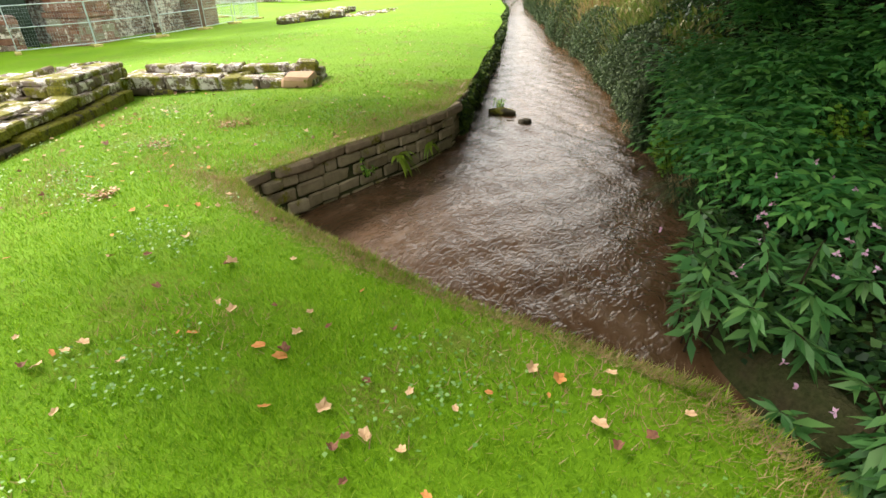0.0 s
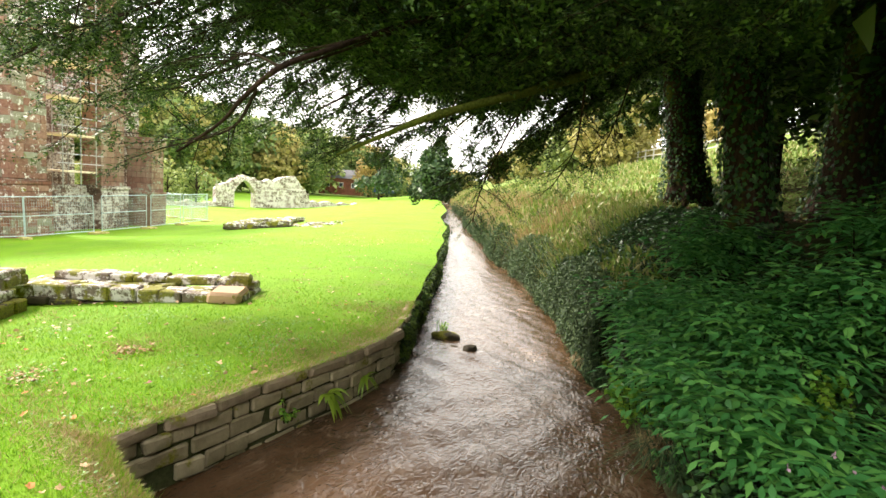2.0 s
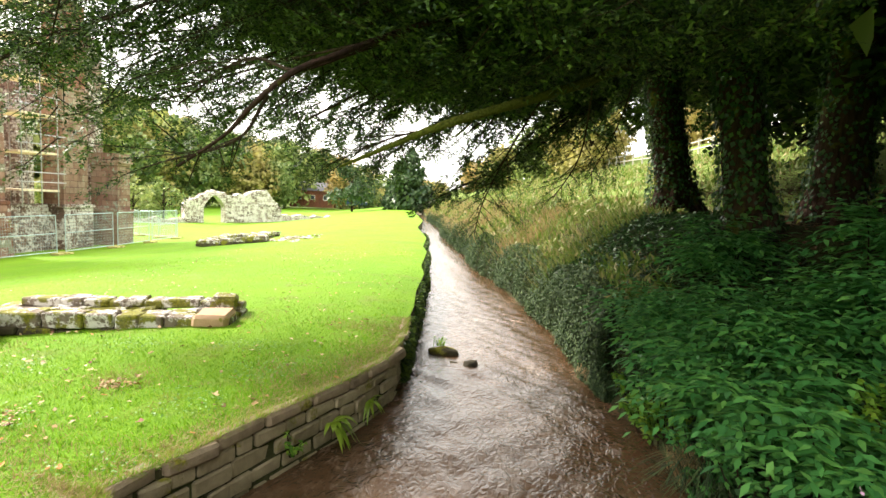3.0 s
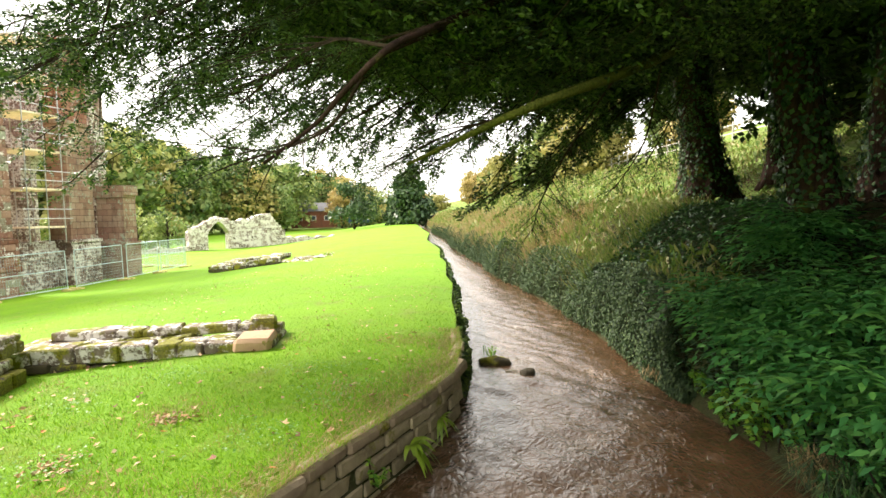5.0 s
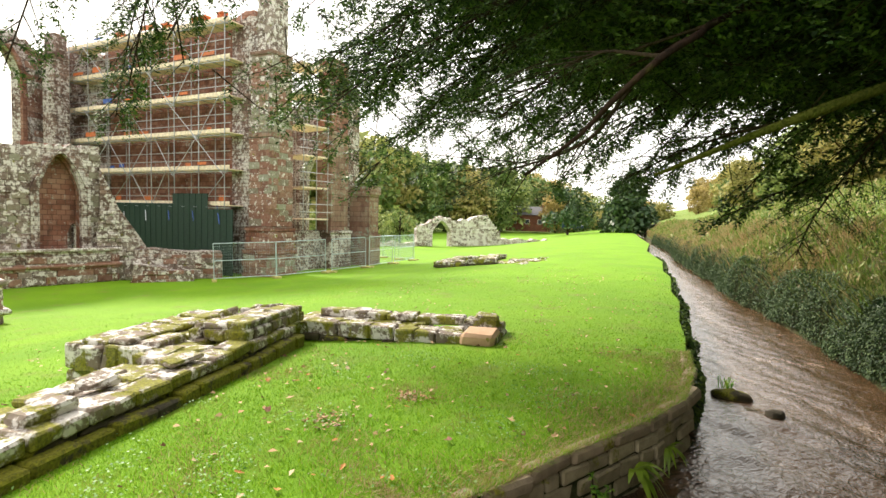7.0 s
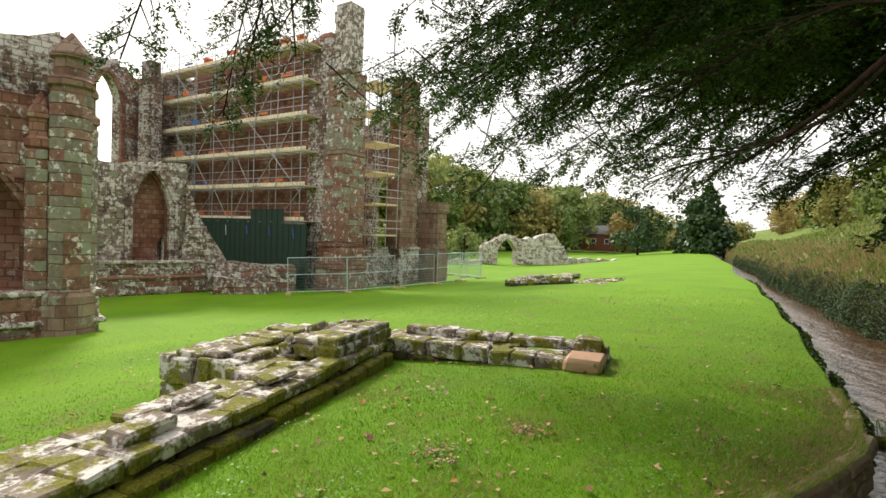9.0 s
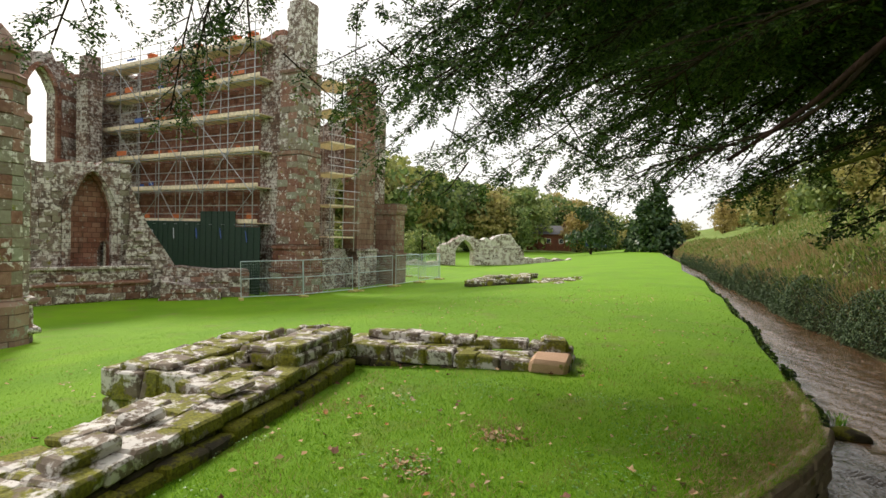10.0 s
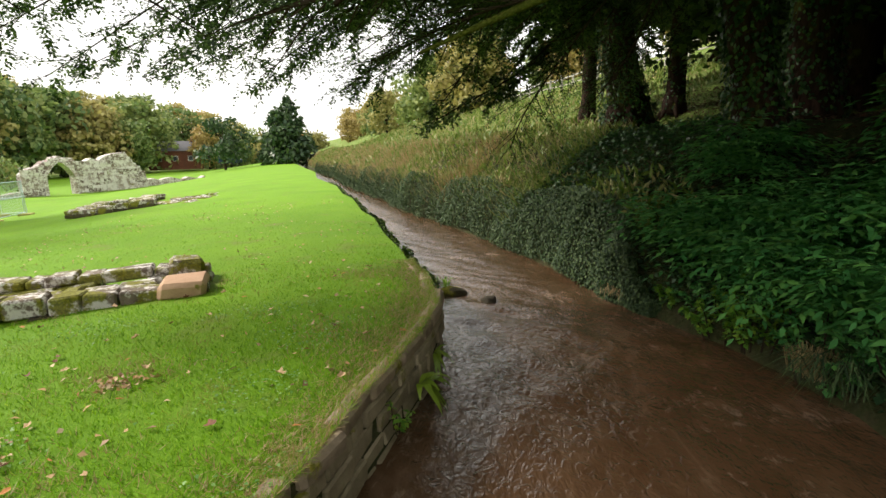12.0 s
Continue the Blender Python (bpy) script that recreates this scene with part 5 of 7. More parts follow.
    # the nearer mass of foliage round the two mossy limbs
    mid = [(-4.6, 4.6, 3.05), (-4.3, 5.2, 2.95), (-3.8, 5.6, 2.7), (-3.4, 5.8, 2.9), (-2.9, 6.2, 2.6), (-2.4, 6.4, 2.7), (-2.0, 6.6, 2.5), (-1.4, 6.6, 2.4), (-3.6, 4.4, 3.1), (-3.0, 4.2, 2.8),
           (-2.9, 5.0, 2.7), (-2.2, 5.2, 2.6), (-3.1, 4.0, 2.6), (-0.7, 6.9, 2.5), (-0.2, 7.3, 2.6), (-3.5, 5.2, 3.5), (-2.6, 5.4, 3.4), (-1.6, 5.8, 3.3), (-0.8, 6.0, 3.5),
           (-3.9, 4.8, 3.9), (-2.8, 4.6, 3.9), (-1.9, 5.0, 4.0), (-1.0, 5.2, 4.1), (-0.2, 5.6, 4.3), (0.5, 6.0, 4.4), (1.0, 7.0, 3.6), (0.4, 7.2, 3.2)]
    boughs = [bough_line((1.6 + rng.uniform(-0.4, 0.4), 8.0 + rng.uniform(-0.4, 0.4), z * 0.55 + 2.9 + rng.uniform(0, 0.6)), (x, y, z + 0.1), 0.8, rng) for x, y, z in mid]
    crown(yb, boughs, rng, rnd, 13, 0.62, 12, 0.050, 0.018, 0.035, 0.018)
    tufts = [np.array(v) + rng.normal(0, 0.28, 3) + [0, 0, 0.1] for v in mid[:18] for _ in range(5)]
    clumps(yb, tufts, rng, 16, 0.2, 0.046, 0.016, 12, 0.17)
    # the dense top that shuts out the sky
    top = []
    for i in range(22):
        x, y = rng.uniform(-3.2, 5.5), rng.uniform(3.6, 11.5)
        z = rng.uniform(4.8, 7.6)
        top.append(bough_line((2.9, 9.6, z + 0.5), (x, y, z), 0.8, rng))
    crown(yb, top, rng, rnd, 6, 1.1, 8, 0.15, 0.075)
    # sprays off the two near limbs
    near = [[(0.4, 6.4, 4.1), (-0.8, 5.6, 3.8), (-2.0, 5.0, 3.2), (-2.7, 4.7, 2.8)], [(-0.62, 5.0, 3.05), (-1.3, 4.9, 2.9), (-2.2, 4.6, 2.6)],
            [(-0.66, 4.05, 2.60), (-1.2, 4.3, 2.75), (-1.9, 4.5, 2.5)], [(-0.8, 4.0, 2.45), (-1.1, 4.1, 2.2), (-1.7, 4.1, 2.05)], [(-0.04, 5.4, 2.5), (-0.8, 5.9, 2.45), (-1.6, 6.2, 2.2)],
            [(0.6, 6.4, 3.0), (0.2, 6.9, 2.5), (-0.2, 7.5, 1.9), (-0.35, 7.8, 1.5)], [(1.0, 7.0, 3.2), (0.9, 7.6, 2.5), (0.6, 8.0, 2.0)], [(1.5, 7.8, 3.6), (1.3, 8.4, 2.9), (1.0, 8.8, 2.3)],
            [(1.6, 8.0, 4.9), (0.2, 7.6, 4.6), (-1.0, 6.9, 4.2)], [(1.4, 8.6, 5.4), (0.4, 6.0, 4.9), (-0.8, 4.4, 4.2), (-1.6, 3.6, 3.7)]]
    crown(yb, [smooth_line(n, 5) for n in near], rng, rnd, 18, 0.55, 18, 0.034, 0.010, 0.05, 0.012)
    # the dark yew further up the stream
    foot = (2.95, 14.4, 2.0)
    ya = thing("yew_tree", "large dark yew with an ivied trunk on the wooded bank", "tree", foot)
    line, rr = build_trunk(ya, foot, (1.9, 14.2, 9.5), 0.40, rnd, YEW_BARK, (-0.1, 0))
    ivy_on_trunk(ya, line, rr, 6000, rng, 8)
    boughs = []
    for i in range(26):
        a = i * 2.4 + rng.uniform(-0.3, 0.3)
        L = rng.uniform(3.5, 6.5)
        z = rng.uniform(5.0, 9.0)
        boughs.append(bough_line((2.8, 14.2, z), (2.8 + L * math.cos(a), 14.2 + L * math.sin(a), z - rng.uniform(0.2, 1.6)), 1.0, rng))
    crown(ya, boughs, rng, rnd, 5, 1.2, 8, 0.16, 0.075)
    foot = (4.75, 10.9, 1.75)
    yc = thing("yew_tree", "dark yew with twin ivied stems on the shaded terrace", "tree", foot)
    line, rr = build_trunk(yc, foot, (5.2, 11.0, 9.0), 0.37, rnd, YEW_BARK, (-0.1, 0))
    ivy_on_trunk(yc, line, rr, 4000, rng, 7)
    boughs = []
    for i in range(26):
        a = i * 2.4 + rng.uniform(-0.3, 0.3)
        L = rng.uniform(3.0, 7.5)
        z = rng.uniform(4.2, 8.5)
        e = np.array([5.0 + L * math.cos(a), 10.9 + L * math.sin(a)])
        boughs.append(bough_line((5.0, 10.9, z), (e[0], e[1], z - rng.uniform(0.2, 1.4)), 1.0, rng))
    crown(yc, boughs, rng, rnd, 5, 1.2, 8, 0.16, 0.075)
    far_places = [(rng.uniform(2.5, 12), rng.uniform(6, 18), rng.uniform(4.9, 7.5)) for _ in range(700)]
    clumps(yc, far_places, rng, 12, 0.5, 0.20, 0.10, 7, 0.5)
    # dark trees added to shut the terrace in behind and keep it dark
    for i, (x, y, z0, h) in enumerate(((9.6, 8.2, 2.6, 8.0), (10.8, 12.6, 3.1, 8.5), (12.5, 5.5, 3.6, 9.0), (13.6, 10.0, 3.8, 9.0), (8.3, 14.8, 3.4, 8.0), (11.0, 17.5, 3.4, 8.5), (6.6, 12.6, 3.0, 6.0))):
        z0 = float(bank_z(x, y))
        yt = thing("yew_tree", "dark dense yew added to close and shade the back of the terrace", "tree", (x, y, z0))
        build_trunk(yt, (x, y, z0), (x + 0.3, y, z0 + 6.5), 0.33, rnd, YEW_BARK)
        pl = []
        for _ in range(190):
            a, u = rng.uniform(0, 2 * math.pi), rng.uniform(0, 1)
            r = 3.0 * math.sqrt(rng.uniform(0.15, 1)) * (1 - 0.5 * u)
            pl.append((x + r * math.cos(a), y + r * math.sin(a), z0 + 1.0 + u * (h - 1.6) + 0.2 * r))
        clumps(yt, pl, rng, 12, 0.6, 0.24, 0.13, 7, 0.55)
    # tall yews added on the sunward side to cast shade over the hillside
    for k, (x, y) in enumerate(((5.2, 17.6), (3.6, 21.4), (7.4, 16.6))):
        z0 = float(bank_z(x, y))
        tall = thing("yew_tree", "tall dark yew with a high crown, added to shade the hillside", "tree", (x, y, z0))
        trunk_line, tr = build_trunk(tall, (x, y, z0), (x + 0.2, y, z0 + 8.0), 0.26, rnd, YEW_BARK)
        ivy_on_trunk(tall, trunk_line, tr, 1200, rng, z0 + 6)
        pl = []
        for _ in range(240):
            a, u = rng.uniform(0, 2 * math.pi), rng.uniform(0, 1)
            r = 4.2 * math.sqrt(rng.uniform(0.05, 1)) * (1 - 0.45 * u)
            pl.append((x + r * math.cos(a), y + r * math.sin(a), z0 + 3.6 + u * 6.5 - 0.12 * r))
        clumps(tall, pl, rng, 12, 0.6, 0.24, 0.13, 7, 0.55)
    # copies added up the slope so that their crowns shade it
    for k, (x, y, g) in enumerate(((7.6, 19.5, 10), (10.5, 22.5, 80), (14.5, 21.0, 150), (12.5, 27.5, 200), (17.5, 26.0, 260), (15.5, 15.0, 310), (9.6, 29.0, 30))):
        copy_thing(yt, Matrix.Translation((x, y, float(bank_z(x, y)) + 0.9)) @ Matrix.Rotation(radians(g), 4, "Z"))
    # unseen yew added behind the path: its crown cuts the near bank's sky light
    foot = (6.6, 4.2, 1.2)
    yd = thing("yew_tree", "broad dark yew added out of view to shade the near bank", "tree", foot)
    line, rr = build_trunk(yd, foot, (6.6, 4.3, 8.5), 0.5, rnd, YEW_BARK)
    ivy_on_trunk(yd, line, rr, 1500, rng, 7)
    boughs = []
    for i in range(6):
        a = i * 2.4 + rng.uniform(-0.3, 0.3)
        L = rng.uniform(3.0, 5.0)
        z = rng.uniform(5.4, 8.0)
        boughs.append(bough_line((6.6, 4.2, z), (6.6 + L * math.cos(a), 4.2 + L * math.sin(a), z - rng.uniform(0.0, 1.0)), 1.0, rng))
    crown(yd, boughs, rng, rnd, 7, 1.2, 10, 0.08, 0.035)
    # thin ends of a bough that hang into the open sky over the lawn
    hang = [[(0.5, 4.0, 5.6), (-1.5, 3.0, 4.6), (-2.9, 2.4, 3.9), (-3.6, 2.2, 3.2)], [(-1.5, 3.0, 4.6), (-2.6, 3.0, 4.0), (-3.5, 3.0, 3.5)],
            [(0.5, 4.0, 5.6), (-1.0, 2.9, 4.2), (-1.9, 2.7, 3.2), (-2.1, 2.7, 2.8)], [(-2.9, 2.4, 3.9), (-3.9, 3.1, 3.5), (-4.3, 3.4, 3.0)],
            ]
    ends = [[(-3.3, 2.6, 4.4), (-4.2, 2.45, 3.5), (-4.75, 2.33, 2.8)], [(-3.4, 3.0, 4.4), (-3.8, 2.95, 3.4), (-3.95, 2.85, 2.65)],
            [(-4.0, 3.2, 4.4), (-4.8, 3.2, 3.4), (-5.05, 3.15, 2.6)], [(-3.3, 3.3, 4.2), (-4.1, 3.4, 3.6), (-4.6, 3.4, 3.25)]]
    crown(yd, [smooth_line(n, 5) for n in hang], rng, rnd, 7, 0.35, 14, 0.032, 0.009, 0.2, 0.012)
    crown(yd, [smooth_line(n, 5) for n in ends], rng, rnd, 16, 0.3, 16, 0.042, 0.013, 0.12, 0.008)


build_yews()


# ---- growth on the banks ----
def scatter_bank(n, y0, y1, r0, r1, rng, lift=(0, 0.1), power=1.0):
    y = y0 + (y1 - y0) * rng.uniform(0, 1, n) ** power
    r = rng.uniform(r0, r1, n)
    x = right_x(y) + r
    z = bank_z(x, y) + rng.uniform(*lift, n)
    return np.stack([x, y, z], 1)


def ivy_curtain():
    rng = np.random.default_rng(31)
    n = 95000
    y = 8.2 + 62 * rng.uniform(0, 1, n) ** 2.0
    h = rng.uniform(0.0, 1.0, n) * smooth01(7.6, 9.8, y)
    wave = 0.05 * np.sin(y * 3.1 + 1.5 * np.sin(y * 1.3)) + 0.03 * np.sin(y * 9.7 + 1) + 0.04 * np.sin(h * 6 + y * 2)
    x = right_x(y) + 0.04 + 0.5 * h ** 2.2 - wave * 0.7 + rng.uniform(-0.06, 0.08, n)
    z = WATER_Z + 0.02 + h * 1.35 + 0.1 * np.sin(y * 1.3)
    P = np.stack([x, y, z], 1)
    way = np.array([-0.35, 0, -1.0]) + rng.normal(0, 0.35, (n, 3))
    nr = np.array([-1.0, -0.15, 0.5]) + rng.normal(0, 0.4, (n, 3))
    s = rng.uniform(0.024, 0.044, n) * (1 + 0.02 * (y - 6))
    me = leaf_mesh("ivy_curtain", P, way, nr, s * 1.1, s)
    tagged(mesh_part("ivy_curtain", me, IVY_GREY), "dense grey-green ivy hanging down the stream's bank", "ivy", kind="stuff")
    n = 24000
    P = scatter_bank(n, 3.5, 14, 0.2, 2.3, rng, (0.0, 0.16), 1.25)
    way = rng.normal(0, 1, (n, 3)) * [1, 1, 0.5]
    s = rng.uniform(0.04, 0.08, n)
    me = leaf_mesh("ground_ivy", P, way, np.array([-0.2, 0, 1.0]) + rng.normal(0, 0.4, (n, 3)), s * 1.2, s)
    tagged(mesh_part("ground_ivy", me, IVY_LEAF), "low ivy and bramble leaves over the terrace", "ivy", kind="stuff")
    n = 22000
    P = scatter_bank(n, 5, 24, 1.3, 10.0, rng, (0.005, 0.04))
    me = leaf_mesh("leaf_litter", P, rng.normal(0, 1, (n, 3)) * [1, 1, 0.2], np.array([0, 0, 1.0]) + rng.normal(0, 0.3, (n, 3)), rng.uniform(0.05, 0.1, n), rng.uniform(0.03, 0.06, n))
    tagged(mesh_part("leaf_litter", me, leaf_mat("brown_litter", (0.06, 0.03, 0.018), (0.14, 0.07, 0.04), (0.20, 0.11, 0.07), rough=0.8, through=0.05)), "brown fallen leaves under the yews", "leaf litter", kind="stuff")


ivy_curtain()


def shrub(name, label, category, centre, size, n_leaf, leaf, width, mat, seed, compound=0, droop=0.3, group=""):
    """A leafy clump on stems: shoots rise from the foot and carry their leaves toward the light."""
    rng, rnd = np.random.default_rng(seed), random.Random(seed)
    c, sz = np.array(centre, float), np.array(size, float)
    ob = thing(name, label, category, c, group)
    inv = ob.matrix_basis.inverted()
    shoots = max(5, n_leaf // 60)
    bm = bmesh.new()
    P, W, NN, Ln = [], [], [], []
    for i in range(shoots):
        a = rng.uniform(0, 2 * math.pi)
        rr = math.sqrt(rng.uniform(0, 1))
        tip = c + sz * [rr * math.cos(a), rr * math.sin(a), 0] + [0, 0, sz[2] * (1 - 0.55 * rr ** 2) * rng.uniform(0.75, 1.1)]
        foot = c + sz * [0.45 * rr * math.cos(a), 0.45 * rr * math.sin(a), 0]
        line = smooth_line([foot, (foot + tip) / 2 + [0, 0, 0.15 * sz[2]], tip], 4)
        tube(bm, line, np.linspace(0.010, 0.003, len(line)), 4)
        k = n_leaf // shoots
        f = 1 - rng.uniform(0, 1, k) ** 1.6 * 0.8
        for g in f:
            p, d = lerp_line(line, g * float(np.linalg.norm(np.diff(line, axis=0), axis=1).sum()))
            b = rng.uniform(0, 2 * math.pi)
            out = np.array([math.cos(b), math.sin(b), rng.uniform(-droop, 0.5)])
            if compound:
                L = leaf * compound * 0.55
                s = np.cross(out, [0, 0, 1])
                s /= np.linalg.norm(s)
                for q in range(compound):
                    u = (q // 2 + 1) / (compound / 2)
                    P.append(p + out * L * u - np.array([0, 0, 0.12 * L * u * u]))
                    W.append(out * 0.6 + s * (1 if q % 2 else -1) * (1.0 if q < compound - 1 else 0) + [0, 0, -0.25])
                    NN.append([0, 0, 1.0] + rng.normal(0, 0.25, 3))
                    Ln.append(leaf * rng.uniform(0.8, 1.15))
            else:
                P.append(p)
                W.append(out - np.array([0, 0, droop * rng.uniform(0, 1)]))
                NN.append([0, 0, 1.0] + rng.normal(0, 0.35, 3))
                Ln.append(leaf * rng.uniform(0.6, 1.2))
    st = part("stem", bm, TWIG_BARK, ob, kind="stuff")
    st.matrix_basis = inv.copy()
    Ln = np.array(Ln)
    me = leaf_mesh("leaves", np.array(P), np.array(W), np.array(NN), Ln, Ln * width)
    fo = mesh_part("leaves", me, mat, ob)
    fo.matrix_basis = inv.copy()
    return ob


def blades(name, label, category, centre, spread, n, length, mat, seed, lean=0.5, width=0.008):
    rng = np.random.default_rng(seed)
    c = np.array(centre, float)
    ob = thing(name, label, category, c)
    b = c + np.stack([rng.normal(0, spread[0], n), rng.normal(0, spread[1], n), np.zeros(n)], 1)
    a = rng.uniform(0, 2 * np.pi, n)
    L = length * rng.uniform(0.5, 1.1, n)
    m = b + np.stack([np.cos(a) * L * lean * 0.5, np.sin(a) * L * lean * 0.5, L * 0.6], 1)
    t = b + np.stack([np.cos(a) * L * lean * 1.3, np.sin(a) * L * lean * 1.3, L * (0.95 - lean * 0.9)], 1)
    s = np.stack([-np.sin(a), np.cos(a), np.zeros(n)], 1) * width / 2
    V = np.stack([b - s, b + s, m + s, m - s, t], axis=1)
    i = np.arange(n)[:, None] * 5
    q = np.concatenate([i, i + 1, i + 2, i + 3], 1)
    tt = np.concatenate([i + 3, i + 2, i + 4, i + 4], 1)
    me = bpy.data.meshes.new("blade_tuft")
    me.from_pydata(V.reshape(-1, 3).tolist(), [], q.tolist() + tt[:, :3].tolist())
    mesh_part("blade_tuft", me, mat, ob, kind="stuff").matrix_basis = ob.matrix_basis.inverted()
    return ob


def build_bank_plants():
    # elder-like shrubs on the steep bank
    k = 0
    for x, y, z, sx, sy, sz, n in ((2.1, 8.4, 0.3, 0.5, 0.6, 1.0, 400), (2.75, 6.9, 0.0, 0.5, 0.6, 1.05, 420), (2.8, 8.9, 0.6, 0.6, 0.6, 0.8, 360), (2.9, 5.3, 0.0, 0.5, 0.5, 0.9, 380), (2.5, 8.0, 0.45, 0.6, 0.8, 1.0, 420), (3.2, 7.2, 0.6, 0.7, 0.7, 0.95, 420), (3.9, 7.6, 0.9, 0.7, 0.7, 0.8, 360), (2.35, 6.9, -0.1, 0.5, 0.6, 0.9, 400),
                                   (2.9, 6.1, 0.1, 0.6, 0.6, 0.95, 420), (3.6, 6.4, 0.6, 0.6, 0.6, 0.8, 320), (1.95, 8.8, 0.35, 0.5, 0.7, 0.75, 300), (4.6, 6.8, 1.0, 0.8, 0.8, 0.8, 300)):
        k += 1
        shrub("elder_bush", "fresh green elder-like bush on the steep stream bank", "bush", (x, y, float(bank_z(x, y)) - 0.05), (sx, sy, sz * 1.12), int(n * 0.8), 0.135, 0.36, ELDER_LEAF, 100 + k, 7, 0.3, "bushes on the stream bank")
    for x, y, z, sx, sy, sz, n in ((1.95, 6.9, -0.5, 0.5, 0.5, 0.75, 1000), (2.0, 7.8, -0.45, 0.5, 0.5, 0.7, 1000), (1.9, 7.4, -0.62, 0.42, 0.5, 0.55, 900), (2.15, 6.2, -0.6, 0.42, 0.5, 0.7, 1000), (1.75, 8.2, -0.6, 0.35, 0.5, 0.5, 700), (2.45, 5.6, -0.3, 0.45, 0.45, 0.8, 900), (3.3, 5.4, 0.0, 0.6, 0.6, 0.9, 1000), (1.3, 9.3, -0.6, 0.3, 0.5, 0.4, 500)):
        k += 1
        shrub("bramble_clump", "bright green small-leaved clump overhanging the muddy water", "bush", (x, y, z), (sx, sy, sz), n, 0.07, 0.62, LIME_LEAF if k % 2 else ELDER_LEAF, 100 + k, 0, 0.5, "low clumps at the water's edge")
    # balsam beside the near corner
    rng = np.random.default_rng(77)
    spots = [(2.35, 4.15, -0.5, 0.95), (2.15, 3.75, -0.6, 0.8), (2.6, 3.6, -0.5, 0.85), (2.95, 4.2, -0.4, 0.95), (3.0, 3.4, -0.5, 0.75), (3.3, 3.0, -0.5, 0.7), (2.85, 2.9, -0.6, 0.65),
             (3.4, 3.8, -0.3, 0.85), (3.25, 2.4, -0.5, 0.6), (3.8, 3.2, -0.3, 0.8), (3.6, 2.2, -0.4, 0.7), (3.5, 1.6, -0.4, 0.7)]
    for i, (x, y, z, h) in enumerate(spots):
        ob = shrub("balsam_plant", "leafy waterside balsam with long pointed leaves and pink flowers", "plant", (x, y, max(-0.6, float(bank_z(x, y)) - 0.05)), (0.42, 0.42, h), 170, 0.17, 0.30, BALSAM_LEAF, 200 + i, 0, 0.7, "balsam plants at the stream corner")
        fb, fw = [], []
        for _ in range(4):
            a = rng.uniform(0, 2 * math.pi)
            p = np.array([x + 0.3 * math.cos(a), y + 0.3 * math.sin(a), max(-0.6, float(bank_z(x, y)) - 0.05) + h * rng.uniform(0.8, 1.05)])
            for _ in range(5):
                fb.append(p)
                fw.append(rng.normal(0, 1, 3))
        me = leaf_mesh("flowers", np.array(fb), np.array(fw), rng.normal(0, 1, (len(fb), 3)), 0.028, 0.018)
        mesh_part("flowers", me, FLOWER, ob, "small pink flowers", "stuff").matrix_basis = ob.matrix_basis.inverted()
    blades("grass_tussock", "long drooping green grass tussock at the bank's foot", "grass", (2.15, 5.95, -0.45), (0.10, 0.12), 240, 0.5, IVY_GREY, 301, 0.9, 0.008)
    blades("dry_grass_tuft", "dead straw-coloured grass hanging over the water", "grass", (2.0, 6.1, -0.42), (0.05, 0.08), 220, 0.36, DRY_LEAF, 302, 0.45, 0.008)
    blades("dry_grass_tuft", "pale dead grass tuft low on the ivied bank", "grass", (1.30, 9.0, -0.52), (0.09, 0.12), 260, 0.28, DRY_LEAF, 303, 0.9, 0.008)
    # fern on the wall
    for x, y, z, L, n in ((-1.20, 5.8, -0.34, 0.33, 18), (-1.12, 6.5, -0.36, 0.24, 14)):
        rg = np.random.default_rng(int(y * 10))
        ob = thing("hart_fern", "yellow-green strap-leaved fern growing out of the stone wall", "fern", (x - 0.05, y, z), "ferns on the wall")
        V, F = [], []
        for i in range(n):
            a = rg.uniform(-1.5, 1.3)
            up = rg.uniform(0.1, 1.0)
            d = np.array([math.cos(a), math.sin(a), 0])
            s = np.array([-math.sin(a), math.cos(a), 0])
            l = L * rg.uniform(0.7, 1.1)
            prev = len(V)
            for k in range(6):
                u = k / 5
                p = d * l * u * 0.8 + np.array([0, 0, l * (up * u - 0.9 * u * u)])
                w = 0.046 * math.sin(math.pi * min(0.98, 0.12 + u * 0.86)) * (L / 0.3)
                V += [p - s * w / 2, p + s * w / 2]
            F += [(prev + 2 * k, prev + 2 * k + 1, prev + 2 * k + 3, prev + 2 * k + 2) for k in range(5)]
        me = bpy.data.meshes.new("fronds")
        me.from_pydata([tuple(v) for v in V], [], F)
        mesh_part("fronds", me, FERN_LEAF, ob)
    shrub("wall_weed", "small leafy weed rooted in a joint of the stone wall", "plant", (-1.36, 5.25, -0.42), (0.12, 0.14, 0.22), 70, 0.05, 0.7, LIME_LEAF, 320, 0, 0.6)
    # leaves that hang over the left bank beyond the wall
    rng = np.random.default_rng(41)
    n = 20000
    y = 7.8 + 24 * rng.uniform(0, 1, n) ** 1.6
    h = rng.uniform(0, 1, n) ** 0.8
    keep = np.sin(y * 2.3 + 2 * np.sin(y * 0.9)) + np.sin(y * 7.1 + h * 4) > rng.uniform(-1.6, 0.9, n)
    y, h = y[keep], h[keep]
    n = len(y)
    x = left_x(y) + 0.02 + 0.12 * np.sin(h * 2.4) * (0.6 + 0.4 * np.sin(y * 3.3)) * smooth01(7.2, 9.0, y) + rng.uniform(-0.05, 0.05, n)
    P = np.stack([x, y, WATER_Z + 0.03 + h * 0.56 + lawn_z(x - 0.3, y)], 1)
    s = rng.uniform(0.03, 0.065, n) * (1 + 0.02 * (y - 7))
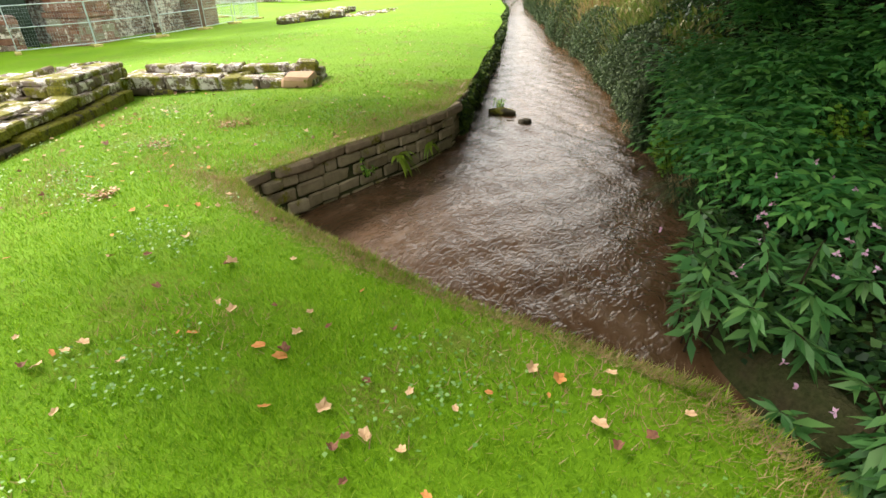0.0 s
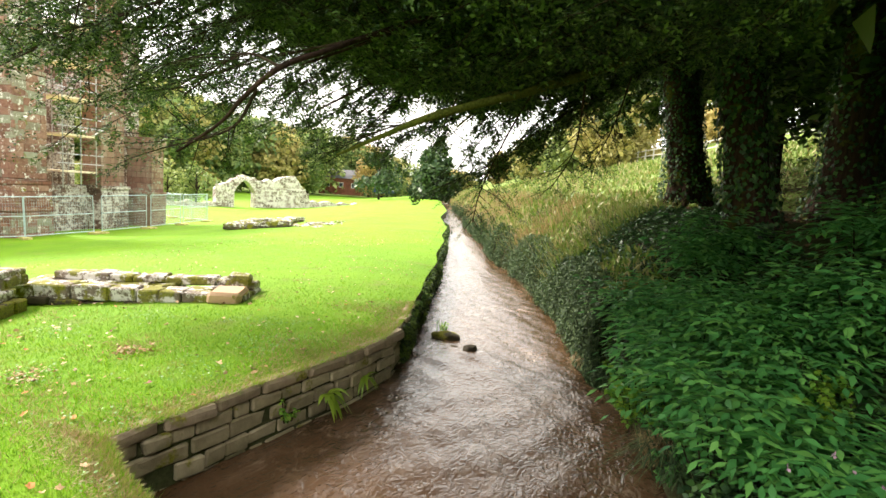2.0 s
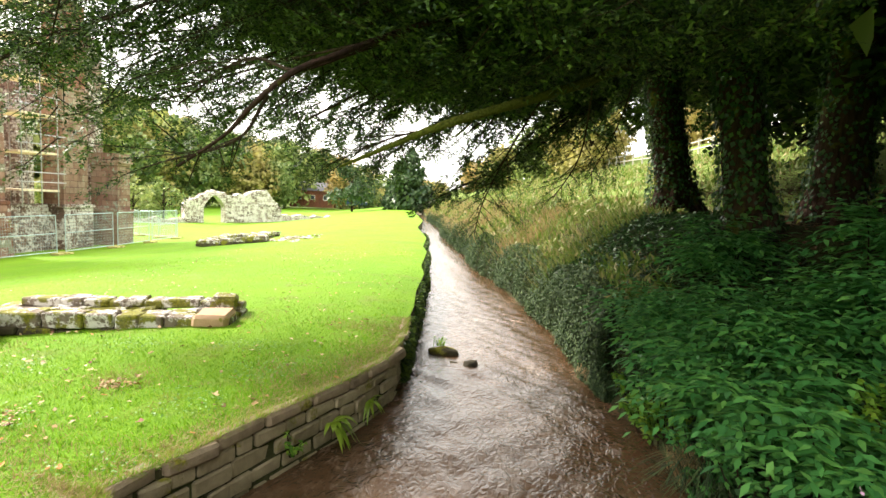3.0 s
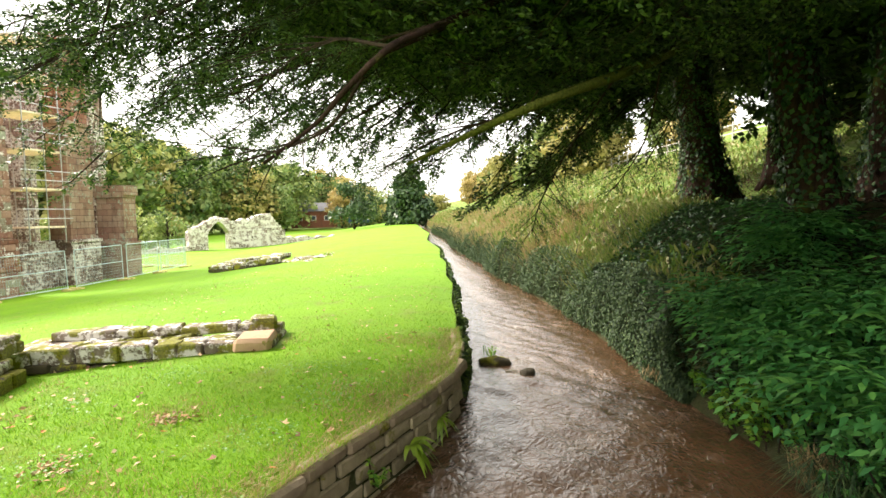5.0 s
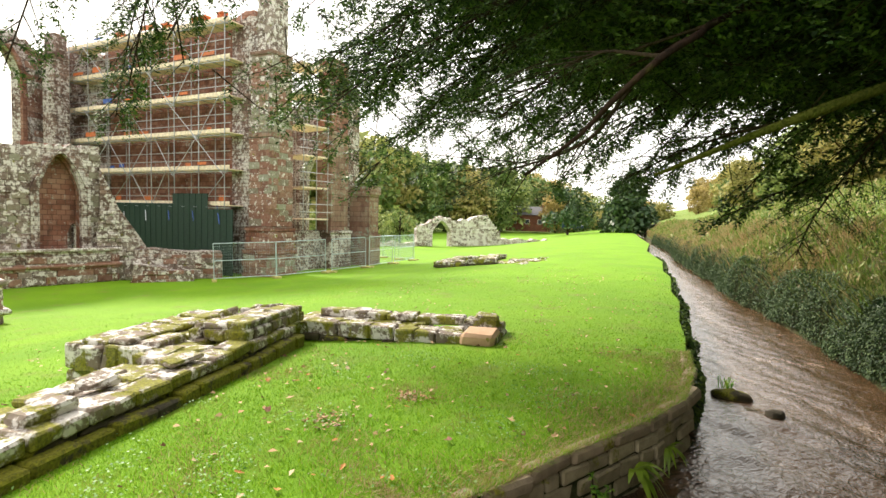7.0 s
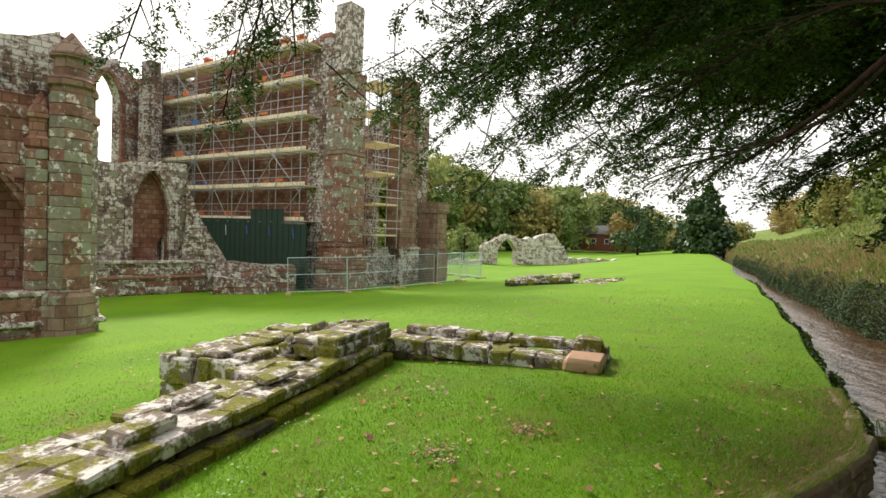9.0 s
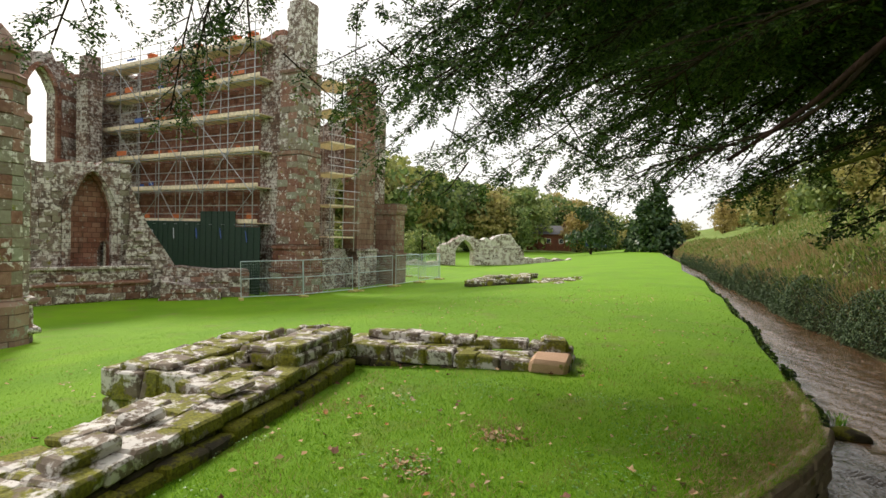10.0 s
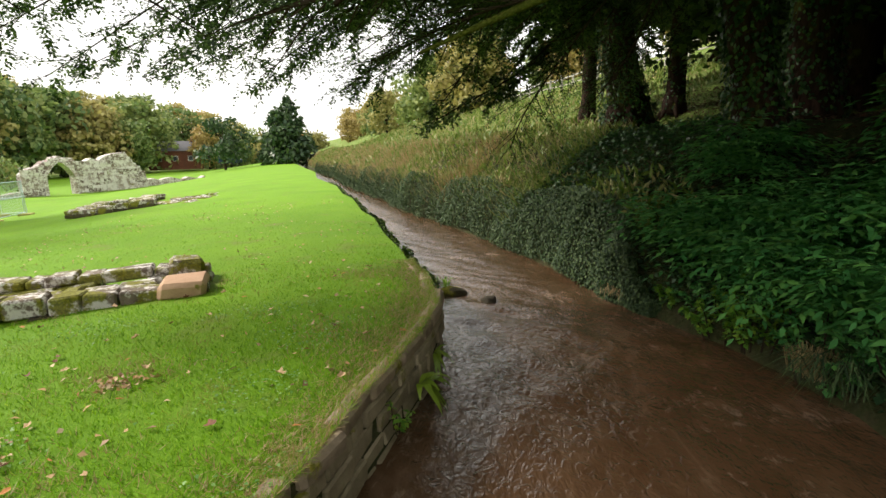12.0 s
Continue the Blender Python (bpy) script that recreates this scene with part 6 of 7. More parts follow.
    me = leaf_mesh("bank_weeds", P, np.array([0.5, 0, -0.6]) + rng.normal(0, 0.5, (n, 3)), np.array([1.0, -0.2, 0.7]) + rng.normal(0, 0.4, (n, 3)), s * 1.4, s)
    # the shade under the lawn's edge is put into these darkened leaf colours
    tagged(mesh_part("bank_weeds", me, leaf_mat("shade_dark_weeds", (0.012, 0.03, 0.010), (0.03, 0.07, 0.015), (0.07, 0.13, 0.02), (0.13, 0.20, 0.03), rough=0.7, through=0.15)), "leafy weeds hanging from the lawn's undercut edge, coloured dark for its shade", "weeds", kind="stuff")
    # tall dry stalks and seed heads along the top of the ivied bank
    for nm, mat, n, r0, r1, hh, label in (("tall_weeds", DRY_LEAF, 15000, 0.25, 2.2, 0.55, "tall tan seed heads and dead stalks on the bank"), ("bank_grass", WEED_LEAF, 16000, 0.2, 2.8, 0.36, "long green grass and nettles on the bank")):
        y = 13 + 75 * rng.uniform(0, 1, n) ** 1.7
        r = rng.uniform(r0, r1, n)
        ok = (np.sin(y * 1.1 + 2 * np.sin(y * 0.43)) + rng.uniform(-1, 1, n) > (-0.2 if nm == "tall_weeds" else -1.2)) & ((y > 17) | (nm == "bank_grass"))
        y, r = y[ok], r[ok]
        x, k = right_x(y) + r, len(y)
        b = np.stack([x, y, bank_z(x, y) - 0.02], 1)
        h = hh * rng.uniform(0.4, 1.1, k)
        t = b + np.stack([rng.normal(-0.1, 0.16, k), rng.normal(0, 0.16, k), h], 1)
        me = blade_mesh(nm, b, t, 0.018 + 0.0009 * y, rng)
        tagged(mesh_part(nm, me, mat), label, "weeds", kind="stuff")
    # hillside growth
    n = 52000
    y = 9 + 75 * rng.uniform(0, 1, n) ** 1.8
    r = 0.5 + 17 * rng.uniform(0, 1, n) ** 1.3
    ok = ~((y < 15) & (r > 1.2)) & ~((y < 20) & (r > 6))
    y, r = y[ok], r[ok]
    n = len(y)
    x = right_x(y) + r
    P = np.stack([x, y, bank_z(x, y) + rng.uniform(0, 0.45, n) * (0.5 + 0.5 * np.sin(x * 1.3) * np.sin(y * 0.9))], 1)
    s = rng.uniform(0.06, 0.14, n) * (1 + 0.03 * np.clip(y - 10, 0, 60))
    me = leaf_mesh("hillside_weeds", P, np.array([0, 0, 1.0]) + rng.normal(0, 0.6, (n, 3)), rng.normal(0, 1, (n, 3)), s * 1.5, s * 0.45)
    tagged(mesh_part("hillside_weeds", me, WEED_LEAF), "rank yellow-green grass and weeds on the hillside", "weeds", kind="stuff")


build_bank_plants()


# ---- stones in the water ----
def boulder(name, label, c, size, seed, mat):
    rnd = random.Random(seed)
    bm = bmesh.new()
    bmesh.ops.create_icosphere(bm, subdivisions=3, radius=1)
    for v in bm.verts:
        k = 1 + 0.25 * noise.noise(v.co * 1.7 + Vector((seed, 0, 0))) + 0.1 * noise.noise(v.co * 5)
        v.co = Vector((v.co.x * size[0] * k, v.co.y * size[1] * k, v.co.z * size[2] * k))
    ob = part(name, bm, mat)
    ob.matrix_basis = pose(*c, 0, 0, rnd.uniform(0, 90))
    for p in ob.data.polygons:
        p.use_smooth = True
    return tagged(ob, label, "boulder", "boulders in the stream")


boulder("boulder", "mossy wet boulder beside the stream's weedy bank", (-1.12, 9.4, -0.58), (0.26, 0.18, 0.09), 1, FOOTDARK)
boulder("boulder", "dark wet rock breaking the brown water", (-0.55, 8.95, -0.58), (0.15, 0.11, 0.07), 2, FOOTDARK)
boulder("boulder", "dark wet rock breaking the brown water", (-0.85, 8.9, -0.62), (0.16, 0.1, 0.06), 3, FOOTDARK)
blades("water_weed", "thin green shoots growing on a wet boulder", "plant", (-1.2, 9.45, -0.5), (0.04, 0.04), 26, 0.24, LIME_LEAF, 330, 0.5, 0.012)


# ---- far ruins, trees, house and woods ----
def build_far_ruins():
    fr = thing("ruined_arch_wall", "pale lichened remains of a wall with a round-headed arch", "ruined wall", (-44.4, 51.0, -1.7))
    a, b = np.array([-44.1, 51.2]), np.array([-38.4, 62.2])
    tops = lambda u: float(np.interp(u, [0, 0.03, 0.12, 0.2, 0.28, 0.36, 0.40, 0.58, 0.61, 0.64, 0.78, 0.84, 0.90, 0.96, 1.0], [0.6, 1.1, 1.2, 1.9, 2.1, 1.9, 1.6, 1.75, 1.5, 2.2, 2.5, 2.2, 1.2, 0.7, -0.6]))
    wall_ob("wall", fr, a, b, -1.9, tops, 1.1, RUIN_MASON, [(2.1, 4.7, -1.9, 0.1, 1.4)], 0.2, 31)
    face_blocks(fr, a, b, -1.7, tops, [RUIN_BLOCK, RUIN_BLOCK, GREY_BLOCK], 33, (0.28, 0.4), (0.35, 0.8), 0.09, skip=lambda x, z: 1.9 < x < 4.9 and z < 0.3 + 1.5 * (1 - abs((x - 3.4) / 1.5) ** 1.7))
    arch_ring("arch_ring", fr, a, b, 2.1, 4.7, -1.8, 0.1, 1.4, 0.35, 0.0, -0.18, RUIN_MASON)
    wall_ob("low_wall", fr, b, (-34.6, 68.5), -1.5, lambda u: -0.7 - 0.2 * u + 0.15 * math.sin(u * 20), 0.9, RUIN_MASON, (), 0.1, 32)
    wall_ob("low_wall", fr, (-46.5, 45.5), a, -1.9, lambda u: -1.35 + 0.2 * math.sin(u * 15), 0.9, RUIN_MASON, (), 0.12, 34)
    sr = thing("foundation_remains", "small rectangle of low lichened foundation stones on the lawn", "ruined wall", (-15.6, 21.3, -0.6))
    inv = sr.matrix_basis.inverted()
    rnd = random.Random(9)
    for (x0, y0), (x1, y1), dz in (((-15.7, 21.3), (-13.7, 22.2), 0.32), ((-13.7, 22.2), (-15.6, 26.4), 0.28), ((-15.7, 21.3), (-17.3, 25.4), 0.28), ((-17.3, 25.4), (-15.6, 26.4), 0.3)):
        L, ang = math.hypot(x1 - x0, y1 - y0), math.atan2(y1 - y0, x1 - x0)
        s = 0
        while s < L - 0.1:
            w = rnd.uniform(0.35, 0.7)
            x, y = x0 + math.cos(ang) * s, y0 + math.sin(ang) * s
            for l in range(2):
                ob = part("stone", stone_block(rnd, w - 0.02, 0.6, dz / 2 + 0.05, 0.03, 0.03), FOOTDARK if l == 0 else FOOTING, sr)
                ob.matrix_basis = inv @ pose(x, y, float(lawn_z(x, y)) - 0.04 + l * dz / 2, 0, 0, math.degrees(ang) + rnd.uniform(-4, 4))
            s += w
    fl = thing("flush_paving_remains", "pale worn foundation stones level with the grass", "ruined wall", (-12.3, 22.0, -0.2))
    inv = fl.matrix_basis.inverted()
    for i in range(46):
        u, v = rnd.uniform(0, 1), rnd.uniform(0, 1)
        x, y = -13.0 + 1.6 * u - 1.2 * v, 21.2 + 1.2 * u + 4.4 * v
        ob = part("stone", stone_block(rnd, rnd.uniform(0.25, 0.55), rnd.uniform(0.2, 0.4), 0.06, 0.02, 0.03), FOOTING, fl)
        ob.matrix_basis = inv @ pose(x, y, float(lawn_z(x, y)) - 0.02, 0, 0, rnd.uniform(0, 180))


build_far_ruins()


def tree_variant(seed, kind):
    """One tree of unit height: trunk and limbs, and a crown of many leaf clumps."""
    rng, rnd = np.random.default_rng(seed), random.Random(seed)
    ob = thing({"wood": "woodland_tree", "gold": "autumn_tree", "cone": "conifer", "yew": "spreading_yew", "shrub": "rounded_bush"}[kind],
               {"wood": "green broadleaved tree on the wooded slope", "gold": "broadleaved tree turning gold and brown", "cone": "dense dark green conifer at the lawn's end",
                "yew": "broad dark spreading yew on the lawn", "shrub": "dense green bush at the wood's edge"}[kind], "tree" if kind != "shrub" else "bush",
               group="" if kind in ("yew",) else "trees in the distance")
    bm = bmesh.new()
    tube(bm, smooth_line([(0, 0, -0.03), (0.01, 0.0, 0.3), (0, 0.01, 0.75)], 4), np.linspace(0.028, 0.008, 9), 7)
    for i in range(7):
        a = i * 2.4
        z = rng.uniform(0.2, 0.55)
        tube(bm, [(0, 0, z), (0.12 * math.cos(a), 0.12 * math.sin(a), z + 0.12), (0.25 * math.cos(a), 0.25 * math.sin(a), z + 0.2)], [0.011, 0.008, 0.003], 5)
    part("trunk", bm, TWIG_BARK, ob)
    lumps = []
    if kind == "cone":
        for z in np.linspace(0.06, 0.97, 15):
            r = 0.40 * (1 - z) ** 0.6 + 0.03
            for k in range(max(1, int(9 * (1 - z)) + 1)):
                a = rng.uniform(0, 2 * math.pi)
                lumps.append((r * 0.65 * math.cos(a), r * 0.65 * math.sin(a), z, r * 0.55, r * 0.55, 0.09))
    else:
        n = {"wood": 44, "gold": 44, "yew": 46, "shrub": 20}[kind]
        for _ in range(n):
            a, u = rng.uniform(0, 2 * math.pi), rng.uniform(0, 1)
            if kind == "yew":
                z = 0.16 + 0.68 * u
                R_ = 0.62 * math.sqrt(max(0.05, 1 - (u - 0.25) ** 2 / 0.62))
            elif kind == "shrub":
                z = 0.1 + 0.65 * u
                R_ = 0.5 * math.sqrt(1 - 0.7 * u * u)
            else:
                z = 0.10 + 0.76 * u
                R_ = 0.42 * math.sqrt(max(0.05, 1 - ((u - 0.35) / 0.70) ** 2))
            q = R_ * rng.uniform(0.35, 0.85)
            s = rng.uniform(0.10, 0.17)
            lumps.append((q * math.cos(a), q * math.sin(a), z, s, s, s * 0.75))
    P, NN = [], []
    per = 42 if kind != "cone" else 60
    for x, y, z, sx, sy, sz in lumps:
        d = unit(rng.normal(0, 1, (per, 3)))
        d[:, 2] = np.abs(d[:, 2]) * np.where(rng.random(per) < 0.75, 1, -1)
        rad = rng.uniform(0.75, 1.08, (per, 1))
        P.append(np.array([x, y, z]) + d * rad * [sx, sy, sz])
        NN.append(d)
    P, NN = np.concatenate(P), np.concatenate(NN)
    n = len(P)
    s = rng.uniform(0.034, 0.062, n)
    me = leaf_mesh("crown", P, rng.normal(0, 1, (n, 3)) + [0, 0, -0.5], NN + rng.normal(0, 0.5, (n, 3)), s * 1.4, s)
    mesh_part("crown", me, {"wood": WOOD_GREEN, "gold": WOOD_GOLD, "cone": DARK_GREEN, "yew": DARK_GREEN, "shrub": WOOD_GREEN}[kind], ob)
    return ob


def build_far_trees():
    rnd = random.Random(17)
    kinds = {k: [tree_variant(500 + 10 * i + j, k) for j in range(n)] for i, (k, n) in enumerate((("wood", 2), ("gold", 2), ("cone", 1), ("yew", 1), ("shrub", 2)))}
    used = set()

    def put(kind, x, y, z, h, wide=1.0):
        src = rnd.choice(kinds[kind])
        m = Matrix.Translation((x, y, z)) @ Matrix.Rotation(rnd.uniform(0, 6.28), 4, "Z")
        if src.name not in used:
            used.add(src.name)
            ob = src
            ob.matrix_basis = m
        else:
            ob = copy_thing(src, m)
        ob.scale = (h * wide, h * wide, h)
    put("yew", -44.5, 96.0, -0.4, 9.8, 0.95)
    put("cone", -33.0, 97.0, 0.2, 11.3, 1.05)
    # the wood behind the far ruins, rising on a hill
    for i in range(62):
        u = i / 61
        az = radians(-61 + 40 * u + rnd.uniform(-0.8, 0.8))
        d = rnd.uniform(84, 110) + 70 * u
        if -0.56 < az < -0.47 and d < 170:
            continue
        z = -1.8 + max(0, (d - 100) * 0.02)
        el = float(np.interp(math.degrees(az), [-61, -47, -38, -30, -27, -23], [9, 7.6, 5.0, 4.4, 3.4, 1.8]))
        put(rnd.choice(["wood", "wood", "gold", "wood"]), -0.8 + d * math.sin(az), 1.4 + d * math.cos(az), z, (d * math.tan(radians(el)) + 1.7 - z) * rnd.uniform(0.85, 1.25), rnd.uniform(0.9, 1.2))
    for i in range(34):
        u = i / 33
        az = radians(-52 + 36 * u + rnd.uniform(-0.8, 0.8))
        d = rnd.uniform(165, 230)
        el = float(np.interp(math.degrees(az), [-52, -42, -38, -30, -26, -20], [8.0, 7.0, 5.9, 5.2, 4.0, 2.0]))
        put(rnd.choice(["gold", "wood", "gold"]), -0.8 + d * math.sin(az), 1.4 + d * math.cos(az), d * math.tan(radians(el)) + 1.7 - 12.5, rnd.uniform(12, 15), rnd.uniform(1.0, 1.3))
    for i in range(12):
        az = radians(-52 + 9 * i / 11)
        d = rnd.uniform(66, 78)
        put("shrub", -0.8 + d * math.sin(az), 1.4 + d * math.cos(az), -1.8, rnd.uniform(4, 6.5))
    for i in range(16):
        az = radians(-24 + 6 * i / 15)
        d = rnd.uniform(130, 170)
        put(rnd.choice(["shrub", "gold", "shrub"]), -0.8 + d * math.sin(az), 1.4 + d * math.cos(az), 0.3, rnd.uniform(3.5, 5.5))
    # trees on the right-hand hill
    for i in range(34):
        y = 60 + 120 * (i / 33) ** 1.2
        x = float(right_x(y)) + rnd.uniform(14, 34)
        put(rnd.choice(["gold", "gold", "wood"]), x, y, float(bank_z(x, y)) - 0.5, rnd.uniform(7, 11))
    for i in range(26):
        x, y = rnd.uniform(14, 34), rnd.uniform(12, 52)
        put(rnd.choice(["wood", "gold", "wood"]), x, y, float(bank_z(x, y)) - 0.4, rnd.uniform(7, 10))
    for i in range(12):
        x, y = rnd.uniform(9, 18), rnd.uniform(-12, 8)
        put("wood", x, y, float(bank_z(x, y)) - 0.4, rnd.uniform(8, 11), 1.2)
    for i in range(16):
        az = radians(110 + 150 * i / 15)
        put("wood", 40 * math.sin(az), 40 * math.cos(az) - 4, -1.0, rnd.uniform(10, 13), 1.2)
    # the wood's hill
    n = 60
    V = []
    for j in range(20):
        for i in range(n):
            az = radians(-72 + 56 * i / (n - 1))
            d = 95 + 12 * j
            z = -2 + 15 * float(smooth01(3, 16, np.array(j))) * float(np.interp(i / (n - 1), [0, 0.4, 0.75, 1], [1, 0.85, 0.5, 0.0])) + rnd.uniform(-0.3, 0.3)
            V.append((d * math.sin(az), d * math.cos(az), z))
    F = [(j * n + i, j * n + i + 1, (j + 1) * n + i + 1, (j + 1) * n + i) for j in range(19) for i in range(n - 1)]
    tagged(mesh_part("hill", np_mesh("hill", V, F, 4), MEADOW), "grassy rising ground under the far wood", "hill", kind="structure")


build_far_trees()


def build_house():
    h = thing("house", "low red brick house with a slate roof beyond the lawn", "house", (-73.8, 132.5, 0))
    part("wall", box_bm((-6, -4, -1), (6, 4, 3.6)), RED_BRICK, h)
    bm = bmesh.new()
    for y0, y1 in ((-4.4, 0), (4.4, 0)):
        vs = [bm.verts.new(v) for v in ((-6.4, y0, 3.5), (6.4, y0, 3.5), (4.8, y1, 6.0), (-4.8, y1, 6.0))]
        bm.faces.new(vs)
    for s in (-1, 1):
        bm.faces.new([bm.verts.new(v) for v in ((6.4 * s, -4.4, 3.5), (6.4 * s, 4.4, 3.5), (4.8 * s, 0, 6.0))])
    part("roof", bm, SLATE, h)
    for x in (-3.6, 0, 3.4):
        w = part("window", box_bm((x - 0.6, -4.06, 1.0), (x + 0.6, -4.0, 2.3)), plain_mat("window_frame_white", (0.75, 0.75, 0.72)), h)
        part("pane", box_bm((x - 0.5, -4.09, 1.1), (x + 0.5, -4.062, 2.2)), plain_mat("dark_glass", (0.03, 0.04, 0.05), 0.1), w)
    part("chimney", box_bm((3.6, -0.5, 5.2), (4.4, 0.5, 7.0)), RED_BRICK, h)
    h.matrix_basis = pose(-73.8, 132.5, 0, 0, 0, 25)


build_house()


def build_van():
    """A small dark blue van parked at the far side of the lawn."""
    e, d = np.array([-0.85, 1.9]), radians(-24.4)
    x, y = e[0] + 112 * math.sin(d), e[1] + 112 * math.cos(d)
    v = thing("parked_van", "dark blue van parked beyond the far lawn", "van", (x, y, 0.15))
    blue, dark = plain_mat("dark_blue_paint", (0.02, 0.035, 0.10), 0.3), plain_mat("black_rubber", (0.02, 0.02, 0.02), 0.8)
    bm = bmesh.new()
    prof = [(-2.3, 0.35), (2.3, 0.35), (2.35, 1.0), (1.5, 1.2), (0.9, 1.95), (-2.2, 2.0), (-2.35, 1.0)]
    rings = [[bm.verts.new((px_, sy, pz)) for px_, pz in prof] for sy in (-0.9, 0.9)]
    for i in range(len(prof)):
        j = (i + 1) % len(prof)
        bm.faces.new((rings[0][i], rings[0][j], rings[1][j], rings[1][i]))
    bm.faces.new(rings[0][::-1])
    bm.faces.new(rings[1])
    bmesh.ops.bevel(bm, geom=bm.edges[:], offset=0.07, segments=2, affect="EDGES")
    body = part("body", bm, blue, v)
    glass = plain_mat("van_glass", (0.03, 0.04, 0.05), 0.1)
    for x0, x1 in ((-1.9, -0.5), (-0.3, 0.8)):
        part("window", box_bm((x0, -0.93, 1.25), (x1, -0.9, 1.75), 0.01), glass, body)
    for wx in (-1.5, 1.45):
        for wy in (-0.82, 0.82):
            bm = bmesh.new()
            bmesh.ops.create_cone(bm, cap_ends=True, segments=18, radius1=0.34, radius2=0.34, depth=0.22, matrix=pose(wx, wy, 0.34, 90))
            part("wheel", bm, dark, v)
    v.matrix_basis = pose(x, y, 0.15, 0, 0, -20)


build_van()


# ---- rail fence on the hillside ----
def build_rails():
    f = thing("post_and_rail_fence", "weathered pale timber post and rail fence on the hillside", "fence", (10, 38, 6))
    inv = f.matrix_basis.inverted()
    pts = []
    for y in np.arange(14, 66, 1.8):
        x = float(right_x(y)) + (20.0 if y > 30 else 20 - 0.28 * (30 - y))
        pts.append((x, y, float(bank_z(x, y))))
    for p in pts:
        part("post", box_bm((p[0] - 0.07, p[1] - 0.07, p[2] - 0.3), (p[0] + 0.07, p[1] + 0.07, p[2] + 1.15), 0.01), WOOD, f).matrix_basis = inv.copy()
    for a, b in zip(pts, pts[1:]):
        for z in (0.45, 1.0):
            bm = bmesh.new()
            tube(bm, [(a[0], a[1], a[2] + z), (b[0], b[1], b[2] + z)], [0.055, 0.055], 4)
            part("rail", bm, WOOD, f).matrix_basis = inv.copy()


build_rails()


# ---- grass and fallen leaves ----
def lawn_here(x, y):
    """Whether a place lies on the lawn beside the near walls."""
    return (x < left_x(y) - 0.0) & (y > -7)


def on_footing(x, y):
    a, b = np.array([-3.35, 0.55]), np.array([-6.35, 6.15])
    d = (b - a) / np.linalg.norm(b - a)
    u, v = (x - a[0]) * d[0] + (y - a[1]) * d[1], -(x - a[0]) * d[1] + (y - a[1]) * d[0]
    m1 = (u > -0.1) & (u < 6.6) & (v > 0.02) & (v < 1.25)
    c, e = np.array([-7.1, 6.25]), np.array([-3.85, 7.6])
    d = (e - c) / np.linalg.norm(e - c)
    u, v = (x - c[0]) * d[0] + (y - c[1]) * d[1], -(x - c[0]) * d[1] + (y - c[1]) * d[0]
    return m1 | ((u > 0) & (u < 3.6) & (v > 0) & (v < 1.05))


def build_grass():
    rng = np.random.default_rng(61)
    def field(n, r_max, power, h0, w0, seed_c=(0.4, 1.8)):
        r = r_max * rng.uniform(0, 1, n) ** power
        a = rng.uniform(0, 2 * np.pi, n)
        r = r * rng.uniform(0.25, 1.0, n) ** 0.5
        x, y = seed_c[0] + r * np.cos(a), seed_c[1] + r * np.sin(a)
        x, y = x + rng.normal(0, 0.5, n), y + rng.normal(0, 0.5, n)
        k = lawn_here(x, y) & ~on_footing(x, y)
        x, y, r = x[k], y[k], r[k]
        n = len(x)
        z = lawn_z(x, y)
        tuft = 0.6 + 0.55 * np.sin(x * 7.3 + 2 * np.sin(y * 5.1)) * np.sin(y * 6.1 + 2 * np.sin(x * 4.3))
        h = h0 * rng.uniform(0.5, 1.15, n) * (0.8 + 0.35 * tuft)
        edge = np.exp(-np.abs(left_x(y) - x) / 0.12)
        h *= 1 + 0.7 * edge
        b = np.stack([x, y, z - 0.004], 1)
        t = b + np.stack([rng.normal(0, 0.55, n) * h + 0.3 * edge * h, rng.normal(0, 0.55, n) * h, h], 1)
        return b, t, w0 * (1 + 0.16 * r)
    b1, t1, w1 = field(420000, 9.5, 0.8, 0.036, 0.0042)
    b2, t2, w2 = field(200000, 24, 0.62, 0.022, 0.0055)
    me = blade_mesh("grass", np.concatenate([b1, b2]), np.concatenate([t1, t2]), np.concatenate([w1, w2]), rng)
    tagged(mesh_part("grass", me, GRASS), "short mown lawn grass", "grass", kind="stuff")
    # dead thatch in patches, mostly by the coping and the near corner
    n = 110000
    x, y = rng.uniform(-6, 2.6, n), rng.uniform(0, 8.5, n)
    k = lawn_here(x, y) & ~on_footing(x, y)
    x, y = x[k], y[k]
    v = np.sin(x * 2.1 + 1.3 * np.sin(y * 1.9)) * np.sin(y * 2.7 + x) + 1.3 * np.exp(-np.abs(left_x(y) - 0.25 - x) / 0.3) * (y > 3.6) + 1.1 * np.exp(-((x - 0.88) ** 2 + (y - 1.7) ** 2) / 0.12) + 0.8 * np.exp(-((x - 2.2) ** 2 + (y - 2.2) ** 2) / 0.3) + rng.normal(0, 0.35, len(x))
    k = v > 0.72
    x, y = x[k], y[k]
    n = len(x)
    b = np.stack([x, y, lawn_z(x, y)], 1)
    me = blade_mesh("dead_grass", b, b + np.stack([rng.normal(0, 0.03, n), rng.normal(0, 0.03, n), rng.uniform(0.026, 0.052, n)], 1), np.full(n, 0.006), rng)
    tagged(mesh_part("dead_grass", me, DRY_LEAF), "straw-coloured dead grass in thin patches of the lawn", "grass", kind="stuff")


build_grass()


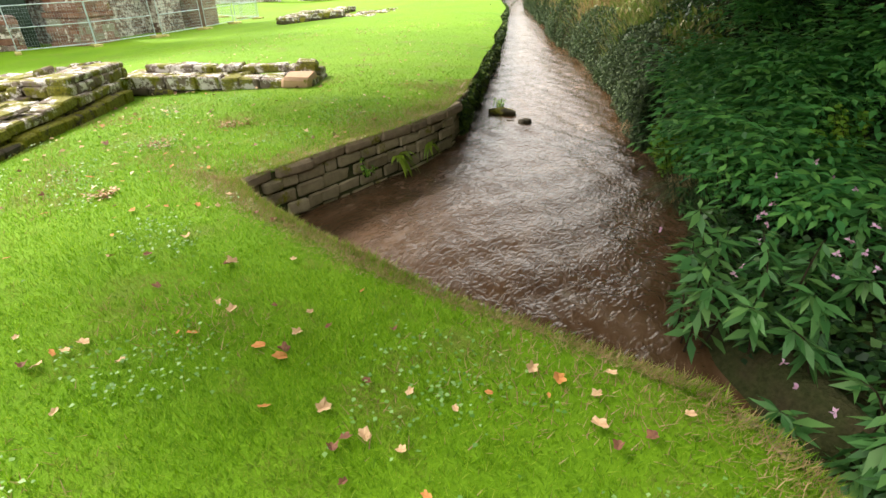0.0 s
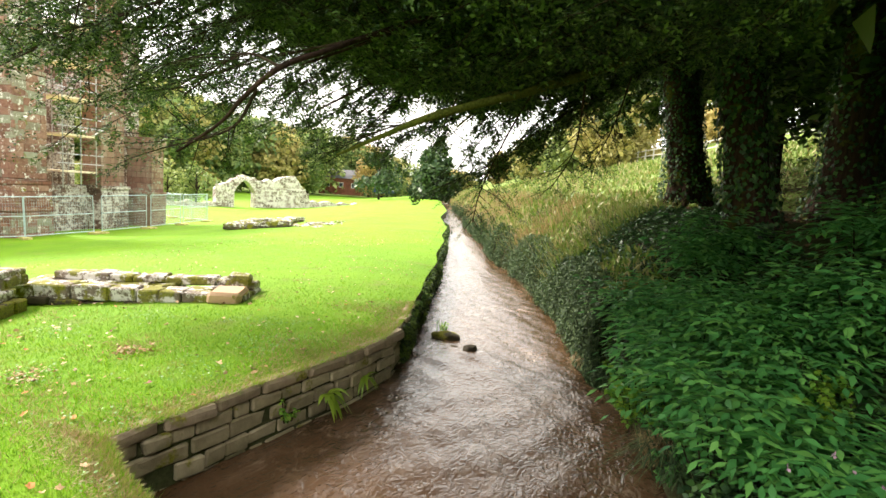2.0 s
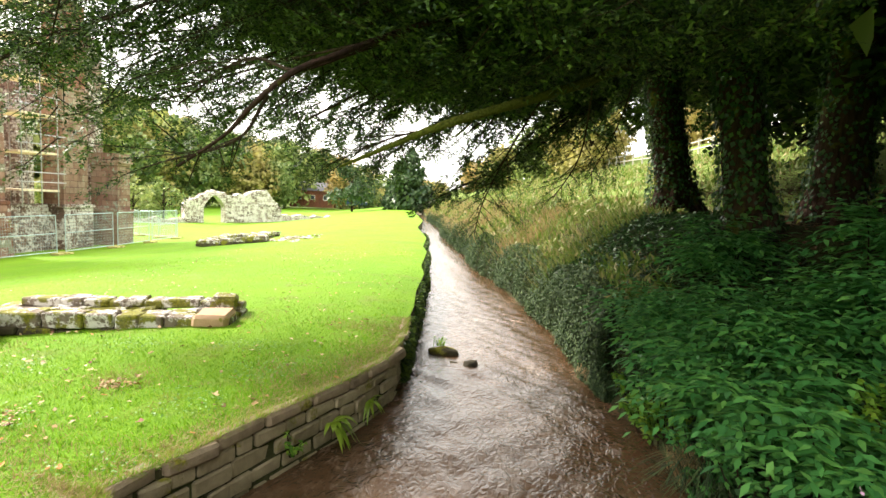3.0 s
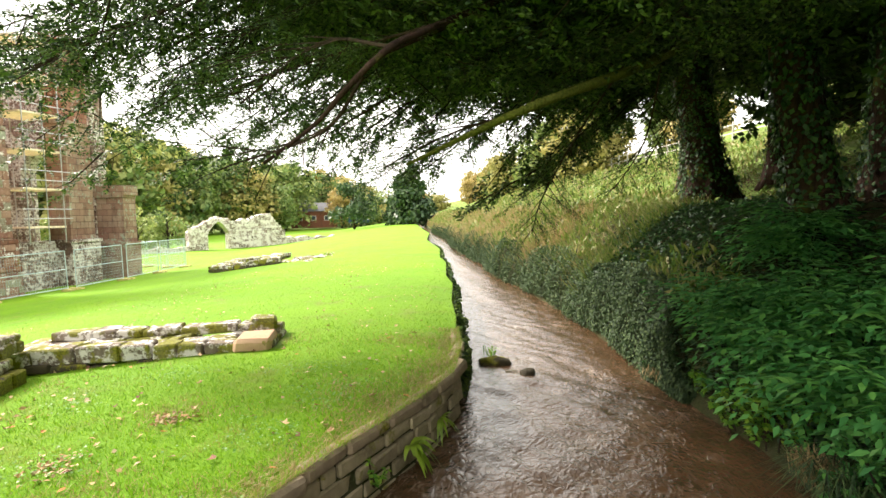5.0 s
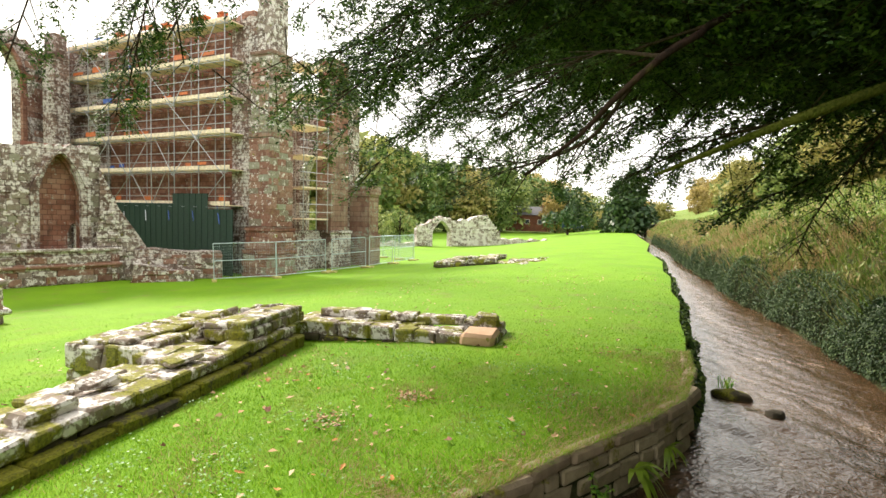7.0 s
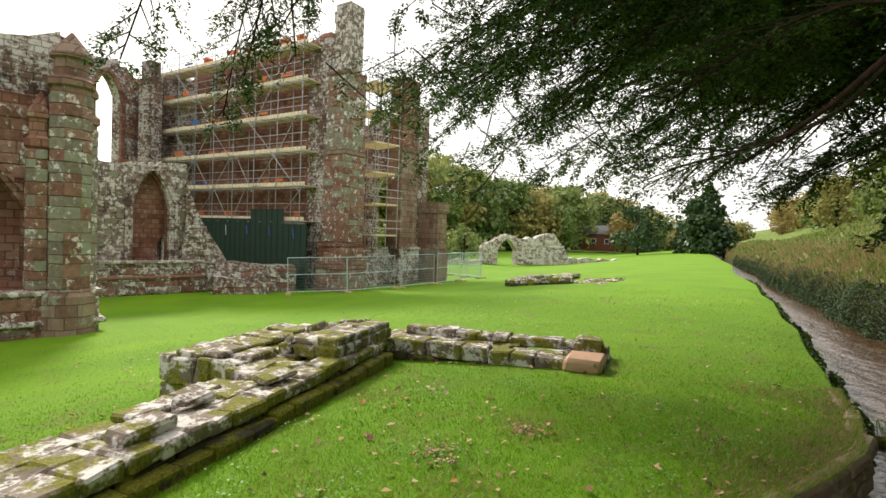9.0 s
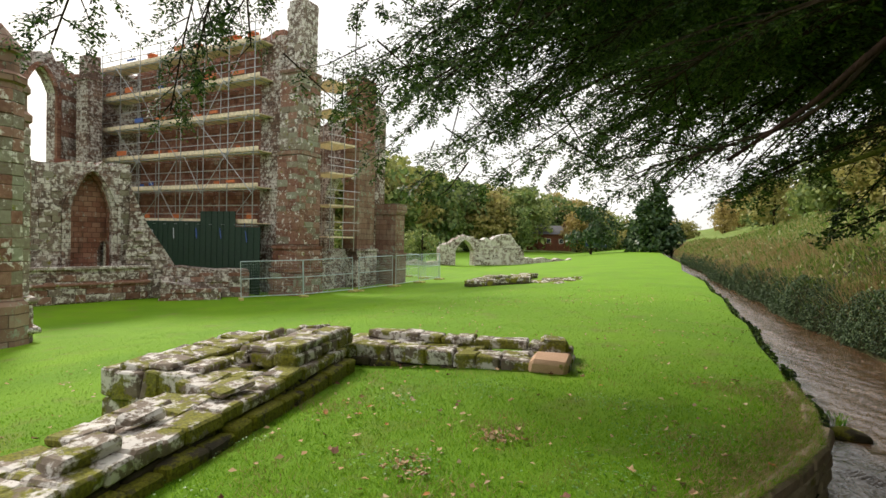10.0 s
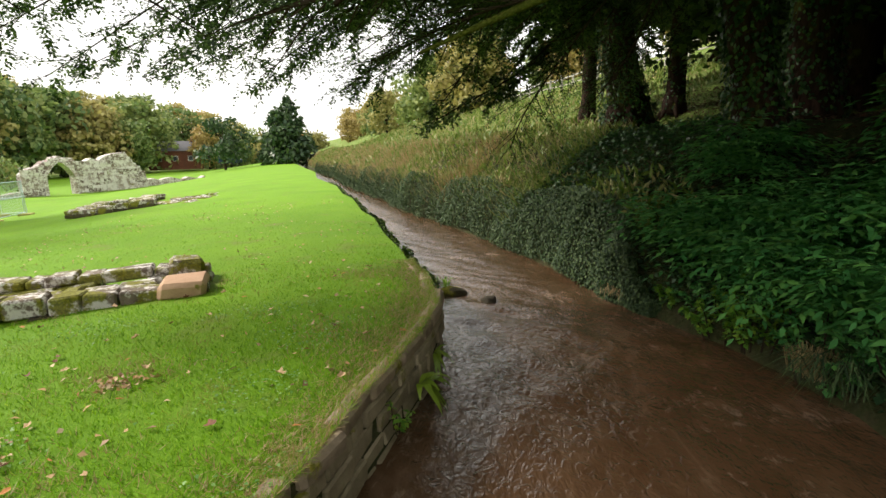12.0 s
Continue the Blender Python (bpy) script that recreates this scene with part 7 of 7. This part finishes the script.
def build_clover():
    """Low clover leaves in loose patches among the near grass."""
    rng = np.random.default_rng(71)
    n = 26000
    x, y = rng.uniform(-5, 3, n), rng.uniform(0.2, 7, n)
    k = lawn_here(x, y) & ~on_footing(x, y) & (np.sin(x * 2.9 + 1.7 * np.sin(y * 2.3)) * np.sin(y * 3.3 + 1.1 * np.sin(x * 1.7)) + rng.normal(0, 0.25, n) > 0.45)
    x, y = x[k], y[k]
    n = len(x)
    s = rng.uniform(0.013, 0.025, n)
    me = leaf_mesh("clover", np.stack([x, y, lawn_z(x, y) + rng.uniform(0.030, 0.048, n)], 1), rng.normal(0, 1, (n, 3)) * [1, 1, 0.2], np.array([0, 0, 1.0]) + rng.normal(0, 0.25, (n, 3)), s * 1.2, s)
    tagged(mesh_part("clover", me, leaf_mat("clover_leaves", (0.07, 0.20, 0.03), (0.15, 0.32, 0.07), (0.25, 0.42, 0.14), rough=0.5, through=0.3)), "small pale clover leaves among the lawn grass", "clover", kind="stuff")


build_clover()


def build_verge():
    # a ragged fringe along the walls: longer blades that lean out, some of them dead
    rng = np.random.default_rng(66)
    for nm, mat, n, label in (("verge_grass", GRASS, 26000, "longer grass hanging over the wall's edge"), ("dead_verge", DRY_LEAF, 30000, "dry brown grass along the coping")):
        y = rng.uniform(1.2, 9.2, n)
        steep = rng.random(n) < 0.45
        y = np.where(steep, 2.55 + 1.2 * rng.uniform(0, 1, n), y)
        d = rng.exponential(0.07 if mat is GRASS else 0.14, n)
        x = left_x(y) - np.where(steep, d * 2.2, d) + 0.02
        z = lawn_z(x, y) + 0.045 * np.exp(-d / 0.25)
        h = rng.uniform(0.035, 0.09, n) * np.exp(-d * 2.0)
        b = np.stack([x, y, z - 0.01], 1)
        t = b + np.stack([rng.normal(0.02, 0.025, n), rng.normal(0.006, 0.025, n), h * rng.uniform(-0.4, 1.0, n)], 1)
        me = blade_mesh(nm, b, t, rng.uniform(0.004, 0.007, n), rng)
        tagged(mesh_part(nm, me, mat), label, "grass", kind="stuff")


build_verge()


def leaf_thing(seed):
    """A curled maple-like leaf."""
    rnd = random.Random(seed)
    bm = bmesh.new()
    c = bm.verts.new((0, 0, 0.004))
    rim = []
    curl, narrow = rnd.uniform(9, 24), rnd.uniform(0.4, 0.85)
    for i in range(16):
        a = 2 * math.pi * i / 16
        r = 0.042 * (1 + 0.28 * math.cos(5 * a) * rnd.uniform(0.3, 1.2)) * rnd.uniform(0.85, 1.12)
        x, y = r * math.cos(a), r * math.sin(a) * narrow
        rim.append(bm.verts.new((x, y, 0.003 + curl * y * y + 0.3 * curl * max(0, x) ** 2 + rnd.uniform(0, 0.005))))
    for i in range(16):
        bm.faces.new((c, rim[i], rim[(i + 1) % 16]))
    ob = part("fallen_leaf", bm, None)
    ob.data.materials.append(LEAF_COLS[seed % len(LEAF_COLS)])
    return tagged(ob, "curled " + ("pale tan", "orange brown", "dark brown")[seed % 3] + " maple leaf fallen on the grass", "leaf", "fallen leaves on the lawn")


LEAF_COLS = []
for _n, _a, _b in (("tan_leaf", (0.42, 0.26, 0.14), (0.62, 0.45, 0.28)), ("orange_leaf", (0.36, 0.14, 0.04), (0.55, 0.26, 0.09)), ("brown_leaf", (0.10, 0.045, 0.03), (0.26, 0.12, 0.07))):
    _m = Mat(_n, 0.7, spec=0.2)
    _m.color(_m.ramp(_m.noise(25, 4), (0.3, _a), (0.7, _b)))
    LEAF_COLS.append(_m.bump(_m.noise(60, 3), 0.5, 0.003).m)


def build_leaves():
    rnd = random.Random(23)
    src = [leaf_thing(i) for i in range(9)]
    placed = 0
    spots = [(1.20, 1.95), (1.30, 2.10), (1.88, 2.04), (0.17, 2.27), (1.43, 2.67), (-0.65, 2.48), (-1.45, 2.24), (1.55, 2.2), (2.0, 2.15)]
    while placed < 299:
        if placed < len(spots):
            x, y = spots[placed]
        else:
            r, a = 8.5 * rnd.random() ** 0.65, rnd.uniform(-0.3 * math.pi, 1.2 * math.pi)
            x, y = 0.6 + r * math.cos(a), 1.6 + r * math.sin(a)
        if not lawn_here(np.array(x), np.array(y)) or x > float(left_x(y)) - 0.08 or on_footing(np.array(x), np.array(y)) or x < -8:
            continue
        m = pose(x, y, float(lawn_z(x, y)) + 0.022, rnd.uniform(-18, 18), rnd.uniform(-18, 18), rnd.uniform(0, 360))
        s = rnd.uniform(0.4, 0.95)
        ob = src[placed] if placed < 9 else copy_thing(src[rnd.choice([0, 0, 3, 6, 1, 4, 2, 5, 7, 8])], m)
        ob.matrix_basis = m
        ob.scale = (s, s, s)
        placed += 1
    rng = np.random.default_rng(24)
    n = 1500
    x, y = rng.uniform(-12, 1, n), rng.uniform(3, 20, n)
    k = (x < left_x(y) - 0.1) & (np.sin(x * 1.1) * np.sin(y * 0.8 + x * 0.3) > -0.1) & ~on_footing(x, y)
    x, y = x[k], y[k]
    n = len(x)
    me = leaf_mesh("scattered_leaves", np.stack([x, y, lawn_z(x, y) + 0.03], 1), rng.normal(0, 1, (n, 3)) * [1, 1, 0.3], np.array([0, 0, 1.0]) + rng.normal(0, 0.3, (n, 3)), rng.uniform(0.04, 0.08, n), rng.uniform(0.03, 0.05, n))
    tagged(mesh_part("scattered_leaves", me, FALLEN), "small tan leaves scattered over the far lawn", "leaves", kind="stuff")
    # the patches of torn brown turf
    me = None
    for i, (x0, y0, s) in enumerate(((-3.5, 4.3, 0.26), (-3.3, 5.2, 0.2), (-2.6, 3.0, 0.12))):
        n = 90
        P = np.stack([rng.normal(x0, s * 0.45, n), rng.normal(y0, s * 0.45, n)], 1)
        me = leaf_mesh("leaf_pile", np.column_stack([P, lawn_z(P[:, 0], P[:, 1]) + rng.uniform(0.01, 0.04, n)]), rng.normal(0, 1, (n, 3)) * [1, 1, 0.4], np.array([0, 0, 1.0]) + rng.normal(0, 0.5, (n, 3)),
                       rng.uniform(0.025, 0.05, n), rng.uniform(0.02, 0.035, n))
        tagged(mesh_part("leaf_pile", me, FALLEN), "small heap of crumbled tan leaves on the grass", "leaves", kind="stuff")


build_leaves()
